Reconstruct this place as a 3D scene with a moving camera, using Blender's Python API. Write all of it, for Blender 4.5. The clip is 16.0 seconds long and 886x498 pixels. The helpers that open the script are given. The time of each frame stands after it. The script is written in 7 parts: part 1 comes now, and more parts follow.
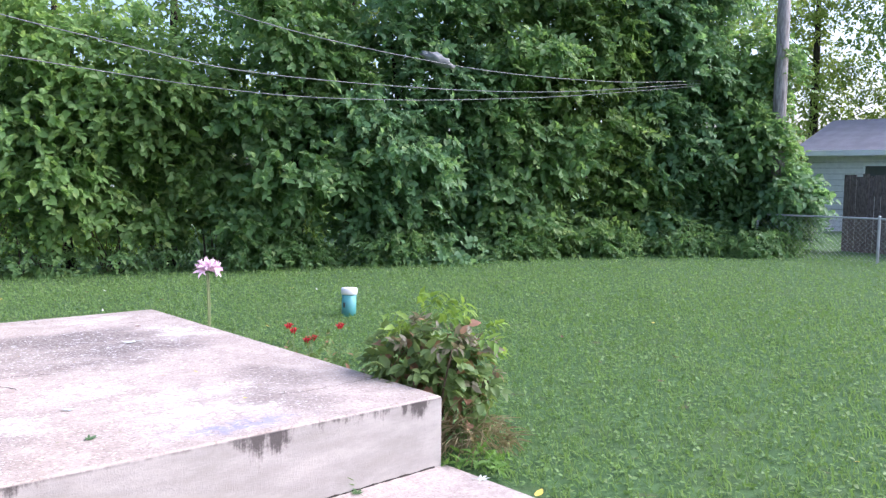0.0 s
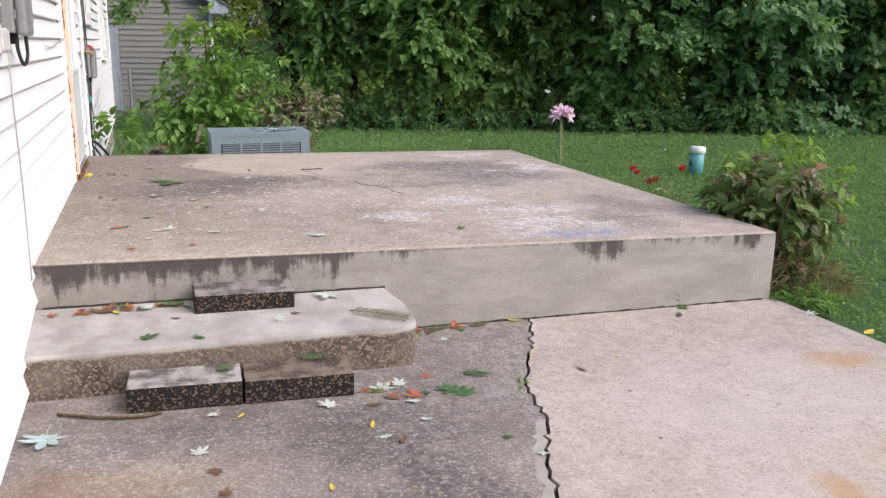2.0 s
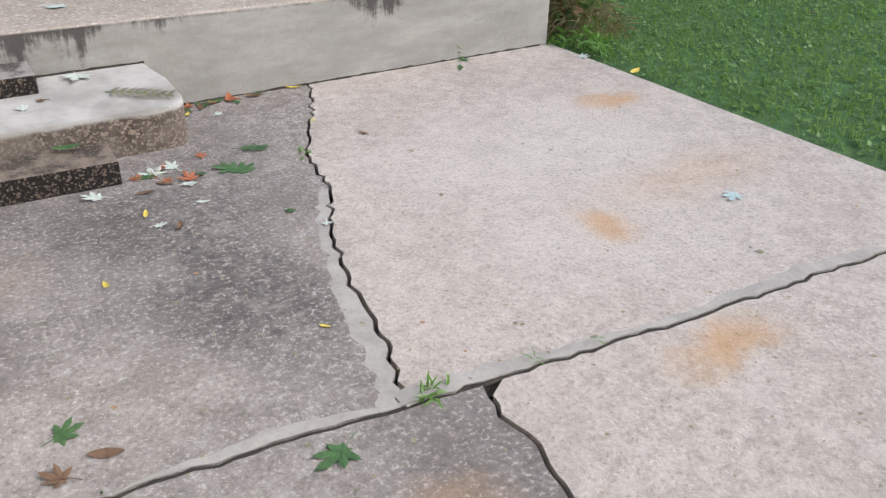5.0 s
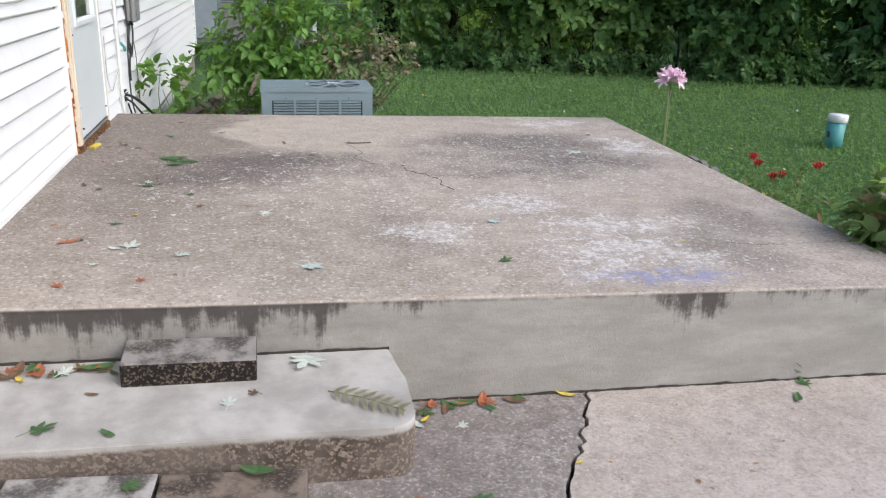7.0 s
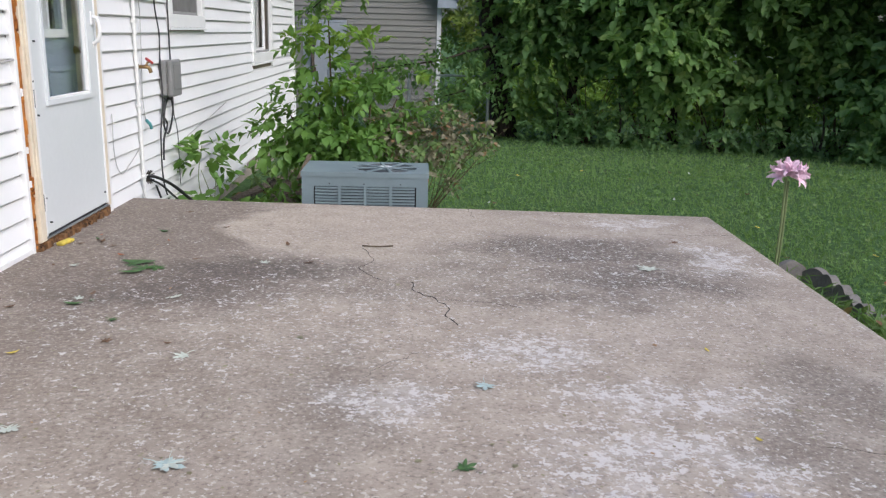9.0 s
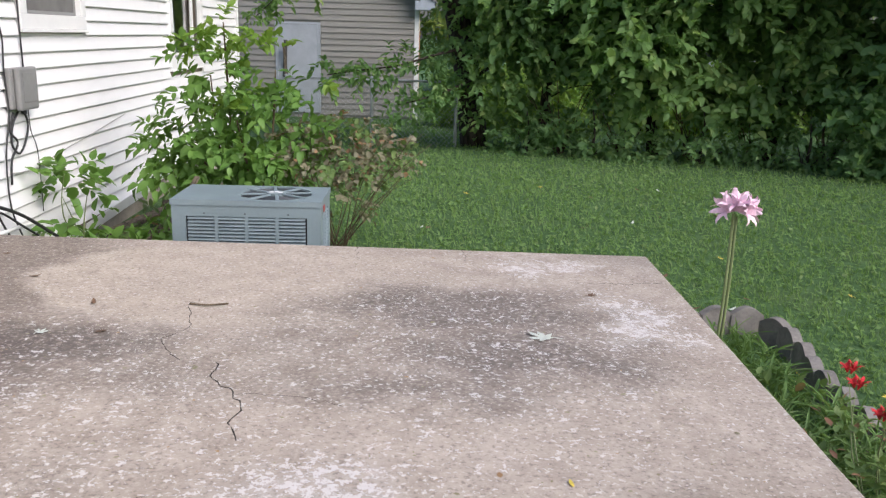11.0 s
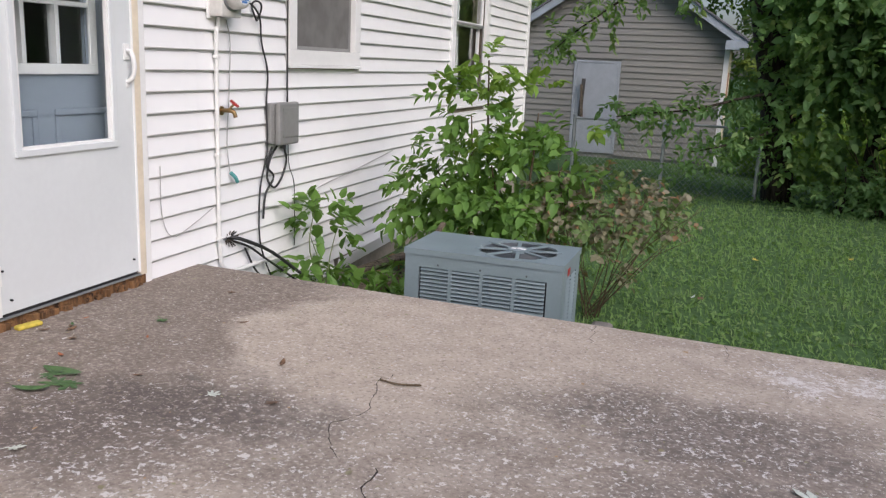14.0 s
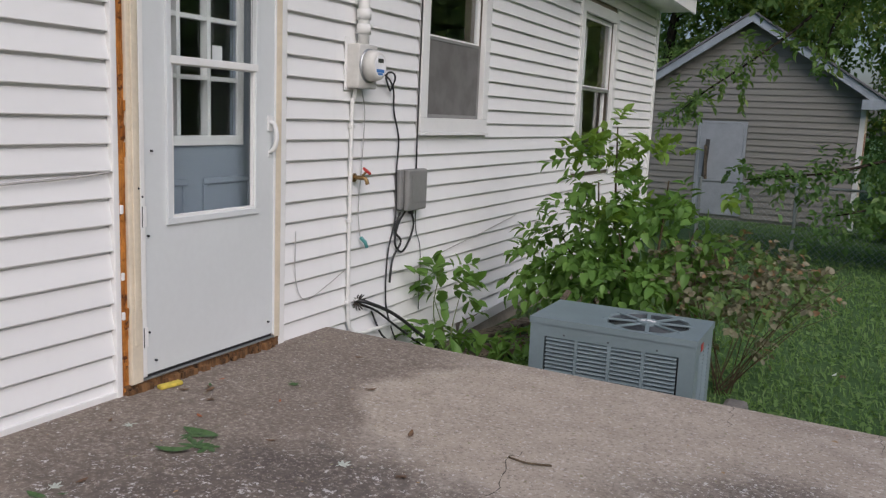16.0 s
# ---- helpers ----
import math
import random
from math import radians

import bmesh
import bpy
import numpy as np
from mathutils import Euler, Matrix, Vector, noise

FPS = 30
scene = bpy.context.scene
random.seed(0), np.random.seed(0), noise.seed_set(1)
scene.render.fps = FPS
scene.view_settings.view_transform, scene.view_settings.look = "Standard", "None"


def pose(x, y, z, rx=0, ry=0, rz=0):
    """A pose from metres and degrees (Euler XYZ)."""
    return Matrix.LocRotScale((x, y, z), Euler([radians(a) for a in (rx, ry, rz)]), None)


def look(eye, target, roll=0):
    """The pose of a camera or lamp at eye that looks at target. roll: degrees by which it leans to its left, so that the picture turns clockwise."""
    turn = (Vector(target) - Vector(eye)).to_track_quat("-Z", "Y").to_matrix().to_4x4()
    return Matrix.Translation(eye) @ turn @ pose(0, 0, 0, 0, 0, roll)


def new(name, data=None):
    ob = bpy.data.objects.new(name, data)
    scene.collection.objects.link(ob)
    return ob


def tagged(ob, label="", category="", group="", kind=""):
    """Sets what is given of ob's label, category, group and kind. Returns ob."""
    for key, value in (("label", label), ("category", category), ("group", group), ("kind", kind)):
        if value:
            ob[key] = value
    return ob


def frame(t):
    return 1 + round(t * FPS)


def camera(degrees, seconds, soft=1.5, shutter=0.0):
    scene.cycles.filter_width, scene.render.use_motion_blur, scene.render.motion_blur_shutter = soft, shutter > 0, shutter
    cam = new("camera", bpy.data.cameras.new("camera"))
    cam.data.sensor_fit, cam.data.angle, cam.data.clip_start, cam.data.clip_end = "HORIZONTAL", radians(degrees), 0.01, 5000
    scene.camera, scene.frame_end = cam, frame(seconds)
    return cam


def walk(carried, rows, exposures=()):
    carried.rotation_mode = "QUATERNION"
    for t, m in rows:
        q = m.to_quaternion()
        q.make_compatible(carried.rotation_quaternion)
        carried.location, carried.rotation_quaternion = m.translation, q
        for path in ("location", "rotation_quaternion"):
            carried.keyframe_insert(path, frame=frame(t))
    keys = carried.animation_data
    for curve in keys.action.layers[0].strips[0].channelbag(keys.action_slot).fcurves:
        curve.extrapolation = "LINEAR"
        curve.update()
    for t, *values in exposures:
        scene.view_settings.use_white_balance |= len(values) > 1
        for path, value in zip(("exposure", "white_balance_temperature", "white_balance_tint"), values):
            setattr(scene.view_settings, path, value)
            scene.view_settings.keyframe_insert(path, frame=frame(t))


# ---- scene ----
cam = camera(56.1, 16.0, 1.3)
PATH = [
    (0, (0.701, -3.241, 1.541), (2.072, -1.795, 1.37), 0.6),
    (0.5, (0.693, -3.279, 1.483), (1.663, -1.537, 1.326), 1.0),
    (1, (0.595, -3.412, 1.452), (1.319, -1.556, 1.277), 1.2),
    (1.5, (0.454, -3.558, 1.388), (1.119, -1.69, 1.121), 1.2),
    (2, (0.484, -3.658, 1.332), (1.139, -1.828, 0.858), 0.9),
    (2.5, (0.537, -3.751, 1.295), (1.305, -2.043, 0.594), 0.6),
    (3, (0.568, -3.815, 1.258), (1.526, -2.311, 0.354), 1.1),
    (3.2, (0.576, -3.831, 1.252), (1.606, -2.418, 0.281), 1.1),
    (5.3, (0.637, -3.496, 1.361), (1.578, -2.049, 0.35), 0.9),
    (5.5, (0.7, -3.379, 1.379), (1.541, -1.844, 0.412), 1.0),
    (6, (0.802, -3.134, 1.44), (1.458, -1.451, 0.581), 1.3),
    (6.5, (0.972, -2.928, 1.485), (1.493, -1.141, 0.755), 1.5),
    (7, (1.122, -2.653, 1.505), (1.516, -0.801, 0.86), 1.8),
    (7.5, (1.264, -2.36, 1.526), (1.497, -0.455, 0.964), 1.5),
    (8, (1.514, -2.134, 1.516), (1.664, -0.212, 0.981), 1.4),
    (8.5, (1.701, -1.873, 1.506), (1.812, 0.055, 0.984), 1.6),
    (9, (1.88, -1.623, 1.516), (1.947, 0.311, 1.011), 1.6),
    (9.5, (2.091, -1.417, 1.505), (2.169, 0.518, 1.003), 1.7),
    (9.7, (2.188, -1.323, 1.52), (2.264, 0.609, 1.009), 1.4),
    (11.8, (2.639, -0.268, 1.538), (2.652, 1.67, 1.044), 2.8),
    (12, (2.644, -0.159, 1.534), (2.579, 1.778, 1.038), 2.5),
    (12.5, (2.665, 0.012, 1.542), (2.429, 1.935, 1.049), 2.5),
    (13, (2.704, 0.058, 1.559), (2.298, 1.957, 1.078), 2.6),
    (13.5, (2.72, 0.044, 1.554), (2.19, 1.917, 1.095), 2.8),
    (14, (2.738, 0.021, 1.56), (2.113, 1.869, 1.12), 2.6),
    (14.5, (2.701, 0.016, 1.592), (1.977, 1.837, 1.19), 2.6),
    (15, (2.659, 0.025, 1.629), (1.832, 1.812, 1.278), 2.5),
    (15.5, (2.648, 0.026, 1.624), (1.765, 1.791, 1.3), 2.4),
    (16, (2.656, 0.026, 1.614), (1.766, 1.788, 1.296), 2.4),
]
walk(cam, [(t, look(eye, target, roll)) for t, eye, target, roll in PATH],
     [(0, 1.35, 5550, 25), (1, 0.95, 5750, 16), (1.5, 0.68, 5850, 17), (2.5, 0.40, 6300, 15), (3.2, 0.48, 6000, 9), (5.3, 0.46, 5850, 9), (7, 0.36, 5850, 11), (7.6, 0.1, 5750, 11), (9, 0.14, 5850, 13), (9.7, 0.27, 5900, 13), (12, 0.52, 6150, 18), (13, 0.27, 6150, 19), (14, 0.05, 6100, 17), (15, -0.28, 6000, 15), (16, -0.48, 6050, 15)])
# ---- light: a bright overcast evening ----
world = bpy.data.worlds.new("World")
scene.world = world
world.use_nodes = True
wn = world.node_tree
sky = wn.nodes.new("ShaderNodeTexSky")
sky.sky_type = 'NISHITA'
sky.sun_disc = False
sky.sun_elevation = radians(41.2)
sky.sun_rotation = radians(129.4)
sky.dust_density = 4.0
sky.air_density = 1.0
wn.links.new(sky.outputs["Color"], wn.nodes["Background"].inputs["Color"])
wn.nodes["Background"].inputs["Strength"].default_value = 0.15
sun = new("sun", bpy.data.lights.new("sun", 'SUN'))
sun.data.energy = 1.5
sun.data.angle = radians(50)
sun.data.color = (1.0, 0.98, 0.96)
sun.matrix_world = look((9.0, -7.4, 10.2), (0, 0, 0))


# ---- materials ----
def srgb(r, g, b):
    def f(c):
        c /= 255.0
        return c / 12.92 if c <= 0.04045 else ((c + 0.055) / 1.055) ** 2.4
    return (f(r), f(g), f(b), 1.0)


class Mat:
    """A small builder for node materials, in metres of the world."""

    def __init__(self, name, rough=0.7, metal=0.0, spec=0.5):
        self.m = bpy.data.materials.new(name)
        self.m.use_nodes = True
        self.t = self.m.node_tree
        self.b = self.t.nodes["Principled BSDF"]
        self.b.inputs["Roughness"].default_value = rough
        self.b.inputs["Metallic"].default_value = metal
        self.b.inputs["Specular IOR Level"].default_value = spec
        self.co = self.n("ShaderNodeTexCoord").outputs["Object"]

    def n(self, kind, **kw):
        node = self.t.nodes.new(kind)
        for k, v in kw.items():
            node.inputs[k].default_value = v
        return node

    def link(self, a, b):
        self.t.links.new(a, b)

    def scaled(self, s):
        node = self.n("ShaderNodeVectorMath")
        node.operation = 'MULTIPLY'
        self.link(self.co, node.inputs[0])
        node.inputs[1].default_value = s
        return node.outputs[0]

    def noise(self, scale, detail=3.0, rough=0.55, co=None, dist=0.0):
        node = self.n("ShaderNodeTexNoise", Scale=scale, Detail=detail, Roughness=rough, Distortion=dist)
        self.link(co or self.co, node.inputs["Vector"])
        return node.outputs["Fac"]

    def cells(self, scale, out="Distance", co=None):
        node = self.n("ShaderNodeTexVoronoi", Scale=scale)
        self.link(co or self.co, node.inputs["Vector"])
        return node.outputs[out]

    def ramp(self, fac, lo, hi):
        node = self.n("ShaderNodeMapRange")
        node.interpolation_type = 'SMOOTHSTEP'
        node.inputs["From Min"].default_value, node.inputs["From Max"].default_value = lo, hi
        self.link(fac, node.inputs["Value"])
        return node.outputs["Result"]

    def math(self, op, a, b=None, c=None):
        node = self.n("ShaderNodeMath")
        node.operation = op
        for i, v in enumerate((a, b, c)):
            if v is None:
                continue
            if isinstance(v, (int, float)):
                node.inputs[i].default_value = v
            else:
                self.link(v, node.inputs[i])
        return node.outputs[0]

    def mix(self, fac, a, b):
        node = self.n("ShaderNodeMix")
        node.data_type = 'RGBA'
        if isinstance(fac, (int, float)):
            node.inputs["Factor"].default_value = fac
        else:
            self.link(fac, node.inputs["Factor"])
        for i, v in ((6, a), (7, b)):
            if isinstance(v, tuple):
                node.inputs[i].default_value = v
            else:
                self.link(v, node.inputs[i])
        return node.outputs[2]

    def axis(self, k, co=None):
        node = self.n("ShaderNodeSeparateXYZ")
        self.link(co or self.co, node.inputs[0])
        return node.outputs[k]

    def warped(self, amount, scale):
        """Coordinates bent by noise, for stains with uneven outlines."""
        nz = self.n("ShaderNodeTexNoise", Scale=scale, Detail=4.0)
        self.link(self.co, nz.inputs["Vector"])
        sub = self.n("ShaderNodeVectorMath")
        sub.operation = 'SUBTRACT'
        self.link(nz.outputs["Color"], sub.inputs[0])
        sub.inputs[1].default_value = (0.5, 0.5, 0.5)
        mul = self.n("ShaderNodeVectorMath")
        mul.operation = 'SCALE'
        self.link(sub.outputs[0], mul.inputs[0])
        mul.inputs["Scale"].default_value = amount
        add = self.n("ShaderNodeVectorMath")
        add.operation = 'ADD'
        self.link(self.co, add.inputs[0])
        self.link(mul.outputs[0], add.inputs[1])
        return add.outputs[0]

    def spot(self, co, x, y, rx, ry, soft=0.6):
        """1 inside an ellipse of the plan, falling to 0 past its rim."""
        sub = self.n("ShaderNodeVectorMath")
        sub.operation = 'SUBTRACT'
        self.link(co, sub.inputs[0])
        sub.inputs[1].default_value = (x, y, 0)
        mul = self.n("ShaderNodeVectorMath")
        mul.operation = 'MULTIPLY'
        self.link(sub.outputs[0], mul.inputs[0])
        mul.inputs[1].default_value = (1 / rx, 1 / ry, 0)
        ln = self.n("ShaderNodeVectorMath")
        ln.operation = 'LENGTH'
        self.link(mul.outputs[0], ln.inputs[0])
        return self.ramp(ln.outputs["Value"], 1.0 + soft, 1.0 - soft)

    def most(self, *facs):
        f = facs[0]
        for g in facs[1:]:
            f = self.math('MAXIMUM', f, g)
        return f

    def color(self, c):
        if isinstance(c, tuple):
            self.b.inputs["Base Color"].default_value = c
        else:
            self.link(c, self.b.inputs["Base Color"])
        return self

    def bump(self, h, strength=0.3, dist=0.01):
        node = self.n("ShaderNodeBump", Strength=strength, Distance=dist)
        self.link(h, node.inputs["Height"])
        self.link(node.outputs[0], self.b.inputs["Normal"])
        return self


def plain(name, c, rough=0.6, metal=0.0, vary=0.12, scale=6.0, grain=60.0, bump=0.15, spec=0.5):
    """One colour with uneven tone at two scales and a fine relief."""
    m = Mat(name, rough, metal, spec)
    dark = (c[0] * (1 - vary), c[1] * (1 - vary), c[2] * (1 - vary), 1)
    lite = (min(1, c[0] * (1 + vary * .6)), min(1, c[1] * (1 + vary * .6)), min(1, c[2] * (1 + vary * .6)), 1)
    a = m.noise(scale, 4)
    g = m.noise(grain, 2)
    f = m.math('ADD', m.math('MULTIPLY', a, 0.7), m.math('MULTIPLY', g, 0.3))
    m.color(m.mix(m.ramp(f, 0.3, 0.7), dark, lite))
    m.bump(g, bump, 0.003)
    return m.m


def chips(m, scale, lo, soft=0.02, detail=3.0, rough=0.6, add=None):
    """Crisp little flakes of uneven outline."""
    f = m.noise(scale, detail, rough)
    if add is not None:
        f = m.math('ADD', f, add)
    return m.ramp(f, lo, lo + soft)


def patio_concrete():
    m = Mat("patio_concrete", 0.85, 0, 0.3)
    w = m.warped(0.75, 2.8)
    w2 = m.warped(0.20, 5.0)
    fine = m.noise(140, 3)
    mid = m.noise(7, 5, 0.6)
    broad = m.noise(1.6, 4, 0.55)
    col = m.mix(m.ramp(mid, 0.3, 0.72), (0.335, 0.283, 0.230, 1), (0.448, 0.390, 0.325, 1))
    col = m.mix(m.math('MULTIPLY', m.ramp(broad, 0.52, 0.70), 0.35), col, (0.270, 0.225, 0.185, 1))
    # algae-dark stains, cut off by a paler, cleaner oval at the back
    grit = m.ramp(m.noise(30, 5, 0.7), 0.30, 0.72)
    soft = m.math('MULTIPLY_ADD', grit, 0.40, 0.60)
    wet = m.most(m.spot(w2, 0.20, 3.05, 0.95, 1.1, 0.25), m.spot(w2, 0.55, 2.05, 0.75, 0.55, 0.4), m.math('MULTIPLY', m.spot(w, 0.35, 1.25, 0.65, 0.5, 0.7), 0.85), m.math('MULTIPLY', m.spot(w, 0.75, 0.85, 0.8, 0.6, 0.7), 0.55))
    black = m.most(m.spot(w, 1.18, 2.18, 0.40, 0.24, 0.5), m.math('MULTIPLY', m.spot(w, 0.80, 1.85, 0.45, 0.3, 0.8), 0.8), m.spot(w, 2.75, 2.80, 0.62, 0.30, 0.55), m.spot(w, 3.00, 2.25, 0.48, 0.34, 0.55),
                   m.math('MULTIPLY', m.spot(w, 2.50, 1.95, 0.5, 0.12, 0.9), 0.8), m.math('MULTIPLY', m.spot(w, 1.65, 0.75, 0.16, 0.5, 0.8), 0.45), m.math('MULTIPLY', m.spot(w, 3.30, 0.98, 0.20, 0.26, 0.7), 0.6),
                   m.math('MULTIPLY', m.spot(w, 3.10, 0.50, 0.18, 0.35, 0.8), 0.6), m.math('MULTIPLY', m.spot(w, 1.55, 1.95, 0.45, 0.15, 0.9), 0.5), m.math('MULTIPLY', m.spot(w, 2.2, 2.35, 0.35, 0.3, 0.9), 0.5))
    pale = m.spot(w2, 1.78, 3.14, 1.02, 0.68, 0.06)
    wet = m.math('MULTIPLY', wet, m.math('SUBTRACT', 1.0, pale))
    col = m.mix(m.math('MULTIPLY', pale, 0.35), col, (0.470, 0.405, 0.325, 1))
    col = m.mix(m.math('MULTIPLY', m.math('MULTIPLY', wet, soft), 0.85), col, (0.135, 0.108, 0.088, 1))
    col = m.mix(m.math('MULTIPLY', m.math('MULTIPLY', black, soft), 0.88), col, (0.085, 0.072, 0.066, 1))
    # pebbly relief: fine dark and pale grains
    mott = m.noise(60, 4, 0.7)
    col = m.mix(m.math('MULTIPLY', m.ramp(mott, 0.53, 0.64), 0.55), col, (0.150, 0.122, 0.102, 1))
    col = m.mix(m.math('MULTIPLY', m.ramp(mott, 0.46, 0.36), 0.30), col, (0.590, 0.520, 0.440, 1))
    # worn white paint in flakes
    area = m.most(m.spot(w, 2.32, 1.27, 0.34, 0.16, 0.8), m.spot(w, 2.70, 0.82, 0.42, 0.22, 0.8), m.spot(w, 2.62, 0.40, 0.48, 0.20, 0.8), m.spot(w, 1.78, 0.76, 0.22, 0.18, 0.8), m.spot(w, 3.28, 3.52, 0.30, 0.16, 0.8), m.spot(w, 3.50, 2.65, 0.18, 0.34, 0.8),
                  m.math('MULTIPLY', m.spot(w, 2.75, 2.3, 0.9, 1.0, 0.7), 0.45), m.math('MULTIPLY', m.spot(w, 1.45, 1.5, 1.2, 0.8, 0.7), 0.44), m.math('MULTIPLY', m.spot(w, 0.9, 0.6, 0.9, 0.5, 0.8), 0.25))
    fl = m.math('ADD', m.math('MULTIPLY', m.noise(21, 6, 0.75), 0.60), m.math('MULTIPLY', m.noise(62, 4, 0.65), 0.40))
    flake = m.math('MULTIPLY', m.ramp(m.math('ADD', fl, m.math('MULTIPLY', area, 0.105)), 0.602, 0.622), 0.80)
    film_ = m.math('MULTIPLY', m.ramp(area, 0.45, 1.0), m.math('MULTIPLY', m.ramp(m.noise(9, 7, 0.78), 0.40, 0.62), 0.42))
    col = m.mix(film_, col, (0.560, 0.535, 0.505, 1))
    col = m.mix(flake, col, (0.640, 0.622, 0.600, 1))
    speck = m.math('MULTIPLY', m.math('MULTIPLY_ADD', wet, -0.6, 1.0), chips(m, 62, 0.655, 0.02, 2.0, 0.5, m.math('MULTIPLY', broad, 0.06)))
    speck = m.math('MULTIPLY', speck, 0.6)
    col = m.mix(speck, col, (0.600, 0.560, 0.510, 1))
    # spilt blue chalk at the front
    blue = m.math('MULTIPLY', m.spot(m.warped(0.3, 7.0), 2.64, 0.17, 0.30, 0.08, 0.6), 0.58)
    col = m.mix(m.math('MULTIPLY', blue, m.ramp(m.noise(18, 4), 0.35, 0.6)), col, (0.205, 0.240, 0.460, 1))
    # the cast front face: smooth form marks, with black drips in patches under the arris
    z = m.math('ADD', m.axis(2), m.math('MULTIPLY', m.axis(0), 0.0235))
    z = m.math('ADD', z, m.math('MULTIPLY', m.math('MULTIPLY', m.axis(1), 0.0105), m.math('MULTIPLY_ADD', m.axis(0), -0.263, 1.0)))
    below = m.math('SUBTRACT', 0.44, z)
    front = m.ramp(below, 0.004, 0.014)
    cast = m.mix(m.ramp(m.noise(1.0, 7, 0.7, m.scaled((2.2, 2.2, 7.0))), 0.32, 0.70), (0.265, 0.250, 0.222, 1), (0.375, 0.352, 0.316, 1))
    cast = m.mix(m.math('MULTIPLY', m.ramp(m.noise(45, 4, 0.7), 0.55, 0.72), 0.30), cast, (0.19, 0.17, 0.15, 1))
    damp = m.math('MULTIPLY', m.spot(m.warped(0.3, 3.0), 0.55, 0, 1.05, 9, 0.45), m.ramp(m.noise(9, 6, 0.7), 0.30, 0.62))
    cast = m.mix(m.math('MULTIPLY', damp, 0.36), cast, (0.165, 0.145, 0.122, 1))
    col = m.mix(front, col, cast)
    run = m.noise(1.0, 6, 0.75, m.scaled((18.0, 18.0, 1.2)))
    smut = m.noise(7, 6, 0.75)
    zone = m.most(m.spot(m.co, 0.35, 0, 0.42, 9, 0.5), m.spot(m.co, 1.0, 0, 0.36, 9, 0.4), m.math('MULTIPLY', m.spot(m.co, 1.62, 0, 0.14, 9, 0.8), 0.7), m.spot(m.co, 2.66, 0, 0.17, 9, 0.5),
                  m.math('MULTIPLY', m.spot(m.co, 3.58, 0, 0.10, 9, 0.6), 0.9), m.math('MULTIPLY', m.spot(m.co, 3.2, 0, 0.3, 9, 0.8), 0.45))
    soak = m.math('ADD', m.math('ADD', m.math('MULTIPLY', run, 0.65), m.math('MULTIPLY', smut, 0.60)), m.math('MULTIPLY_ADD', below, -1.7, m.math('MULTIPLY', zone, 0.27)))
    drip = m.math('MULTIPLY', m.math('MULTIPLY', m.ramp(soak, 0.68, 0.84), front), 0.88)
    rim = m.math('MULTIPLY', m.math('MULTIPLY', m.ramp(below, 0.026, 0.010), front), m.ramp(m.noise(1.0, 5, 0.7, m.scaled((9, 9, 9))), 0.42, 0.60))
    col = m.mix(m.math('MULTIPLY', rim, 0.55), col, (0.060, 0.050, 0.044, 1))
    col = m.mix(drip, col, (0.048, 0.041, 0.037, 1))
    m.color(col)
    m.bump(m.math('ADD', m.math('MULTIPLY', fine, 0.5), m.math('ADD', m.math('MULTIPLY', mott, 0.8), m.math('MULTIPLY', flake, 0.4))), 0.55, 0.005)
    return m.m


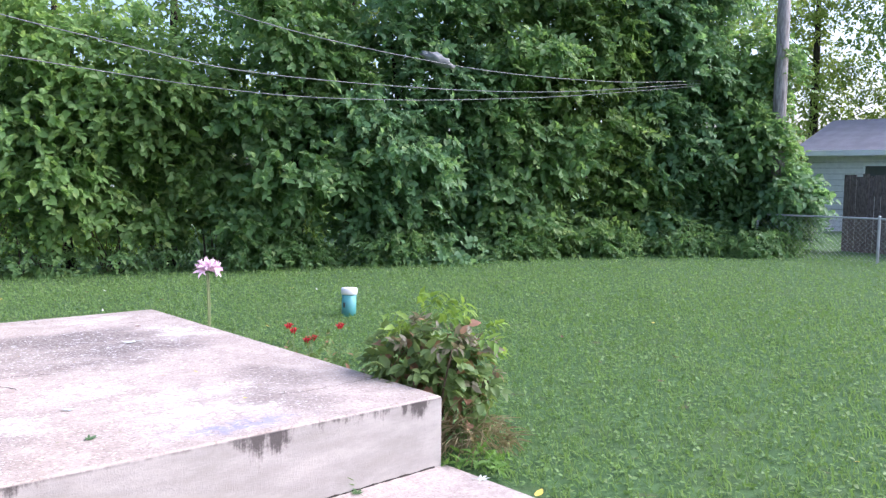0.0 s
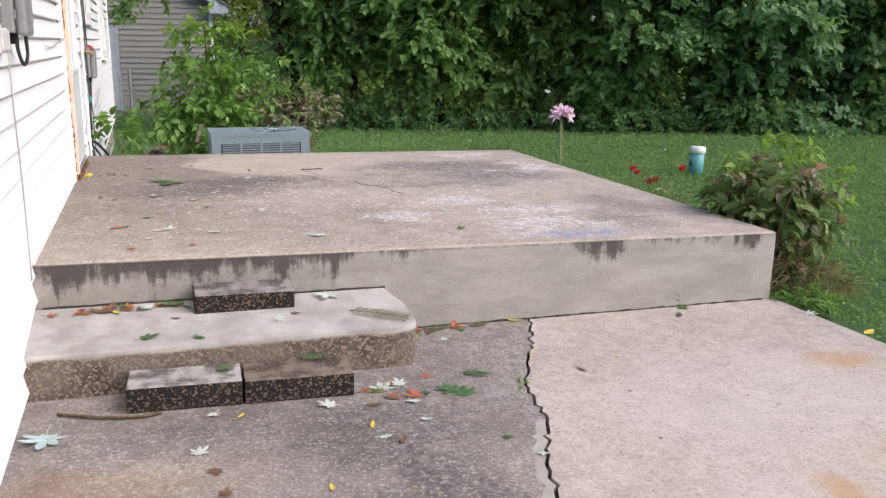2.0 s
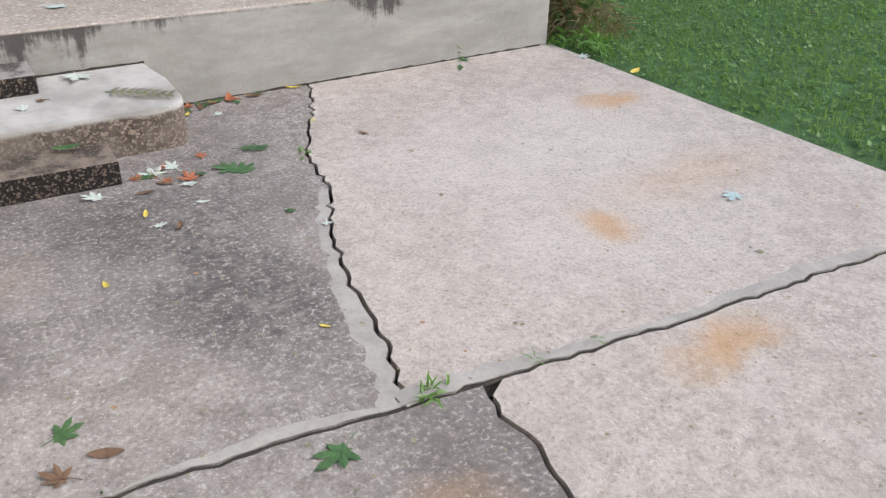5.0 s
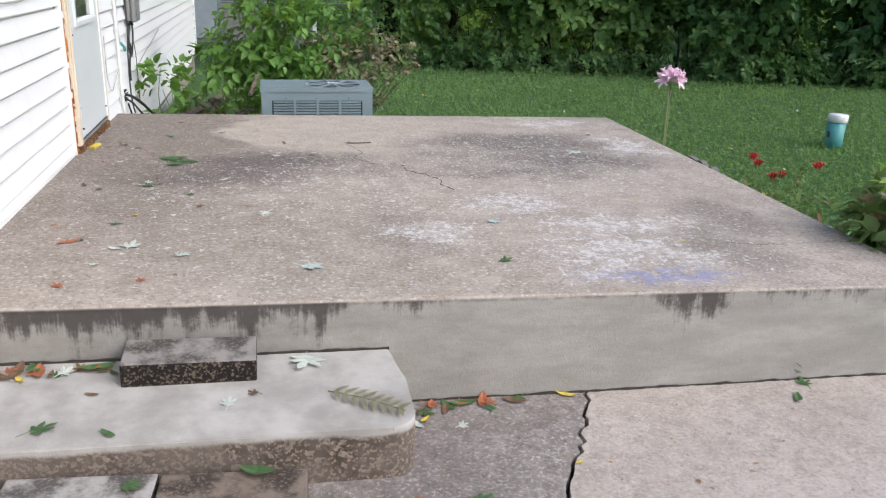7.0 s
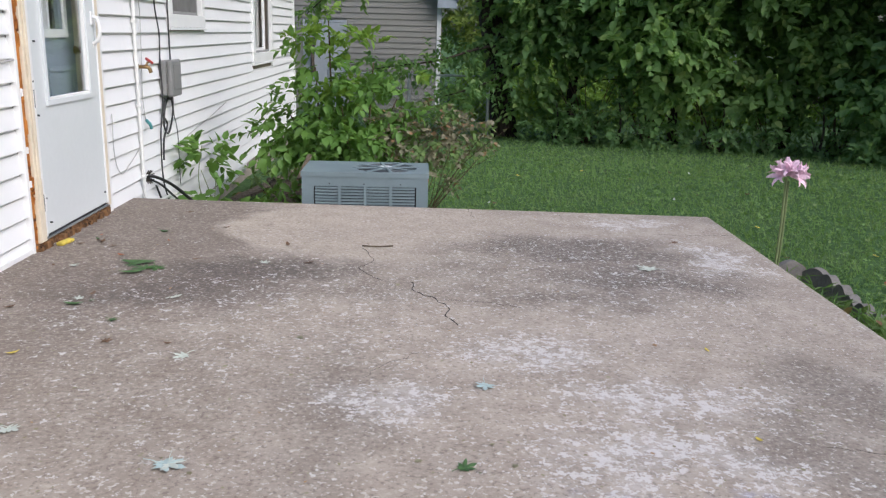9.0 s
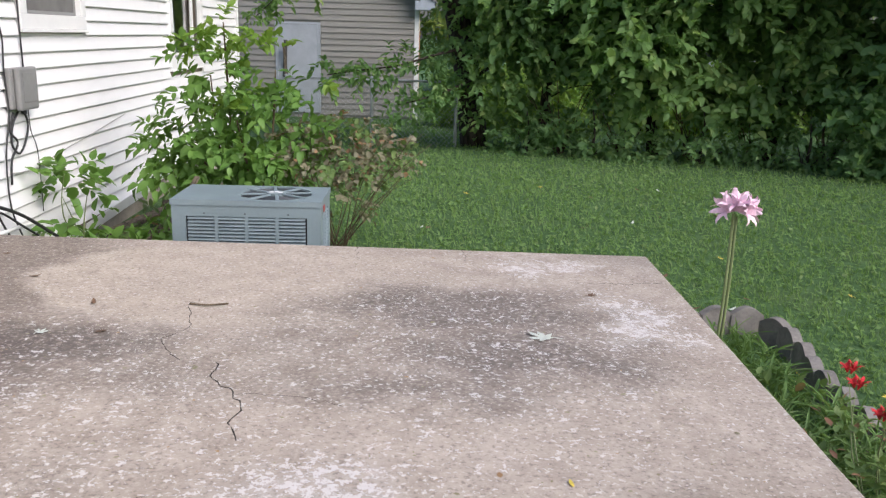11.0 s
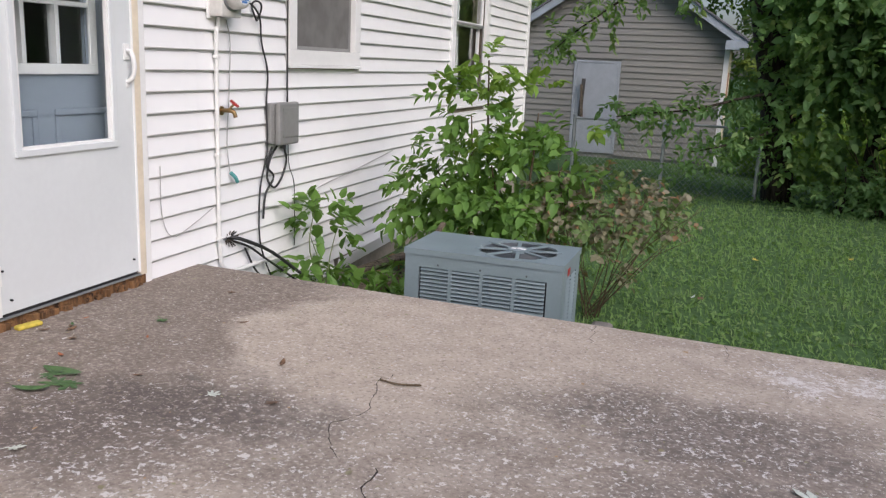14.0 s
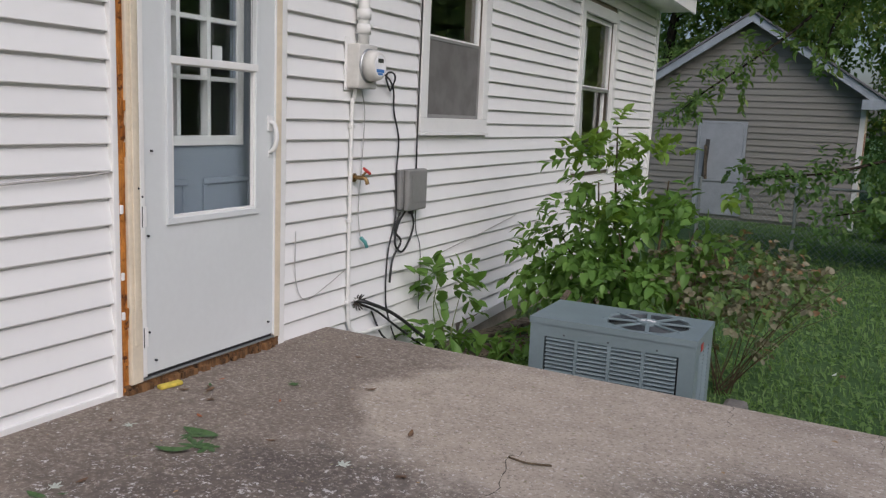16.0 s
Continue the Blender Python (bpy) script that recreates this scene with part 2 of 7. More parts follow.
def walk_concrete(name, lo, hi, dirt, dirt_spots, pale_spots, amount, bleach):
    m = Mat(name, 0.88, 0, 0.3)
    w = m.warped(0.35, 2.4)
    broad = m.noise(1.4, 4, 0.55)
    mid = m.noise(16, 5, 0.7)
    fine = m.noise(120, 3)
    col = m.mix(m.ramp(mid, 0.32, 0.68), lo, hi)
    wash = m.most(*[m.math('MULTIPLY', m.spot(w, *q[:5]), q[5]) for q in pale_spots])
    col = m.mix(wash, col, bleach)
    sp = m.most(*[m.math('MULTIPLY', m.spot(w, *q[:5]), q[5]) for q in dirt_spots])
    grit = m.ramp(m.noise(24, 5, 0.72), 0.28, 0.68)
    col = m.mix(m.math('MULTIPLY', m.math('MULTIPLY', m.math('ADD', sp, m.math('MULTIPLY', sp, m.math('MULTIPLY_ADD', m.noise(5, 5, 0.7), 1.6, -0.8))), m.math('MULTIPLY_ADD', grit, 0.6, 0.4)), amount), col, dirt)
    # exposed aggregate: dark pits between pale worn stones
    mott = m.noise(70, 4, 0.7)
    col = m.mix(m.math('MULTIPLY', m.ramp(mott, 0.53, 0.66), 0.46), col, (lo[0] * 0.5, lo[1] * 0.46, lo[2] * 0.44, 1))
    col = m.mix(m.math('MULTIPLY', m.ramp(mott, 0.47, 0.36), 0.45), col, (0.60, 0.53, 0.47, 1))
    blot = m.noise(3.4, 7, 0.74)
    col = m.mix(m.math('MULTIPLY', m.ramp(blot, 0.50, 0.64), 0.38 if amount > 0.7 else 0.16), col, (lo[0] * 0.62, lo[1] * 0.58, lo[2] * 0.54, 1))
    col = m.mix(m.math('MULTIPLY', m.ramp(blot, 0.47, 0.34), 0.30), col, bleach)
    st = m.math('MULTIPLY', chips(m, 66, 0.660, 0.05, 3.0, 0.6, m.math('MULTIPLY_ADD', broad, 0.30, -0.15)), 0.55)
    col = m.mix(st, col, (0.630, 0.580, 0.530, 1))
    big = m.math('MULTIPLY', chips(m, 22, 0.645, 0.04, 6.0, 0.75, m.math('MULTIPLY_ADD', broad, 0.16, -0.08)), 0.45)
    col = m.mix(big, col, (0.600, 0.560, 0.520, 1))
    w3 = m.warped(0.22, 6)
    rust = m.most(m.spot(w3, 3.42, -0.90, 0.14, 0.09, 0.8), m.spot(w3, 2.30, -2.54, 0.16, 0.07, 0.8), m.spot(w3, 2.5, -1.85, 0.07, 0.10, 0.9),
                  m.math('MULTIPLY', m.spot(w3, 3.1, -1.7, 0.4, 0.12, 0.9), 0.35), m.math('MULTIPLY', m.spot(w3, 1.35, -2.62, 0.10, 0.07, 0.9), 0.4), m.math('MULTIPLY', m.spot(w3, 0.25, -1.2, 0.35, 0.12, 0.9), 0.35))
    col = m.mix(m.math('MULTIPLY', rust, 0.6), col, (0.450, 0.250, 0.090, 1))
    m.color(col)
    m.bump(m.math('ADD', m.math('MULTIPLY', fine, 0.4), m.math('ADD', m.math('MULTIPLY', mott, 1.0), m.math('MULTIPLY', st, 0.5))), 0.75, 0.007)
    return m.m


def step_concrete():
    m = Mat("step_concrete", 0.85, 0, 0.3)
    mid = m.noise(7, 5)
    fine = m.noise(150, 3)
    col = m.mix(m.ramp(mid, 0.3, 0.7), (0.31, 0.29, 0.26, 1), (0.45, 0.43, 0.395, 1))
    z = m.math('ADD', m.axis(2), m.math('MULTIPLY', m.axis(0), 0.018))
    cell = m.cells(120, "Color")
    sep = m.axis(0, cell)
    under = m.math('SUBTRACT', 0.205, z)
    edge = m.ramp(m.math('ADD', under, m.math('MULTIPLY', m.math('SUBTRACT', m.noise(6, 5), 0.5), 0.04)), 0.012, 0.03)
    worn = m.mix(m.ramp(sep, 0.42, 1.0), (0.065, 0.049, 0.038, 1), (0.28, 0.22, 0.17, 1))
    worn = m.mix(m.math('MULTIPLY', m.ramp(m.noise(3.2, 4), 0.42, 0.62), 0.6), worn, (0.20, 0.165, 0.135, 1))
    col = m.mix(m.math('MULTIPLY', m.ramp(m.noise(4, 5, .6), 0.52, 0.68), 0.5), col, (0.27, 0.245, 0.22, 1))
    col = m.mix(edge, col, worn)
    m.color(col)
    m.bump(m.math('ADD', fine, m.math('MULTIPLY', sep, m.math('MULTIPLY', edge, 0.8))), 0.4, 0.005)
    return m.m


def paver_stone(name, topc):
    m = Mat(name, 0.85, 0, 0.3)
    cell = m.cells(150, "Color")
    sep = m.axis(0, cell)
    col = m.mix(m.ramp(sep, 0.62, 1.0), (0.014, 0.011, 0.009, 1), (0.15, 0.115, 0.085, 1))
    # upward faces turn to topc in blotches; the sides stay near black
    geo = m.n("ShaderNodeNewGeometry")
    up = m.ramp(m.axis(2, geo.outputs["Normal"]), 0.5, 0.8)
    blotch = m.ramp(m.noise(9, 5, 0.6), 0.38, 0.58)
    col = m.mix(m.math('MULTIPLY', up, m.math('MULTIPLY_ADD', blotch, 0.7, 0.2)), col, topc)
    m.color(col)
    m.bump(m.math('ADD', sep, m.noise(60, 3)), 0.6, 0.006)
    return m.m


def vinyl(name, c, dirtc=(0.35, 0.34, 0.30, 1), dirt=0.25):
    m = Mat(name, 0.45, 0, 0.4)
    streak = m.noise(1.0, 4, 0.6, m.scaled((6, 6, 0.8)))
    spots = m.noise(2.0, 5, 0.65)
    f = m.math('MULTIPLY', m.ramp(m.math('ADD', m.math('MULTIPLY', streak, 0.5), m.math('MULTIPLY', spots, 0.5)), 0.5, 0.75), dirt)
    inf = m.n("ShaderNodeObjectInfo")
    tone = m.mix(inf.outputs["Random"], (c[0] * .95, c[1] * .95, c[2] * .95, 1), c)
    m.color(m.mix(f, tone, dirtc))
    m.bump(m.noise(1, 3, 0.5, m.scaled((80, 8, 120))), 0.06, 0.002)
    return m.m


def leafy(name, lo, hi, alt=None, thru=0.35, rough=0.5):
    """Leaves: each takes its own green; light comes through them."""
    m = Mat(name, rough, 0, 0.35)
    geo = m.n("ShaderNodeNewGeometry")
    r = geo.outputs["Random Per Island"]
    col = m.mix(r, lo, hi)
    big = m.ramp(m.noise(0.9, 3), 0.35, 0.65)
    col = m.mix(m.math('MULTIPLY', big, 0.5), col, hi)
    if alt:
        k = m.math('FRACT', m.math('MULTIPLY', r, 17.3))
        col = m.mix(m.ramp(k, 0.88, 0.90), col, alt)
    m.color(col)
    tr = m.n("ShaderNodeBsdfTranslucent")
    m.link(m.mix(0.5, col, (hi[0] * 1.4, hi[1] * 1.3, hi[2] * .6, 1)), tr.inputs["Color"])
    mx = m.n("ShaderNodeMixShader")
    mx.inputs[0].default_value = thru
    m.link(m.b.outputs[0], mx.inputs[1])
    m.link(tr.outputs[0], mx.inputs[2])
    m.link(mx.outputs[0], m.t.nodes["Material Output"].inputs["Surface"])
    return m.m


def soil_lawn():
    m = Mat("lawn_soil", 0.95, 0, 0.2)
    a = m.noise(1.1, 5)
    b = m.noise(14, 5, 0.7)
    c = m.noise(90, 3)
    col = m.mix(m.ramp(b, 0.3, 0.7), (0.055, 0.105, 0.036, 1), (0.095, 0.175, 0.060, 1))
    col = m.mix(m.math('MULTIPLY', m.ramp(a, 0.5, 0.75), 0.45), col, (0.11, 0.155, 0.06, 1))
    bare = m.math('MULTIPLY', m.ramp(m.noise(2.6, 5, 0.6), 0.66, 0.74), 0.7)
    col = m.mix(bare, col, (0.12, 0.085, 0.055, 1))
    m.color(col)
    m.bump(m.math('ADD', b, m.math('MULTIPLY', c, 0.6)), 0.8, 0.03)
    return m.m


def bark(name, lo, hi):
    m = Mat(name, 0.9, 0, 0.2)
    g = m.noise(1, 6, 0.6, m.scaled((22, 22, 4)))
    m.color(m.mix(m.ramp(g, 0.3, 0.7), lo, hi))
    m.bump(g, 0.8, 0.02)
    return m.m


def rotten_wood(name, lo, hi, flake):
    m = Mat(name, 0.9, 0, 0.2)
    g = m.noise(1, 6, 0.65, m.scaled((30, 30, 7)))
    k = m.noise(16, 5, 0.7)
    col = m.mix(m.ramp(g, 0.3, 0.7), lo, hi)
    col = m.mix(m.ramp(k, 0.56, 0.62), col, flake)
    m.color(col)
    m.bump(m.math('ADD', g, k), 0.8, 0.012)
    return m.m


def clear_glass(name, tint=(0.9, 0.93, 0.92, 1)):
    m = Mat(name, 0.02, 0, 0.5)
    m.color(tint)
    m.b.inputs["Transmission Weight"].default_value = 1.0
    m.b.inputs["IOR"].default_value = 1.45
    return m.m


def screen_mesh():
    m = Mat("insect_screen", 0.7, 0, 0.2)
    m.color(m.mix(m.ramp(m.noise(5, 3), .3, .7), (0.17, 0.165, 0.155, 1), (0.23, 0.225, 0.215, 1)))
    tp = m.n("ShaderNodeBsdfTransparent")
    mx = m.n("ShaderNodeMixShader")
    mx.inputs[0].default_value = 0.25
    m.link(m.b.outputs[0], mx.inputs[1])
    m.link(tp.outputs[0], mx.inputs[2])
    m.link(mx.outputs[0], m.t.nodes["Material Output"].inputs["Surface"])
    return m.m


M = {}
M["patio"] = patio_concrete()
M["walk_dark"] = walk_concrete("walk_dark", (0.190, 0.166, 0.146, 1), (0.300, 0.266, 0.238, 1), (0.075, 0.067, 0.062, 1),
                               [(1.22, -1.10, 0.36, 0.42, 0.6, 0.95), (1.32, -1.62, 0.26, 0.42, 0.5, 1.0), (0.85, -0.85, 0.55, 0.22, 0.8, 0.75), (1.5, -0.55, 0.3, 0.25, 0.8, 0.45), (0.45, -1.45, 0.35, 0.3, 0.9, 0.35), (1.5, -2.55, 0.25, 0.3, 0.7, 0.6), (0.9, -2.9, 0.5, 0.3, 0.8, 0.4)],
                               [(0.75, -1.95, 0.55, 0.20, 0.8, 0.6), (1.55, -1.55, 0.14, 0.5, 0.6, 0.5), (0.62, -1.20, 0.3, 0.2, 0.9, 0.4), (1.0, -2.55, 0.45, 0.2, 0.8, 0.5)], 0.85, (0.385, 0.338, 0.296, 1))
M["walk_pale"] = walk_concrete("walk_pale", (0.370, 0.318, 0.270, 1), (0.480, 0.424, 0.366, 1), (0.270, 0.230, 0.200, 1),
                               [(2.2, -0.6, 0.4, 0.25, 0.9, 0.5), (3.2, -0.35, 0.5, 0.2, 0.9, 0.4), (2.0, -1.5, 0.15, 0.5, 0.9, 0.3), (2.9, -3.2, 0.8, 0.4, 0.9, 0.5)], [(2.7, -1.2, 0.7, 0.4, 0.9, 0.5), (2.4, -1.9, 0.6, 0.35, 0.9, 0.4)], 0.6, (0.560, 0.505, 0.455, 1))
M["mortar"] = plain("mortar_patch", (0.365, 0.335, 0.295, 1), 0.85, 0, 0.2, 9, 70, 0.3)
M["step"] = step_concrete()
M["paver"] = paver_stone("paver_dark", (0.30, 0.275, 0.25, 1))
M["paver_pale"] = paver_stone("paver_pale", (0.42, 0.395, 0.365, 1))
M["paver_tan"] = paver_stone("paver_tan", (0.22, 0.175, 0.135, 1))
M["vinyl"] = vinyl("white_vinyl", (0.83, 0.83, 0.82, 1), dirt=0.16)
M["trim"] = plain("white_trim", (0.80, 0.80, 0.78, 1), 0.4, 0, 0.05, 3, 40, 0.05)
# garage siding tone is darkened to include the shade of overhanging trees
M["garage_vinyl_shaded"] = vinyl("garage_vinyl_shaded", (0.29, 0.278, 0.248, 1), (0.2, 0.19, 0.15, 1), 0.3)
M["fascia_blue"] = plain("fascia_paint", (0.40, 0.45, 0.50, 1), 0.6, 0, 0.15, 4, 40, 0.1)
M["gdoor"] = plain("garage_door_paint", (0.42, 0.45, 0.48, 1), 0.5, 0, 0.1, 4, 40, 0.1)
M["shingle"] = plain("roof_shingle", (0.16, 0.16, 0.17, 1), 0.9, 0, 0.3, 3, 60, 0.5)
M["wallcore"] = plain("wall_sheathing", (0.25, 0.21, 0.16, 1), 0.9)
M["foundation"] = plain("foundation_block", (0.30, 0.26, 0.22, 1), 0.9, 0, 0.3, 4, 40, 0.4)
M["dark"] = plain("dim_interior", (0.10, 0.095, 0.09, 1), 0.8)
M["soil"] = plain("dark_soil_and_seam", (0.035, 0.028, 0.020, 1), 0.95, 0, 0.4, 20, 80, 0.6)
M["lawn"] = soil_lawn()
M["acpaint"] = plain("unit_paint", (0.200, 0.255, 0.272, 1), 0.5, 0, 0.08, 5, 60, 0.08)
M["acdark"] = plain("unit_inside", (0.015, 0.017, 0.018, 1), 0.7)
M["acgrille"] = plain("fan_grille", (0.06, 0.07, 0.075, 1), 0.5)
M["greybox"] = plain("grey_plastic", (0.235, 0.235, 0.225, 1), 0.6, 0, 0.12, 6, 50, 0.1)
M["metergrey"] = plain("meter_enamel", (0.62, 0.61, 0.57, 1), 0.5, 0, 0.12, 6, 50, 0.1)
M["pvc"] = plain("white_pvc", (0.74, 0.74, 0.71, 1), 0.45, 0, 0.08, 5, 30, 0.05)
M["teal"] = plain("teal_pvc", (0.085, 0.30, 0.29, 1), 0.5, 0, 0.12, 8, 40, 0.1)
M["cable"] = plain("black_cable", (0.02, 0.02, 0.02, 1), 0.5)
M["wirewhite"] = plain("pale_wire", (0.42, 0.41, 0.39, 1), 0.6)
M["overhead"] = plain("overhead_wire", (0.16, 0.165, 0.16, 1), 0.6)
M["steel"] = plain("galvanised_steel", (0.42, 0.44, 0.45, 1), 0.45, 0.7, 0.15, 8, 60, 0.1)
M["brass"] = plain("worn_brass", (0.30, 0.20, 0.09, 1), 0.35, 0.9, 0.2)
M["redpaint"] = plain("red_paint", (0.40, 0.035, 0.03, 1), 0.5)
M["doorpaint"] = plain("storm_door_enamel", (0.66, 0.69, 0.69, 1), 0.35, 0, 0.04, 2, 30, 0.04)
M["innerdoor"] = plain("blue_grey_door_paint", (0.30, 0.345, 0.40, 1), 0.45, 0, 0.05, 3, 30, 0.05)
M["jamb"] = plain("bare_pine_jamb", (0.70, 0.62, 0.48, 1), 0.7, 0, 0.12, 5, 50, 0.15)
M["rot"] = rotten_wood("rotten_wood", (0.24, 0.085, 0.020, 1), (0.56, 0.235, 0.050, 1), (0.10, 0.038, 0.014, 1))
M["rot_sill"] = rotten_wood("rotten_sill_wood", (0.07, 0.040, 0.022, 1), (0.27, 0.145, 0.065, 1), (0.035, 0.022, 0.015, 1))
M["oldwood"] = rotten_wood("grey_old_wood", (0.09, 0.07, 0.05, 1), (0.24, 0.195, 0.145, 1), (0.05, 0.04, 0.03, 1))
M["fencewood"] = rotten_wood("fence_wood", (0.075, 0.06, 0.055, 1), (0.17, 0.14, 0.125, 1), (0.06, 0.05, 0.045, 1))
M["glass"] = clear_glass("window_glass")
M["screen"] = screen_mesh()
M["paper"] = plain("white_paper", (0.8, 0.8, 0.8, 1), 0.8)
M["lcd"] = plain("meter_display", (0.05, 0.055, 0.05, 1), 0.3)
M["blue"] = plain("blue_label", (0.06, 0.20, 0.50, 1), 0.5)
M["edging"] = plain("edging_concrete", (0.20, 0.185, 0.165, 1), 0.9, 0, 0.35, 7, 60, 0.5)
M["bark"] = bark("bark_dark", (0.018, 0.014, 0.010, 1), (0.075, 0.060, 0.045, 1))
M["bark_pale"] = bark("pole_wood", (0.16, 0.145, 0.125, 1), (0.33, 0.31, 0.28, 1))
M["twig"] = bark("twig", (0.07, 0.05, 0.03, 1), (0.16, 0.12, 0.075, 1))
M["stem"] = plain("green_stem", (0.16, 0.20, 0.075, 1), 0.6)
M["leaf_hedge"] = leafy("leaf_hedge", (0.080, 0.165, 0.055, 1), (0.185, 0.325, 0.115, 1), (0.270, 0.390, 0.140, 1), 0.55)
M["leaf_blue"] = leafy("leaf_blue", (0.080, 0.170, 0.072, 1), (0.185, 0.335, 0.145, 1), (0.290, 0.420, 0.180, 1), 0.5)
M["leaf_tree"] = leafy("leaf_tree", (0.085, 0.170, 0.050, 1), (0.205, 0.335, 0.100, 1), (0.290, 0.390, 0.120, 1), 0.55)
M["leaf_light"] = leafy("leaf_light", (0.115, 0.220, 0.066, 1), (0.240, 0.390, 0.125, 1), (0.300, 0.420, 0.130, 1), 0.55)
M["leaf_far"] = leafy("leaf_far", (0.145, 0.225, 0.052, 1), (0.310, 0.410, 0.105, 1), None, 0.55)
M["leaf_sapling"] = leafy("leaf_sapling", (0.090, 0.195, 0.038, 1), (0.180, 0.325, 0.070, 1), None, 0.4, 0.45)
M["leaf_young_sunlit"] = leafy("leaf_young_sunlit", (0.16, 0.30, 0.045, 1), (0.25, 0.38, 0.07, 1), None, 0.45, 0.45)
M["leaf_bush"] = leafy("leaf_bush", (0.075, 0.145, 0.040, 1), (0.185, 0.270, 0.085, 1), (0.280, 0.140, 0.085, 1), 0.35)
M["leaf_dry"] = leafy("leaf_dry", (0.17, 0.145, 0.085, 1), (0.27, 0.26, 0.17, 1), (0.32, 0.19, 0.10, 1), 0.25)
M["straw"] = leafy("straw", (0.20, 0.17, 0.09, 1), (0.33, 0.28, 0.16, 1), None, 0.25)
M["grass"] = leafy("grass", (0.118, 0.215, 0.062, 1), (0.168, 0.282, 0.082, 1), (0.185, 0.265, 0.098, 1), 0.4)
M["fl_green"] = plain("fallen_green", (0.060, 0.125, 0.036, 1), 0.6, 0, 0.3, 30)
M["fl_pale"] = plain("fallen_pale", (0.50, 0.54, 0.47, 1), 0.7, 0, 0.15, 30)
M["fl_grey"] = plain("fallen_blue_grey", (0.40, 0.50, 0.48, 1), 0.7, 0, 0.15, 30)
M["fl_brown"] = plain("fallen_brown", (0.15, 0.085, 0.045, 1), 0.7, 0, 0.3, 30)
M["fl_orange"] = plain("fallen_orange", (0.36, 0.12, 0.05, 1), 0.7, 0, 0.3, 30)
M["fl_yellow"] = plain("fallen_yellow", (0.60, 0.47, 0.07, 1), 0.7, 0, 0.25, 30)
M["petal_pink"] = plain("pink_petal", (0.84, 0.60, 0.70, 1), 0.6, 0, 0.2, 30)
M["petal_red"] = plain("red_petal", (0.52, 0.015, 0.02, 1), 0.6, 0, 0.3, 30)
M["web"] = plain("web_silk", (0.22, 0.23, 0.22, 1), 0.9)
M["far_wall"] = plain("far_white_wall", (0.74, 0.74, 0.73, 1), 0.6)
M["far_roof"] = plain("far_roof", (0.20, 0.20, 0.215, 1), 0.9, 0, 0.2, 2)
M["far_red"] = plain("far_brick_red", (0.42, 0.22, 0.16, 1), 0.8)
M["chalk_blue"] = plain("pale_blue_paint", (0.30, 0.52, 0.60, 1), 0.6)


# ---- building blocks ----
def mesh_from(bm, name, mat, smooth=False):
    me = bpy.data.meshes.new(name)
    bmesh.ops.recalc_face_normals(bm, faces=bm.faces[:])
    bm.to_mesh(me)
    bm.free()
    me.materials.append(mat)
    if smooth:
        me.polygons.foreach_set("use_smooth", [True] * len(me.polygons))
    return me


def thing(name, at, label="", category="", group="", kind=""):
    ob = new(name)
    ob.empty_display_size = 0.1
    ob.location = at
    ob.matrix_basis = Matrix.Translation(at)
    return tagged(ob, label, category, group, kind)


def hang(ob, parent):
    """Parents a mesh made in the world's metres, which stays where it is."""
    ob.parent = parent
    top = parent
    while top.parent:
        top = top.parent
    if top is parent:
        ob.matrix_parent_inverse = top.matrix_basis.inverted()
    return ob


def part(name, bm, mat, parent=None, label="", smooth=False):
    me = bm if isinstance(bm, bpy.types.Mesh) else mesh_from(bm, name, mat, smooth)
    ob = new(name, me)
    if parent is not None:
        hang(ob, parent)
    if label:
        tagged(ob, label)
    return ob


def setting(name, bm, mat, label, category="", smooth=False):
    return tagged(part(name, bm, mat, None, "", smooth), label, category or name.split("_")[0], "", "structure")


def add_box(bm, x0, x1, y0, y1, z0, z1, bev=0.0, m=None):
    r = bmesh.ops.create_cube(bm, size=1.0)
    vs = r["verts"]
    bmesh.ops.scale(bm, vec=(x1 - x0, y1 - y0, z1 - z0), verts=vs)
    bmesh.ops.translate(bm, vec=((x0 + x1) / 2, (y0 + y1) / 2, (z0 + z1) / 2), verts=vs)
    if bev > 0:
        es = list({e for v in vs for e in v.link_edges})
        out = bmesh.ops.bevel(bm, geom=es, offset=bev, segments=2, affect='EDGES', profile=0.5)
        vs = list({v for f in out["faces"] for v in f.verts} | {v for v in vs if v.is_valid})
    if m is not None:
        bmesh.ops.transform(bm, matrix=m, verts=vs)
    return vs


def box(x0, x1, y0, y1, z0, z1, bev=0.0, m=None):
    bm = bmesh.new()
    add_box(bm, x0, x1, y0, y1, z0, z1, bev, m)
    return bm


def add_tube(bm, pts, radii, seg=8, caps=True):
    pts = [Vector(p) for p in pts]
    if isinstance(radii, (int, float)):
        radii = [radii] * len(pts)
    rings = []
    up = Vector((0.31, 0.17, 0.93))
    for i, p in enumerate(pts):
        d = (pts[min(i + 1, len(pts) - 1)] - pts[max(i - 1, 0)]).normalized()
        a = d.cross(up)
        if a.length < 1e-3:
            a = d.cross(Vector((1, 0, 0)))
        a.normalize()
        b = d.cross(a)
        rings.append([bm.verts.new(p + (a * math.cos(k * math.tau / seg) + b * math.sin(k * math.tau / seg)) * radii[i]) for k in range(seg)])
    for r0, r1 in zip(rings, rings[1:]):
        for k in range(seg):
            bm.faces.new((r0[k], r0[(k + 1) % seg], r1[(k + 1) % seg], r1[k]))
    if caps:
        bm.faces.new(rings[0][::-1])
        bm.faces.new(rings[-1])


def tube(pts, radii, seg=8):
    bm = bmesh.new()
    add_tube(bm, pts, radii, seg)
    return bm


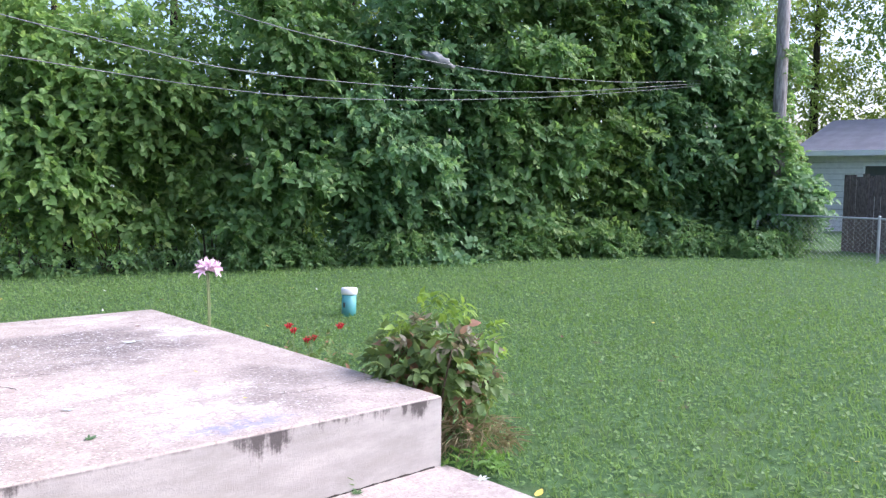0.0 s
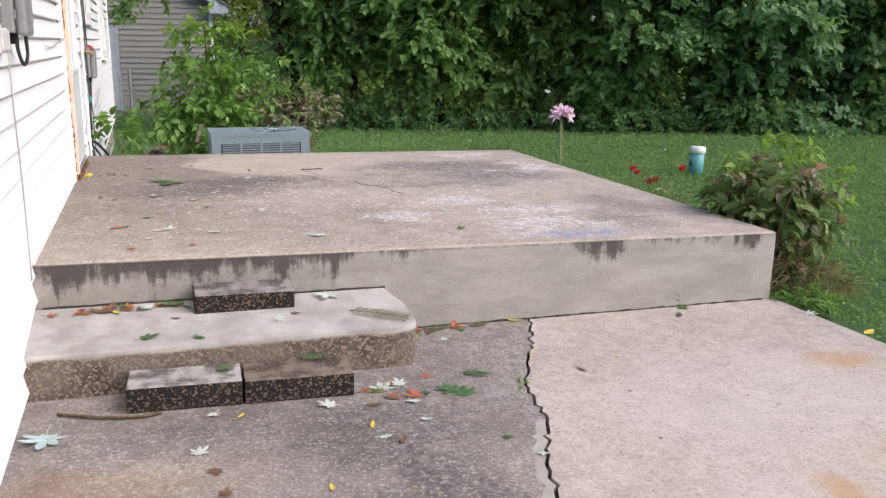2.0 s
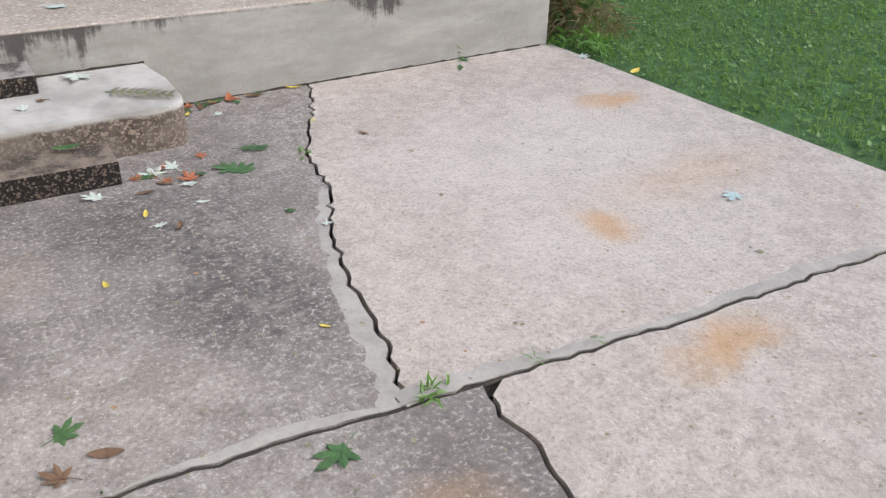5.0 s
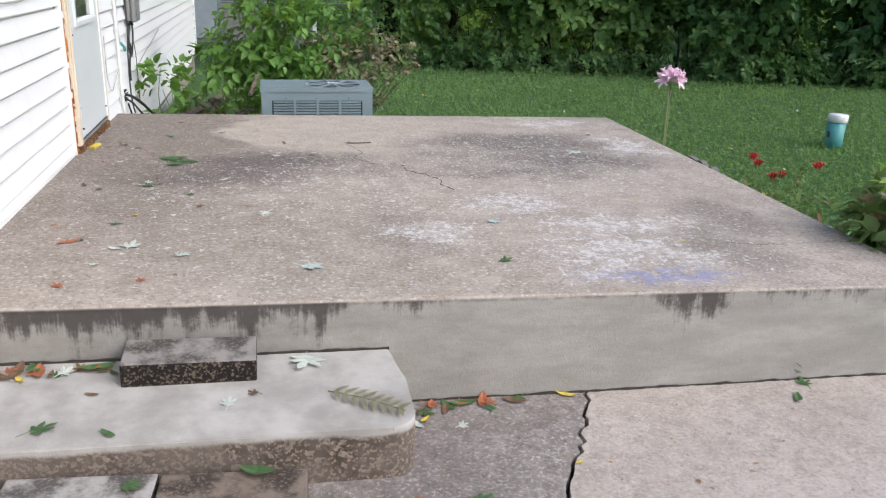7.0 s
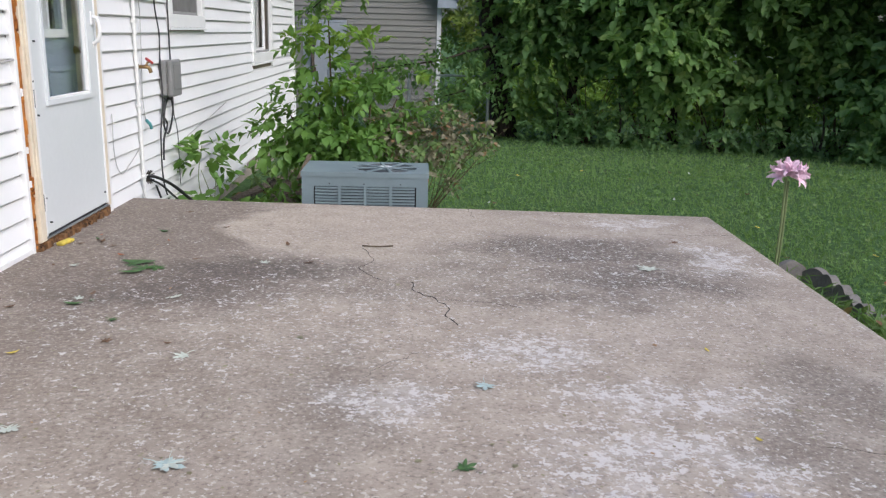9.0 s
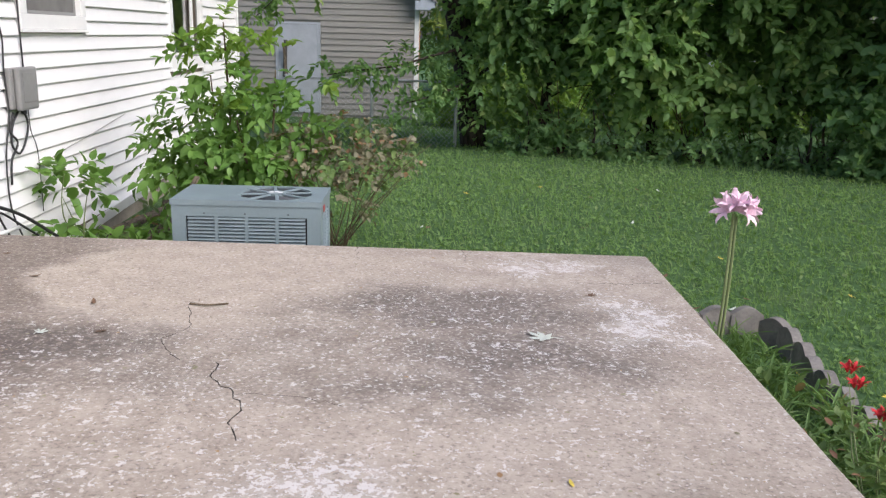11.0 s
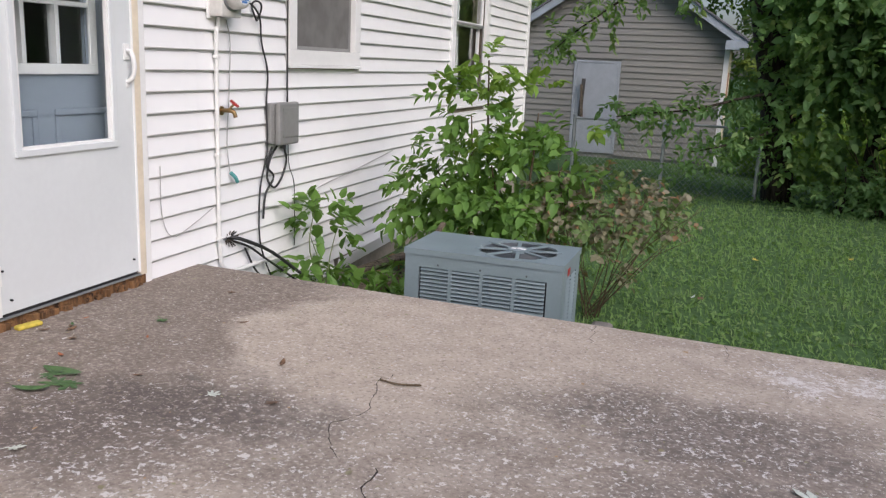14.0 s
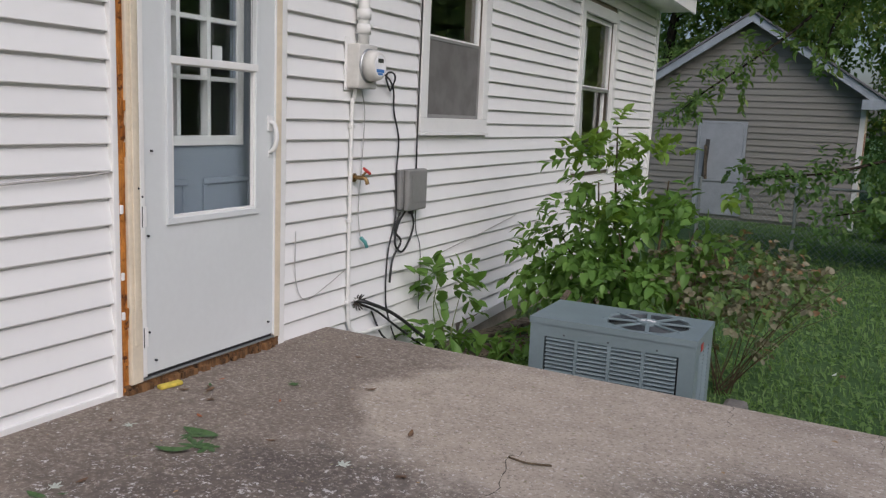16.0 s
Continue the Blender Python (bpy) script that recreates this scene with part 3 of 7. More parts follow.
def smooth_line(pts, steps=6):
    """A Catmull-Rom line through the points."""
    p = [Vector(q) for q in pts]
    p = [p[0] * 2 - p[1]] + p + [p[-1] * 2 - p[-2]]
    out = []
    for i in range(1, len(p) - 2):
        for k in range(steps):
            t = k / steps
            out.append(0.5 * ((2 * p[i]) + (p[i + 1] - p[i - 1]) * t + (2 * p[i - 1] - 5 * p[i] + 4 * p[i + 1] - p[i + 2]) * t * t
                              + (3 * p[i] - p[i - 1] - 3 * p[i + 1] + p[i + 2]) * t ** 3))
    return out + [p[-2]]


def prism(outline, ztop, zbot, bev=0.0):
    """A slab with that plan; ztop(x, y) gives its top."""
    bm = bmesh.new()
    top = [bm.verts.new((x, y, ztop(x, y))) for x, y in outline]
    bot = [bm.verts.new((x, y, zbot)) for x, y in outline]
    f = bm.faces.new(top)
    bm.faces.new(bot[::-1])
    n = len(top)
    for i in range(n):
        bm.faces.new((top[i], bot[i], bot[(i + 1) % n], top[(i + 1) % n]))
    if bev:
        bmesh.ops.bevel(bm, geom=f.edges[:], offset=bev, segments=3, affect='EDGES', profile=0.6)
    return bm


def jagged(pts, amp, step=0.04, seed=1):
    rng = random.Random(seed)
    out = [tuple(pts[0])]
    for a, b in zip(pts, pts[1:]):
        n = max(1, int(math.dist(a, b) / step))
        for i in range(1, n + 1):
            t = i / n
            j = amp if i < n else amp * 0.3
            out.append((a[0] + (b[0] - a[0]) * t + rng.uniform(-j, j), a[1] + (b[1] - a[1]) * t + rng.uniform(-j, j)))
    return out


def raw_mesh(name, V, F, mat):
    """A mesh of triangles from arrays."""
    me = bpy.data.meshes.new(name)
    me.vertices.add(len(V))
    me.vertices.foreach_set("co", V.astype(np.float32).ravel())
    me.loops.add(len(F))
    me.loops.foreach_set("vertex_index", F.astype(np.int32))
    me.polygons.add(len(F) // 3)
    me.polygons.foreach_set("loop_start", np.arange(0, len(F), 3, dtype=np.int32))
    me.update(calc_edges=True)
    me.materials.append(mat)
    return me


def leaf_mesh(name, P, D, N, L, W, mat, fold=0.25, droop=0.15, full=False):
    """Many pointed leaves, folded along the midrib, from arrays of bases, ways, normals, lengths and widths."""
    D = D / (np.linalg.norm(D, axis=1, keepdims=True) + 1e-9)
    S = np.cross(D, N)
    S /= (np.linalg.norm(S, axis=1, keepdims=True) + 1e-9)
    U = np.cross(S, D)
    L, W = L[:, None], W[:, None]
    n = len(P)
    a = P
    c = P + D * L - U * L * droop
    if full:
        m1, m2 = P + D * L * 0.25 + U * L * 0.02, P + D * L * 0.62 - U * L * droop * 0.35
        V = np.stack([a, m1 + S * W * 0.42 + U * W * fold * .8, m2 + S * W * 0.40 + U * W * fold * .8, c, m2 - S * W * 0.40 + U * W * fold * .8, m1 - S * W * 0.42 + U * W * fold * .8, (m1 + m2) / 2], 1).reshape(-1, 3)
        idx = np.arange(n)[:, None] * 7
        F = np.concatenate([idx + [[0, 6, 1]], idx + [[1, 6, 2]], idx + [[2, 6, 3]], idx + [[0, 5, 6]], idx + [[5, 4, 6]], idx + [[4, 3, 6]]], 1).reshape(-1)
        return raw_mesh(name, V, F, mat)
    mid = P + D * L * 0.42
    l = mid + S * W * 0.5 + U * W * fold
    r = mid - S * W * 0.5 + U * W * fold
    V = np.stack([a, l, c, r], 1).reshape(-1, 3)
    idx = np.arange(n)[:, None] * 4
    F = np.concatenate([idx + [[0, 2, 1]], idx + [[0, 3, 2]]], 1).reshape(-1)
    return raw_mesh(name, V, F, mat)


def unit(n, rng):
    v = rng.normal(size=(n, 3))
    return v / np.linalg.norm(v, axis=1, keepdims=True)


def sprays(rng, C, O, per, length, leaf, wide, spread=0.7, face=0.35):
    """Twigs that start at C and point to O, each with leaves set alternately along it. Gives the arrays for leaf_mesh."""
    n = len(C)
    O = O / (np.linalg.norm(O, axis=1, keepdims=True) + 1e-9)
    side = np.cross(O, unit(n, rng))
    side /= (np.linalg.norm(side, axis=1, keepdims=True) + 1e-9)
    P, D, N, L, W = [], [], [], [], []
    for k in range(per):
        t = (k + 0.5) / per
        sg = 1 if k % 2 else -1
        p = C + O * (length * t)[:, None] + np.array([0, 0, -1.0]) * (length * t * t * 0.35)[:, None]
        d = O * (0.45 + 0.5 * t) + side * sg * spread + rng.normal(size=(n, 3)) * 0.25 + np.array([0, 0, -0.25])
        nn = np.array([0, 0, 1.0]) + rng.normal(size=(n, 3)) * 0.32 + O * face
        l = leaf * rng.uniform(0.7, 1.25, n)
        P.append(p), D.append(d), N.append(nn), L.append(l), W.append(l * wide)
    return np.concatenate(P), np.concatenate(D), np.concatenate(N), np.concatenate(L), np.concatenate(W)


# ---- ground ----
def ground_z(x, y):
    near = math.exp(-max(0.0, x - 3.8) ** 2 / 2.0) * (0.5 - 0.5 * math.tanh((y - 0.4) * 2))
    fall = 0.040 * max(0.0, min(y, 24.0) - 8.0)
    return -0.135 - fall + 0.075 * near + 0.018 * noise.noise((x * 0.35, y * 0.35, 0.3))


def make_ground():
    xs = sorted(set([-400, -150, -60, -30, -15, -8] + [i * 0.6 for i in range(-8, 45)] + [32, 45, 80, 160, 400]))
    ys = sorted(set([-400, -150, -60, -30, -15] + [i * 0.6 for i in range(-15, 45)] + [32, 45, 80, 160, 400]))
    bm = bmesh.new()
    g = [[bm.verts.new((x, y, ground_z(x, y))) for y in ys] for x in xs]
    for i in range(len(xs) - 1):
        for j in range(len(ys) - 1):
            bm.faces.new((g[i][j], g[i + 1][j], g[i + 1][j + 1], g[i][j + 1]))
    return setting("ground", bm, M["lawn"], "short green lawn with clover and bare spots", "ground", True)


make_ground()


# ---- concrete ----
def patio_z(x, y=0):
    return 0.44 - 0.0235 * x - 0.0105 * max(0.0, min(y, 3.9)) * max(0.0, 1 - x / 3.8)


def walk_z(x, y=0):
    return 0.03 - 0.018 * x


def patio_mesh(r=0.012):
    """The raised slab: a slightly twisted top with worn, rounded arrises and plumb sides."""
    cut = [0.0, 0.003, 0.0075, r]
    us = [c / 3.8 for c in cut] + [i / 24 for i in range(1, 24)] + [1 - c / 3.8 for c in cut[::-1]]
    rg = random.Random(6)
    chip = [rg.uniform(0.5, 1.6) for _ in range(90)]
    bm = bmesh.new()
    g = []
    for i, u in enumerate(us):
        col = []
        for j, v in enumerate(us):
            y = v * 3.845
            x = u * (3.775 + 0.093 * v)
            d = min(u, 1 - u, v, 1 - v) * 3.8
            drop = (r - math.sqrt(max(0.0, r * r - (r - d) ** 2))) if d < r else 0.0
            col.append(bm.verts.new((x, y, patio_z(x, y) - drop * chip[(i * 7 + j * 3) % 90] * 0.8)))
        g.append(col)
    n = len(us)
    for i in range(n - 1):
        for j in range(n - 1):
            bm.faces.new((g[i][j], g[i + 1][j], g[i + 1][j + 1], g[i][j + 1]))
    rim = [g[i][0] for i in range(n)] + [g[n - 1][j] for j in range(1, n)] + [g[i][n - 1] for i in range(n - 2, -1, -1)] + [g[0][j] for j in range(n - 2, 0, -1)]
    low = [bm.verts.new((v.co.x, v.co.y, -0.25)) for v in rim]
    for a in range(len(rim)):
        b = (a + 1) % len(rim)
        bm.faces.new((rim[a], low[a], low[b], rim[b]))
    return bm


patio = setting("patio_slab", patio_mesh(), M["patio"], "raised tan concrete patio slab, stained dark with flaking white paint", "patio")

CRACK = [(2.27, -0.003), (2.10, -0.37), (1.87, -0.80), (1.815, -1.12), (1.67, -1.40), (1.59, -1.63), (1.545, -1.87), (1.51, -2.05), (1.41, -2.30)]
JOINT_L = [(0.0, -2.16), (0.66, -2.215), (1.0, -2.25), (1.27, -2.28), (1.41, -2.30)]
JOINT_R = [(1.41, -2.30), (1.63, -2.325), (2.0, -2.365), (2.24, -2.395), (2.6, -2.425), (2.95, -2.445), (3.26, -2.49), (3.80, -2.54)]
CRACK_B = [(1.63, -2.325), (1.59, -2.48), (1.605, -2.57), (1.575, -2.67), (1.52, -2.81), (1.50, -2.95), (1.38, -3.5), (1.25, -4.2), (1.1, -5.0)]
c1, jl, jr, c2 = jagged(CRACK, 0.013, 0.035, 1), jagged(JOINT_L, 0.009, 0.04, 2), jagged(JOINT_R, 0.008, 0.04, 3), jagged(CRACK_B, 0.014, 0.035, 4)


def shifted(line, dx, dy):
    return [(x + dx, y + dy) for x, y in line]


G = 0.0075
slab_a = [(0.0, -0.003)] + [(0.0, -2.16 + G)] + shifted(jl[1:], 0, G) + shifted(c1[::-1][1:], -G, 0)
slab_b = shifted(c1, G, 0) + shifted(jr[1:], 0.004, G) + [(3.80, -0.003)]
slab_c = [(0.0, -6.0), (1.1 - G, -6.0)] + shifted(c2[::-1], -G, 0)[:-1] + [(1.62, -2.325 - G)] + [(1.5, -2.31 - G)] + shifted(jl[::-1], 0, -G)
slab_d = [(1.1 + G, -6.0), (3.85, -6.0)] + [(3.80, -2.54 - G)] + shifted([p for p in jr[::-1] if p[0] > 1.66], 0, -G) + shifted(c2[1:], G, 0)
for nm, outl, mt, lb in (("pavement_1", slab_a, "walk_dark", "dark stained exposed-aggregate concrete slab with a cracked edge"),
                         ("pavement_2", slab_b, "walk_pale", "pale pinkish exposed-aggregate concrete slab with rust stains"),
                         ("pavement_3", slab_c, "walk_dark", "weathered grey concrete slab beyond the joint"),
                         ("pavement_4", slab_d, "walk_pale", "pale pinkish concrete slab beyond the joint")):
    setting(nm, prism(outl, walk_z, -0.2), M[mt], lb, "pavement")
setting("soil_bed", box(0.0, 3.78, -5.9, -0.02, -0.24, -0.06), M["soil"], "dark soil under the cracked slabs", "soil")


def band(line, far, zf, lift, thick=0.006):
    """A thin mortar patch between a crack and a second line, with real thickness."""
    bm = bmesh.new()
    t = [[bm.verts.new((x, y, zf(x, y) + lift + dz)) for dz in (0, -thick)] + [bm.verts.new((u, v, zf(u, v) + lift + dz - .002)) for dz in (0, -thick)]
         for (x, y), (u, v) in zip(line, far)]
    for a, b in zip(t, t[1:]):
        bm.faces.new((a[0], b[0], b[2], a[2]))
        bm.faces.new((a[0], a[1], b[1], b[0]))
        bm.faces.new((a[2], b[2], b[3], a[3]))
    return bm


lower = [p for p in c1 if p[1] < -1.1]
setting("trim_1", band(shifted(lower, -G - .001, 0), [(x - 0.030 - 0.035 * min(1, (-1.1 - y) / .8) - 0.010 * math.sin(y * 9) - 0.004 * math.sin(y * 41), y + .01) for x, y in lower], walk_z, 0.002), M["mortar"], "smooth grey mortar patch along a crack", "mortar")
setting("trim_2", band(shifted(jr, 0, G + .001), [(x, y + 0.048 + 0.015 * math.sin(x * 5.0) + 0.005 * math.sin(x * 23)) for x, y in jr], walk_z, 0.002), M["mortar"], "smooth grey mortar patch along a joint", "mortar")
setting("trim_3", band(shifted(jl, 0, G + .001), [(x, y + 0.03 + 0.02 * math.sin(x * 7.0)) for x, y in jl], walk_z, 0.002), M["mortar"], "broken grey mortar patch along a joint", "mortar")

for k, ln in enumerate((jl, jr)):
    rg = random.Random(90 + k)
    setting("trim_%d" % (4 + k), tube([(x, y - 0.002, walk_z(x) - 0.004) for x, y in ln], [rg.uniform(0.0040, 0.0085) for _ in ln], 6), M["soil"], "dark soil filling the open slab joint", "soil")

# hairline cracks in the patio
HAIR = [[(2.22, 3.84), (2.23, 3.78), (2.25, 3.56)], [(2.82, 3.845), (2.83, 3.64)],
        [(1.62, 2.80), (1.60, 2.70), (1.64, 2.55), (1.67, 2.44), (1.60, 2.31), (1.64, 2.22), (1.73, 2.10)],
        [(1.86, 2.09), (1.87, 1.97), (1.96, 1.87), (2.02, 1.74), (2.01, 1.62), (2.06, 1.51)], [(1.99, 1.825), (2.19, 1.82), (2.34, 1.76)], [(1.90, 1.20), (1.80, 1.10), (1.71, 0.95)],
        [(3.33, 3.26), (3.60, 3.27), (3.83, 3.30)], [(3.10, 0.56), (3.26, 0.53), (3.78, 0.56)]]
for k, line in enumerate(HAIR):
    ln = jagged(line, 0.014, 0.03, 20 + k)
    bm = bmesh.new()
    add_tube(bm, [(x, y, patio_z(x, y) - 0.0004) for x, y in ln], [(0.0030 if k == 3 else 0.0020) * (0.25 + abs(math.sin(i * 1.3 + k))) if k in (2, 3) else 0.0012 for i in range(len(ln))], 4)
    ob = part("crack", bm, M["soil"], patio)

# thin, uneven dark line along the foot of the slab
for k, (x0, x1, zf) in enumerate(((0.03, 1.50, lambda x: 0.247 - 0.018 * x), (1.54, 3.72, walk_z))):
    ln = jagged([(x0, -0.006), ((x0 + x1) / 2, -0.007), (x1, -0.006)], 0.003, 0.03, 60 + k)
    rg = random.Random(80 + k)
    bm = bmesh.new()
    add_tube(bm, [(x, y, zf(x) + 0.0005) for x, y in ln], [rg.uniform(0.003, 0.009) for _ in ln], 5)
    part("foot_seam", bm, M["soil"], patio)

# ---- step and loose pavers ----
def step_z(x, y):
    """The step's top, which falls away from the slab."""
    return 0.205 - 0.018 * x + (min(y, 0.0) + 0.47) / 0.466 * 0.042


arc = [(1.53 - 0.075 + 0.075 * math.sin(a), -0.47 + 0.075 - 0.075 * math.cos(a)) for a in [i * math.pi / 12 for i in range(7)]]
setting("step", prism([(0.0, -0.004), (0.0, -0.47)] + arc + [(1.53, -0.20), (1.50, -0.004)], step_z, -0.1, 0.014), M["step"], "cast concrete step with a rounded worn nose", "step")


def paver(x0, x1, y0, y1, z0, h, mat, label, turn=0.0, tilt=0.0, lean=0.0):
    cx, cy = (x0 + x1) / 2, (y0 + y1) / 2
    bm = box(x0 - cx, x1 - cx, y0 - cy, y1 - cy, 0, h, 0.006)
    ob = new("paver_block", mesh_from(bm, "paver_block", M[mat]))
    ob.matrix_basis = pose(cx, cy, z0, -lean, tilt, turn)
    return tagged(ob, label, "paver", "loose paver blocks")


paver(0.628, 1.046, -0.172, -0.012, 0.2085, 0.094, "paver", "dark pebbled concrete paver block with a pale blotched top", 0.5, 1.6, -5.2)
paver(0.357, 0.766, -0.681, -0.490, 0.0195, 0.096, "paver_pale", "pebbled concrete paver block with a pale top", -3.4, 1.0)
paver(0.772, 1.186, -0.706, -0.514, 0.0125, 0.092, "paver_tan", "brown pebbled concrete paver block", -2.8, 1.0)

# ---- the house ----
HZ, FAR, NEAR = 3.06, 11.25, -9.0
DOOR = (2.40, 3.40, 0.395, 2.56)
WIN1 = (4.90, 5.80, 1.545, 2.72)
WIN2 = (8.12, 9.25, 1.17, 2.72)


def wall_with(openings, x0, x1, y0, y1, z0, z1):
    bm = bmesh.new()
    ys = sorted({y0, y1, *[o[0] for o in openings], *[o[1] for o in openings]})
    for a, b in zip(ys, ys[1:]):
        cut = [o for o in openings if o[0] <= a and o[1] >= b]
        if cut:
            o = cut[0]
            if o[2] > z0:
                add_box(bm, x0, x1, a, b, z0, o[2])
            if o[3] < z1:
                add_box(bm, x0, x1, a, b, o[3], z1)
        else:
            add_box(bm, x0, x1, a, b, z0, z1)
    return bm


wall_e = setting("wall_east", wall_with([DOOR, WIN1, WIN2], -0.16, -0.012, NEAR, FAR, 0.06, HZ), M["wallcore"], "white vinyl lap siding wall of a house", "wall")
setting("wall_north", box(-8, 0.0, FAR - 0.15, FAR - 0.002, 0.06, HZ), M["vinyl"], "white siding end wall of the house", "wall")
setting("wall_south", box(-8, 0.0, NEAR, NEAR + 0.15, 0.06, HZ), M["vinyl"], "white siding end wall of the house", "wall")
setting("wall_west", box(-8.0, -7.85, NEAR + .16, FAR - .16, 0.06, HZ), M["vinyl"], "white siding rear wall of the house", "wall")
# rooms behind the glass: their dimness is put into one dark colour
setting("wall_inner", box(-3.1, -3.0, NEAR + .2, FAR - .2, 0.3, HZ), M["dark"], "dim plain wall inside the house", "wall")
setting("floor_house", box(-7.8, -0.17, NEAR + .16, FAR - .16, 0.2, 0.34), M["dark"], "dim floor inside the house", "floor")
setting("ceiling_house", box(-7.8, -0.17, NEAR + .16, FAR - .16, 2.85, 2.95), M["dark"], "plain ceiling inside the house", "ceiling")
setting("foundation", box(-0.14, -0.03, 3.87, FAR - .01, -0.3, 0.055), M["foundation"], "rough concrete block foundation under the siding", "foundation")
bm = bmesh.new()
add_box(bm, -0.013, 0.42, NEAR, FAR + 0.12, HZ, HZ + 0.02)
setting("soffit", bm, M["trim"], "white vinyl soffit under the eave", "soffit")
setting("fascia", box(0.422, 0.445, NEAR, FAR + 0.12, HZ - 0.03, HZ + 0.15), M["trim"], "white fascia board along the eave", "fascia")
bm = bmesh.new()
for x0, z0, x1, z1 in ((0.47, HZ + 0.15, -4.0, HZ + 1.55), (-4.0, HZ + 1.55, -8.5, HZ + 0.15)):
    v = [bm.verts.new(p) for p in ((x0, NEAR - .2, z0), (x0, FAR + .2, z0), (x1, FAR + .2, z1), (x1, NEAR - .2, z1))]
    w = [bm.verts.new(p.co + Vector((0, 0, 0.04))) for p in v]
    bm.faces.new(v), bm.faces.new(w)
    for i in range(4):
        bm.faces.new((v[i], v[(i + 1) % 4], w[(i + 1) % 4], w[i]))
setting("roof", bm, M["shingle"], "grey shingle roof of the house", "roof")


# lap siding, one course after another
def siding_mesh(y0, y1, h, seed=0):
    """A vinyl course: leaning face with a rolled butt edge; z from 0, y across."""
    prof = [(-0.012, h + 0.012), (-0.010, h + 0.010), (-0.010, h - 0.011), (-0.003, h - 0.013), (0.0150, 0.010), (0.0165, 0.004), (0.0150, 0.0), (0.010, 0.0), (0.010, 0.007), (-0.008, 0.007)]
    bm = bmesh.new()
    a = [bm.verts.new((x, y0, z)) for x, z in prof]
    b = [bm.verts.new((x, y1, z)) for x, z in prof]
    for i in range(len(prof) - 1):
        bm.faces.new((a[i], a[i + 1], b[i + 1], b[i]))
    bm.faces.new(a), bm.faces.new(b[::-1])
    return bm


PITCH = 0.1066
MW1 = (4.815, 5.885, 1.49, 2.80)
MW2 = (8.03, 9.34, 1.10, 2.80)
MD = (2.348, 3.424, 0.30, 2.64)
z = 0.923 - PITCH * 9
while z < HZ - 0.01:
    stops = [(NEAR, FAR)]
    if z < 0.27:
        stops = [(NEAR, -0.005), (3.86, FAR)]
    if z < 0.06:
        stops = [(NEAR, -0.005), (3.86, 5.55)] if z > -0.05 else []
    for o in (MW1, MW2, MD):
        if o[2] - 0.02 < z + PITCH * 0.5 < o[3]:
            nxt = []
            for a, b in stops:
                if o[0] > a and o[0] < b or o[1] > a and o[1] < b:
                    if o[0] > a:
                        nxt.append((a, o[0]))
                    if o[1] < b:
                        nxt.append((o[1], b))
                else:
                    nxt.append((a, b))
            stops = nxt
    for a, b in stops:
        if b - a < 0.02:
            continue
        h = min(PITCH, HZ - z)
        ob = part("siding_course", siding_mesh(a, b, h), M["vinyl"], wall_e)
        ob.location.z = z - (0.006 if b < 2.4 else 0.0)
    z += PITCH
setting("trim_corner", box(-0.005, 0.022, FAR - 0.07, FAR + 0.02, 0.06, HZ, 0.004), M["trim"], "white vinyl corner post", "trim")
setting("trim_base", box(-0.005, 0.020, 0.0, 2.344, 0.40, 0.452, 0.003, Matrix.Translation((0, 0, 0.012)) @ Matrix.Rotation(-0.0105, 4, "X")), M["trim"], "white starter strip at the foot of the siding", "trim")


# ---- doors ----
def bars(name, mat, parent, x0, x1, y0, y1, z0, z1, w, bev=0.003):
    """Four bars round an opening, each a part of its own."""
    for a, b, c, d in ((y0, y1, z0, z0 + w), (y0, y1, z1 - w, z1), (y0, y0 + w, z0 + w + .0005, z1 - w - .0005), (y1 - w, y1, z0 + w + .0005, z1 - w - .0005)):
        part(name, box(x0, x1, a, b, c, d, bev), mat, parent)


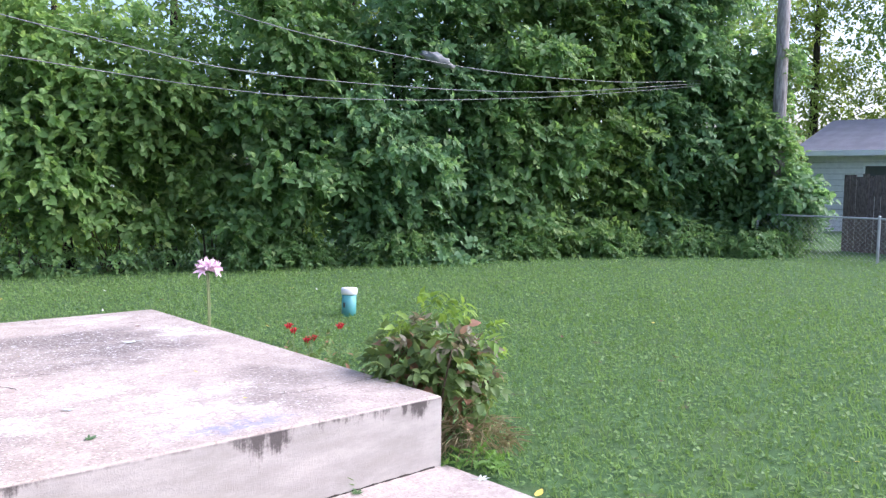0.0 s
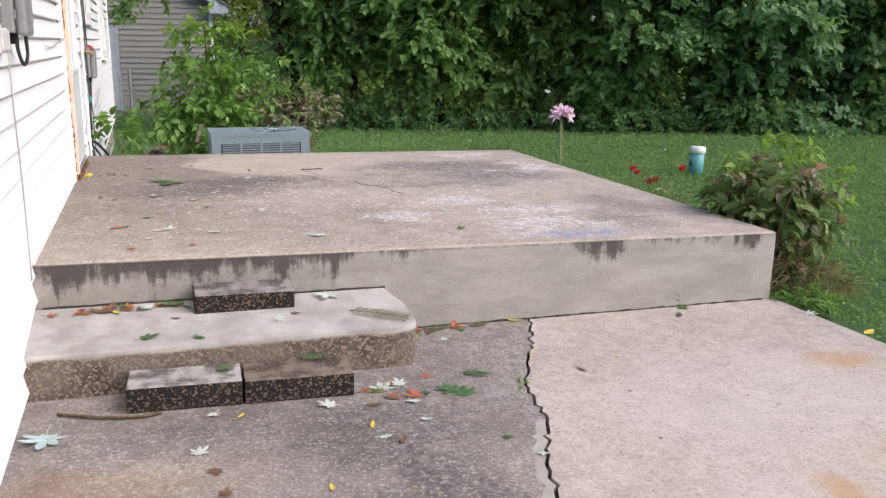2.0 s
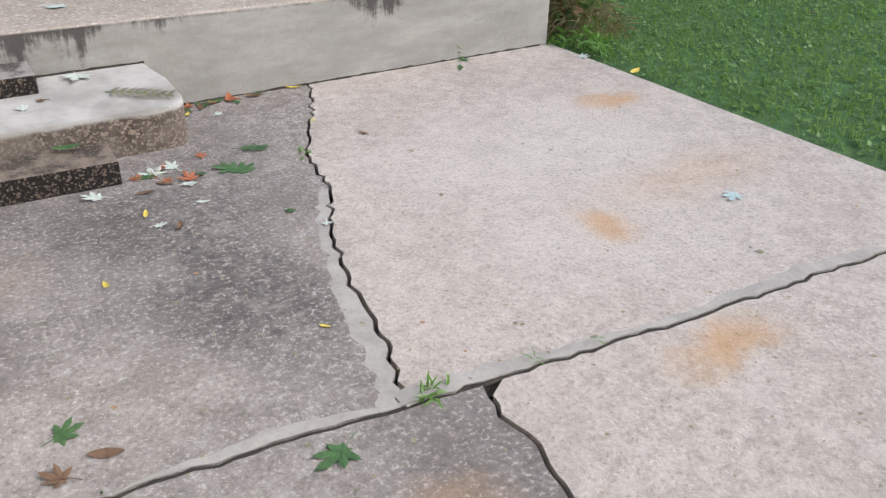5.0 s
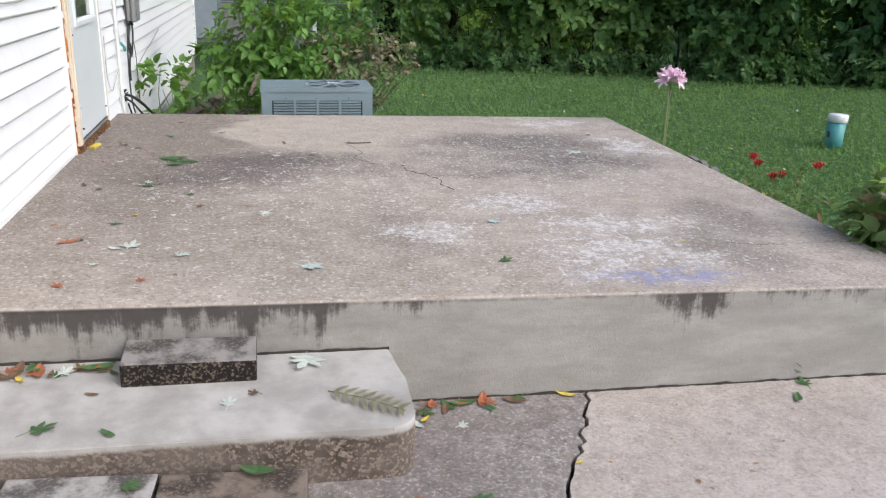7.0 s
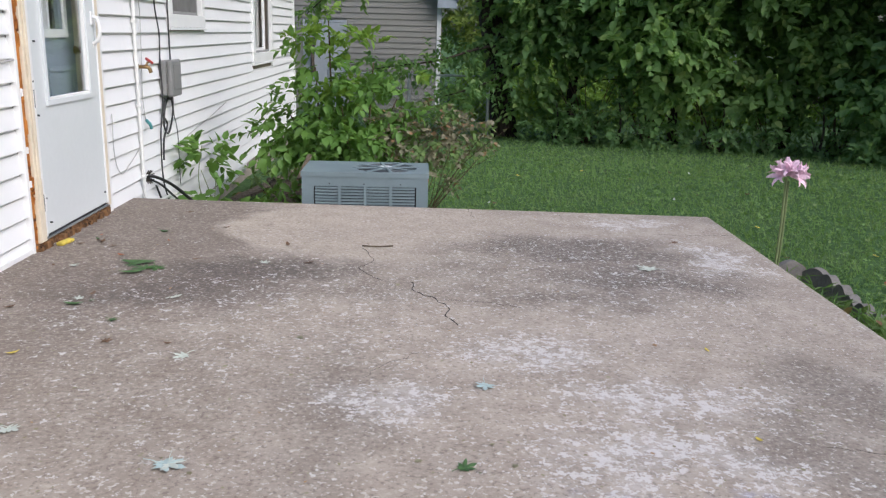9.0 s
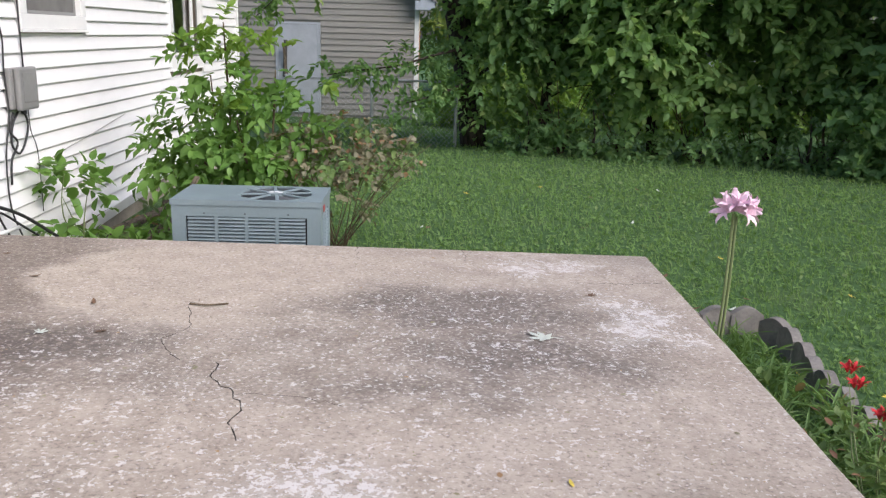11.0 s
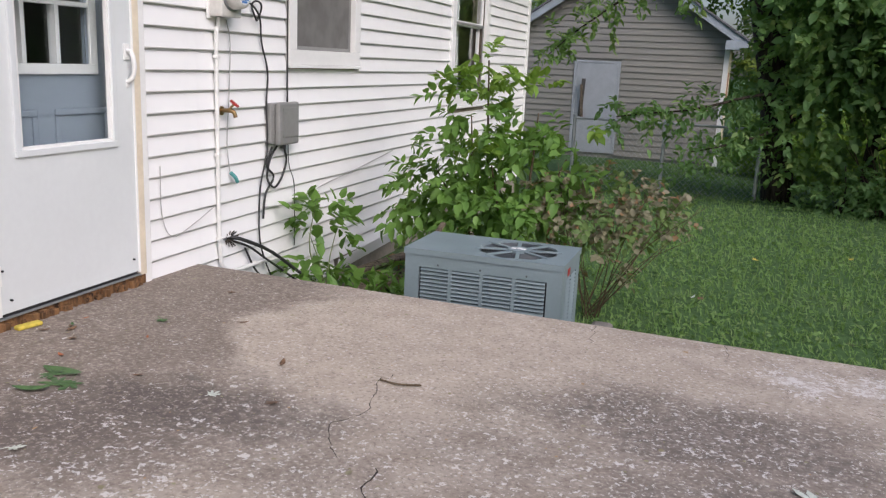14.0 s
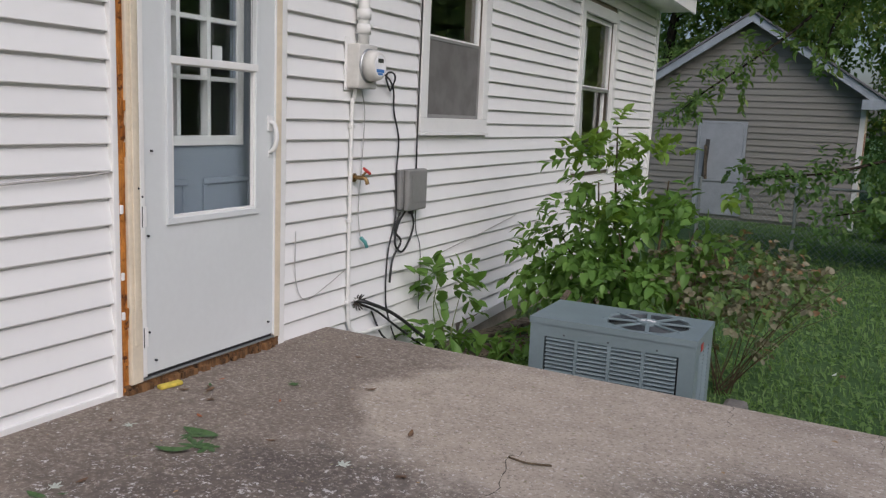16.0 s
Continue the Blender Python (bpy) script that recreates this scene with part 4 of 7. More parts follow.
def storm_door():
    d = thing("storm_door", (0.0, 2.90, 0.475), "closed pale grey metal storm door with a glass upper half", "door")
    bm = wall_with([(2.634, 3.184, 1.125, 2.37)], 0.0, 0.032, 2.490, 3.322, 0.478, 2.53)
    part("door_panel", bm, M["doorpaint"], d)
    bars("glazing_frame", M["doorpaint"], d, 0.030, 0.044, 2.611, 3.204, 1.105, 2.39, 0.028)
    bars("sash_frame", M["trim"], d, 0.014, 0.036, 2.638, 3.180, 1.129, 1.79, 0.016, 0.002)
    part("meeting_rail", box(0.010, 0.046, 2.629, 3.189, 1.778, 1.812, 0.004), M["trim"], d)
    part("pane", box(0.016, 0.020, 2.635, 3.183, 1.126, 1.785), M["glass"], d).visible_shadow = False
    part("pane", box(0.008, 0.012, 2.635, 3.183, 1.79, 2.37), M["glass"], d).visible_shadow = False
    h = smooth_line([(0.034, 3.288, 1.545), (0.062, 3.290, 1.535), (0.074, 3.292, 1.48), (0.064, 3.292, 1.425), (0.036, 3.290, 1.40)])
    hd = part("door_handle", tube(h, 0.011, 8), M["trim"], d, "white curved pull handle", True)
    part("latch_plate", box(0.031, 0.040, 3.268, 3.308, 1.50, 1.575, 0.004), M["trim"], hd)
    part("latch_plate", box(0.031, 0.038, 3.278, 3.302, 1.375, 1.41, 0.004), M["trim"], hd)
    part("edge_flange", box(0.006, 0.040, 2.466, 2.4895, 0.47, 2.53, 0.003), M["trim"], d)
    part("edge_flange", box(0.006, 0.038, 3.3225, 3.334, 0.47, 2.53, 0.003), M["trim"], d)
    for zz in (0.60, 1.11, 2.02):
        hg = part("hinge", box(0.038, 0.0435, 2.474, 2.494, zz, zz + 0.085, 0.002), M["trim"], d)
        # near-black strip paints the shaded slit beside the hinge
        part("hinge_gap", box(0.0385, 0.0425, 2.471, 2.4735, zz, zz + 0.085), M["acdark"], hg)
    for yy, zz in ((2.54, 0.53), (3.285, 0.545), (2.503, 0.66), (2.506, 1.07), (2.53, 1.42), (2.455, 1.27), (2.474, 1.235)):
        part("screw", tube([(0.030, yy, zz), (0.0425, yy, zz)], 0.005, 6), M["acdark"], d)
    part("door_sweep", box(0.004, 0.026, 2.494, 3.32, 0.4628, 0.4775), M["cable"], d, "black rubber sweep")
    return d


storm_door()


def entry_door():
    d = thing("door_1", (-0.11, 2.95, 0.36), "closed blue-grey panelled entry door with a divided window", "door", "", "structure")
    part("door_panel", wall_with([(2.63, 3.19, 1.47, 2.26)], -0.135, -0.095, 2.46, 3.42, 0.36, 2.5), M["innerdoor"], d)
    bars("lite_frame", M["trim"], d, -0.094, -0.080, 2.59, 3.23, 1.43, 2.30, 0.045)
    for yy in (2.805, 2.995):
        part("muntin", box(-0.128, -0.084, yy - 0.011, yy + 0.011, 1.476, 2.254), M["trim"], d)
    for zz in (1.735, 2.0):
        part("muntin", box(-0.127, -0.086, 2.636, 3.184, zz - 0.010, zz + 0.010), M["trim"], d)
    part("pane", box(-0.116, -0.112, 2.632, 3.188, 1.472, 2.258), M["glass"], d).visible_shadow = False
    for a, b in ((2.56, 2.86), (2.96, 3.30)):
        for c, e in ((0.55, 0.95), (1.02, 1.28)):
            bars("panel_moulding", M["innerdoor"], d, -0.094, -0.086, a, b, c, e, 0.03, 0.006)
    k = part("door_knob", tube([(-0.094, 3.335, 1.36), (-0.07, 3.335, 1.36), (-0.062, 3.335, 1.36), (-0.045, 3.335, 1.36), (-0.030, 3.335, 1.36)], [0.026, 0.012, 0.022, 0.030, 0.016], 12), M["brass"], d, "worn brass knob", True)
    part("notice", box(-0.0785, -0.0775, 3.01, 3.075, 1.79, 1.885), M["paper"], d, "small white paper notice")
    return d


entry_door()

frame_ob = thing("door_frame", (0.0, 2.93, 0.4), "bare pine door frame with rotten orange sill and side", "door frame", "", "structure")
part("jamb", box(-0.155, 0.040, 2.403, 2.4645, 0.452, 2.60, 0.005), M["jamb"], frame_ob)
part("stop_bead", box(0.0405, 0.050, 2.420, 2.444, 0.62, 2.60, 0.003), M["jamb"], frame_ob)
part("jamb", box(-0.155, 0.036, 3.3355, 3.380, 0.452, 2.60, 0.005), M["jamb"], frame_ob)
part("head", box(-0.155, 0.040, 2.403, 3.380, 2.534, 2.60, 0.005), M["jamb"], frame_ob)
part("jamb_foot", box(0.038, 0.045, 2.405, 2.462, 0.455, 0.765, 0.003), M["jamb"], frame_ob)
rng = random.Random(5)
bm = bmesh.new()
add_box(bm, -0.03, 0.023, 2.3715, 2.402, 0.40, 2.58)
for i in range(110):
    z0 = rng.uniform(0.42, 2.1)
    y0 = rng.uniform(2.371, 2.392)
    add_box(bm, 0.0, rng.uniform(0.012, 0.036), y0, y0 + rng.uniform(0.006, 0.016), z0, z0 + rng.uniform(0.015, 0.07), 0.003)
part("rotten_stud", bm, M["rot"], frame_ob, "rotten orange wood showing beside the jamb")
for zz in (0.735, 0.90, 1.17):
    part("torn_wrap", box(0.012, 0.030, 2.373, 2.388, zz, zz + rng.uniform(0.03, 0.06), 0.004), M["paper"], frame_ob, "torn white house wrap")
bm = bmesh.new()
add_box(bm, -0.15, 0.026, 2.376, 3.380, 0.36, 0.455)
for i in range(44):
    y0 = rng.uniform(2.38, 3.35)
    add_box(bm, 0.01, rng.uniform(0.03, 0.055), y0, y0 + rng.uniform(0.01, 0.05), 0.40, rng.uniform(0.412, 0.45), 0.002)
part("rotten_sill", bm, M["rot_sill"], frame_ob, "crumbling orange rotten sill")
part("threshold", box(-0.15, 0.040, 2.466, 3.334, 0.4555, 0.4625, 0.002), M["steel"], frame_ob, "grey metal threshold")
setting("trim_door_south", box(-0.005, 0.026, 2.342, 2.371, 0.40, 2.63, 0.004), M["trim"], "white vinyl channel beside the door", "trim")
setting("trim_door_north", box(-0.005, 0.028, 3.382, 3.428, 0.38, 2.63, 0.004), M["trim"], "white vinyl channel beside the door", "trim")
setting("trim_door_head", box(-0.005, 0.026, 2.40, 3.381, 2.602, 2.64, 0.004), M["trim"], "white vinyl channel above the door", "trim")


# ---- windows ----
def window(name, o, rail, cw, label):
    y0, y1, z0, z1 = o
    w = thing(name, (0, (y0 + y1) / 2, z0), label, "window", "", "structure")
    bars("window_frame", M["trim"], w, -0.012, 0.030, y0, y1, z0, z1, cw, 0.004)
    part("window_sill", box(-0.012, 0.042, y0 - 0.01, y1 + 0.01, z0 - 0.022, z0 - 0.001, 0.004), M["trim"], w)
    a, b, c, d = y0 + cw, y1 - cw, z0 + cw, z1 - cw
    bars("upper_sash", M["trim"], w, -0.050, -0.022, a + .002, b - .002, rail - 0.02, d - .002, 0.045, 0.003)
    bars("lower_sash", M["trim"], w, -0.090, -0.056, a + .002, b - .002, c + .002, rail + 0.022, 0.045, 0.003)
    part("pane", box(-0.038, -0.034, a + .04, b - .04, rail + .02, d - .04), M["glass"], w).visible_shadow = False
    part("pane", box(-0.075, -0.071, a + .04, b - .04, c + .04, rail - .02), M["glass"], w).visible_shadow = False
    bars("screen_frame", M["greybox"], w, -0.021, -0.010, a + .002, b - .002, c + .002, rail + 0.012, 0.022, 0.002)
    return w, (a, b, c, d)


w1, o1 = window("window_1", (4.822, 5.882, 1.497, 2.79), 2.115, 0.095, "white double-hung window with a grey screen over the lower sash")
part("screen", box(-0.017, -0.015, o1[0] + .024, o1[1] - .024, o1[2] + .024, 2.105), M["screen"], w1, "grey insect screen")
w2, o2 = window("window_2", (8.03, 9.335, 1.112, 2.79), 1.95, 0.11, "white double-hung window with dark glass and a curtain")
bm = bmesh.new()
for i in range(9):
    y = o2[0] + .10 + i * 0.055
    add_tube(bm, [(-0.16, y, 2.6), (-0.17 + 0.02 * (i % 2), y + 0.01, 1.9), (-0.165, y + 0.03 * (i % 3), 1.25)], 0.034, 6)
tagged(part("curtain", bm, M["paper"], None, "", True), "pale thin curtain hanging behind the window", "curtain")


# ---- things on the wall ----
def electric_meter():
    e = thing("electric_meter", (0.05, 4.06, 1.75), "round electric meter on a pale steel box with a riser pipe", "meter")
    part("backing", box(0.011, 0.018, 3.955, 4.0, 1.73, 2.02, 0.002), M["trim"], e)
    part("meter_box", box(0.012, 0.098, 3.975, 4.165, 1.742, 1.985, 0.008), M["metergrey"], e)
    part("socket_ring", tube([(0.096, 4.07, 1.868), (0.108, 4.07, 1.868)], 0.094, 24), M["steel"], e, "", True)
    part("meter_body", tube([(0.107, 4.07, 1.868), (0.145, 4.07, 1.868), (0.168, 4.07, 1.868), (0.175, 4.07, 1.868)], [0.086, 0.084, 0.078, 0.062], 24), M["metergrey"], e, "", True)
    part("face", tube([(0.1752, 4.07, 1.868), (0.1770, 4.07, 1.868)], 0.060, 24), M["paper"], e)
    part("display", box(0.1771, 0.1785, 4.045, 4.100, 1.885, 1.908), M["lcd"], e)
    part("label_plate", box(0.1771, 0.1785, 4.030, 4.110, 1.832, 1.850), M["blue"], e, "blue label")
    part("label_plate", box(0.1771, 0.1785, 4.045, 4.095, 1.818, 1.829), M["blue"], e, "blue label")
    part("riser_pipe", tube([(0.060, 4.07, 1.983), (0.060, 4.07, 2.14), (0.060, 4.07, 3.06)], 0.033, 14), M["pvc"], e, "white riser pipe", True)
    for zz in (2.04, 2.12, 2.55):
        part("coupling", tube([(0.060, 4.07, zz), (0.060, 4.07, zz + 0.055)], 0.041, 14), M["pvc"], e, "", True)
    return e


electric_meter()


def utility_box(y0, y1, z0, z1, x1, label):
    u = thing("utility_box", (0.03, (y0 + y1) / 2, z0), label, "utility box", "plastic boxes on the wall")
    part("body", box(0.010, x1 * 0.55, y0, y1, z0 + 0.01, z1, 0.008), M["greybox"], u)
    lid = part("lid", box(x1 * 0.55 + .001, x1, y0 + 0.035, y1 + 0.004, z0, z1 + 0.004, 0.014), M["greybox"], u)
    part("lid_panel", box(x1, x1 + 0.004, y0 + 0.075, y1 - 0.025, z0 + 0.05, z1 - 0.03, 0.002), M["greybox"], lid)
    for zz in (z0 + 0.06, z1 - 0.08):
        part("hinge", box(x1 * 0.5, x1 * 0.62, y0 + 0.02, y0 + 0.036, zz, zz + 0.035, 0.003), M["greybox"], u)
    part("cable_gland", tube([(x1 * 0.35, y1 - 0.10, z0 + 0.012), (x1 * 0.35, y1 - 0.10, z0 - 0.03)], 0.018, 8), M["cable"], u)
    return u


utility_box(4.555, 4.835, 1.0, 1.262, 0.092, "grey plastic telephone box on white siding")
utility_box(-0.16, 0.06, 1.345, 1.585, 0.095, "small grey plastic cable box on white siding")
sb = thing("junction_box", (0.02, -0.30, 1.29), "small off-white junction box on the siding", "junction box")
part("body", box(0.010, 0.036, -0.40, -0.21, 1.285, 1.372, 0.006), M["metergrey"], sb)
part("cover", box(0.0365, 0.043, -0.39, -0.22, 1.293, 1.364, 0.003), M["metergrey"], sb)

fa = thing("faucet", (0.02, 4.085, 1.23), "brass outdoor faucet with a red wheel handle", "faucet")
part("spout", tube(smooth_line([(0.008, 4.080, 1.235), (0.05, 4.080, 1.238), (0.085, 4.090, 1.232), (0.098, 4.095, 1.200)]), 0.012, 8), M["brass"], fa, "", True)
part("flange", tube([(0.010, 4.080, 1.235), (0.018, 4.080, 1.235)], 0.026, 12), M["brass"], fa)
part("stem", tube([(0.06, 4.083, 1.24), (0.085, 4.100, 1.275)], 0.007, 8), M["brass"], fa)
wh = part("wheel", tube([(0.083, 4.099, 1.272), (0.090, 4.103, 1.282)], 0.030, 10), M["redpaint"], fa, "red wheel handle")

cd = thing("conduit", (0.03, 4.03, 0.3), "white plastic conduit bending along the foot of the wall", "conduit")
part("pipe", tube(smooth_line([(0.034, 4.04, 1.745), (0.030, 4.035, 1.68), (0.028, 4.02, 1.60), (0.028, 4.02, 0.8), (0.028, 4.03, 0.42), (0.032, 4.07, 0.325), (0.04, 4.18, 0.295), (0.045, 4.45, 0.285), (0.05, 4.72, 0.265)]), 0.0125, 8), M["pvc"], cd, "", True)
for zz in (1.52, 0.98, 0.50):
    part("strap", box(0.011, 0.043, 4.005, 4.036, zz, zz + 0.018, 0.002), M["pvc"], cd)


def cable(pts, r, mat, label, cat="cable", steps=6):
    return tagged(part("cable", tube(smooth_line(pts, steps), r, 6), M[mat], None, "", True), label, cat, "cables on the wall")


cable([(0.10, 4.22, 1.84), (0.07, 4.36, 1.80), (0.03, 4.47, 1.74), (0.025, 4.49, 1.62), (0.024, 4.56, 1.45), (0.024, 4.545, 1.25), (0.026, 4.55, 0.98), (0.024, 4.47, 0.74), (0.024, 4.46, 0.45), (0.04, 4.50, 0.28), (0.08, 4.56, 0.10)], 0.0055, "cable", "black cable hanging down white siding")
cable([(0.024, 4.806, 2.95), (0.024, 4.806, 2.2), (0.022, 4.803, 1.6), (0.024, 4.80, 1.262)], 0.006, "cable", "thin black cable beside the window frame")
loop = [(0.03 + 0.01 * math.sin(a * 2), 4.43 + 0.045 * math.cos(a), 1.80 + 0.055 * math.sin(a)) for a in [i * 0.5 for i in range(30)]]
cable(loop, 0.006, "cable", "coiled black cable beside the electric meter", "cable", 2)
cable([(0.035, 4.73, 0.99), (0.03, 4.78, 0.90), (0.026, 4.74, 0.80), (0.026, 4.64, 0.73), (0.026, 4.55, 0.80), (0.03, 4.58, 0.92), (0.03, 4.66, 0.99)], 0.007, "cable", "black cable loop under a grey box")
cable([(0.03, 4.60, 0.99), (0.028, 4.54, 0.88), (0.03, 4.62, 0.80), (0.026, 4.53, 0.70), (0.026, 4.50, 0.55)], 0.007, "cable", "taped bundle of black cable under a grey box")
cable([(0.03, 4.80, 0.99), (0.022, 4.83, 0.85), (0.022, 4.90, 0.70), (0.024, 4.90, 0.30)], 0.003, "cable", "thin dark wire on white siding")
cable([(0.02, 4.13, 1.73), (0.024, 4.16, 1.60), (0.024, 4.14, 1.30), (0.022, 4.12, 1.05), (0.026, 4.14, 0.88)], 0.003, "wirewhite", "thin ground wire below the electric meter")
cable([(0.022, 4.50, 0.62), (0.02, 4.85, 0.60), (0.02, 5.3, 0.66), (0.02, 5.9, 0.72), (0.02, 6.6, 0.80)], 0.0035, "wirewhite", "loose grey wire strung along the siding")
cable([(0.024, 3.52, 0.98), (0.02, 3.53, 0.72), (0.03, 3.60, 0.60), (0.024, 3.80, 0.64), (0.022, 3.98, 0.70)], 0.0028, "wirewhite", "loose white wire on the siding beside the door")
cable([(0.02, 1.25, 1.300), (0.02, 1.60, 1.296), (0.02, 1.89, 1.316), (0.02, 2.15, 1.325), (0.022, 2.34, 1.340)], 0.0045, "wirewhite", "grey wire sagging across the siding")
cable([(0.03, -0.14, 2.95), (0.028, -0.14, 2.2), (0.03, -0.14, 1.8), (0.03, -0.12, 1.585)], 0.006, "cable", "black cable dropping to a grey box")
cable([(0.05, -0.10, 1.35), (0.05, -0.09, 1.29), (0.06, -0.05, 1.24), (0.07, 0.0, 1.27), (0.07, 0.0, 1.35)], 0.007, "cable", "black cable loop under a grey box")
cable([(0.022, -0.10, 1.35), (0.02, -0.14, 1.15), (0.018, -0.10, 0.8), (0.018, -0.12, 0.4)], 0.003, "wirewhite", "thin grey wire hanging down the siding")
cable([(-0.01, 4.14, 0.50), (0.06, 4.22, 0.47), (0.12, 4.42, 0.37), (0.22, 4.62, 0.20), (0.40, 4.80, 0.0), (0.7, 4.85, -0.10), (1.06, 4.8, 0.0)], 0.012, "cable", "thick black insulated line running to the cooling unit")
cable([(-0.01, 4.18, 0.47), (0.05, 4.30, 0.41), (0.10, 4.46, 0.29), (0.20, 4.70, 0.10), (0.35, 4.90, -0.06), (0.7, 4.95, -0.12), (1.06, 4.85, -0.04)], 0.008, "cable", "black electric line running to the cooling unit")
cable([(0.02, 4.30, 0.40), (0.05, 4.38, 0.24), (0.10, 4.5, 0.12), (0.12, 4.55, -0.1)], 0.007, "cable", "black cable hanging at the foot of the siding")
bm = bmesh.new()
for i in range(14):
    a = i * 2.4
    add_tube(bm, [(0.0, 4.15, 0.485), (0.03 + 0.015 * math.cos(a), 4.15 + 0.05 * math.cos(a), 0.485 + 0.05 * math.sin(a))], 0.004, 4)
tagged(part("hole_packing", bm, M["soil"]), "ragged dark packing in a hole in the siding", "packing")
ho = thing("hose_end", (0.02, 4.16, 0.86), "short green hose end on the siding", "hose")
part("fitting", tube([(0.03, 4.14, 0.88), (0.05, 4.16, 0.85), (0.05, 4.18, 0.82)], 0.011, 8), M["teal"], ho)


# ---- the cooling unit ----
def cooling_unit():
    x0, x1, y0, y1, z0, z1 = 1.05, 1.965, 4.345, 4.855, -0.105, 0.513
    a = thing("air_conditioner", ((x0 + x1) / 2, (y0 + y1) / 2, z0), "grey-blue metal air conditioning unit with louvred sides", "air conditioner")
    bm = bmesh.new()
    t = 0.006
    # near-black core paints in the shade seen between the louvres
    add_box(bm, x0 + .02, x1 - .02, y0 + .02, y1 - .02, z0 + 0.01, z1 - 0.05)
    part("core", bm, M["acdark"], a)

    def face(axis, c0, c1, p, panels, out):
        """A pressed louvre face: frame bars round panels of slats."""
        zb, zt = z0 + 0.07, z1 - 0.10
        m0 = 0.085
        w = (c1 - c0 - 2 * m0) / panels
        fb = bmesh.new()

        def bx(a0, a1, b0, b1, d0, d1):
            if axis == 'y':
                add_box(fb, a0, a1, min(p + d0 * out, p + d1 * out), max(p + d0 * out, p + d1 * out), b0, b1)
            else:
                add_box(fb, min(p + d0 * out, p + d1 * out), max(p + d0 * out, p + d1 * out), a0, a1, b0, b1)
        bx(c0, c1, zt, z1 - 0.002, -0.018, 0)
        bx(c0, c1, z0, zb, -0.018, 0)
        bx(c0, c0 + m0, zb, zt, -0.018, 0)
        bx(c1 - m0, c1, zb, zt, -0.018, 0)
        for k in range(1, panels):
            bx(c0 + m0 + k * w - 0.010, c0 + m0 + k * w + 0.010, zb, zt, -0.018, 0)
        part("face_frame", fb, M["acpaint"], a)
        n = 20
        for k in range(panels):
            sb = bmesh.new()
            for i in range(n):
                zc = zb + (i + 0.5) * (zt - zb) / n
                u0, u1 = c0 + m0 + k * w + 0.0105, c0 + m0 + (k + 1) * w - 0.0105
                h = (zt - zb) / n * 0.33
                if axis == 'y':
                    pts = [(p - 0.016 * out, zc + h), (p + 0.003 * out, zc - h * 0.5), (p + 0.003 * out, zc - h), (p - 0.016 * out, zc + h * 0.5)]
                    va = [sb.verts.new((u0, q, z)) for q, z in pts]
                    vb = [sb.verts.new((u1, q, z)) for q, z in pts]
                else:
                    pts = [(p - 0.016 * out, zc + h), (p + 0.003 * out, zc - h * 0.5), (p + 0.003 * out, zc - h), (p - 0.016 * out, zc + h * 0.5)]
                    va = [sb.verts.new((q, u0, z)) for q, z in pts]
                    vb = [sb.verts.new((q, u1, z)) for q, z in pts]
                for j in range(4):
                    sb.faces.new((va[j], va[(j + 1) % 4], vb[(j + 1) % 4], vb[j]))
            part("louvre_panel", sb, M["acpaint"], a)

    face('y', x0, x1, y0, 4, -1)
    face('x', y0 + .019, y1 - .019, x1, 2, 1)
    face('x', y0 + .019, y1 - .019, x0, 2, -1)
    face('y', x0, x1, y1, 4, 1)
    # lid with an eight-sided fan opening
    cx, cy, r = x1 - 0.315, (y0 + y1) / 2, 0.240
    bm = bmesh.new()
    n = 40

    def octa(i):
        return r * math.cos(math.pi / 8) / math.cos((i * math.tau / n + 0.2) % (math.pi / 4) - math.pi / 8)
    ring = [bm.verts.new((cx + octa(i) * math.cos(i * math.tau / n), cy + octa(i) * math.sin(i * math.tau / n), z1 + 0.004)) for i in range(n)]

    def rim(i):
        c, s = math.cos(i * math.tau / n), math.sin(i * math.tau / n)
        k = min([q for q in ((x1 + .006 - cx) / c if c > 1e-6 else (x0 - .006 - cx) / c if c < -1e-6 else 9, (y1 + .006 - cy) / s if s > 1e-6 else (y0 - .006 - cy) / s if s < -1e-6 else 9)])
        return bm.verts.new((cx + k * c, cy + k * s, z1 + 0.004))
    outr = [rim(i) for i in range(n)]
    low = [bm.verts.new(v.co - Vector((0, 0, 0.03))) for v in ring]
    lowo = [bm.verts.new(v.co - Vector((0, 0, 0.035))) for v in outr]
    for i in range(n):
        j = (i + 1) % n
        bm.faces.new((ring[i], ring[j], outr[j], outr[i]))
        bm.faces.new((ring[i], low[i], low[j], ring[j]))
        bm.faces.new((outr[i], outr[j], lowo[j], lowo[i]))
    for sx in (x0 - .006, x1 + .006):
        for sy in (y0 - .006, y1 + .006):
            best = sorted(range(n), key=lambda i: (outr[i].co.x - sx) ** 2 + (outr[i].co.y - sy) ** 2)[:1]
            outr[best[0]].co.x, outr[best[0]].co.y = sx, sy
            lowo[best[0]].co.x, lowo[best[0]].co.y = sx, sy
    part("lid", bm, M["acpaint"], a)
    for k in range(1, 16):
        rr = r * k / 16.6
        bm = bmesh.new()
        add_tube(bm, [(cx + rr * math.cos(i * math.tau / 28), cy + rr * math.sin(i * math.tau / 28), z1 - 0.004) for i in range(29)], 0.0022, 4, False)
        part("guard_ring", bm, M["acgrille"], a)
    for k in range(8):
        an = k * math.tau / 8 + 0.2
        c, s = math.cos(an), math.sin(an)
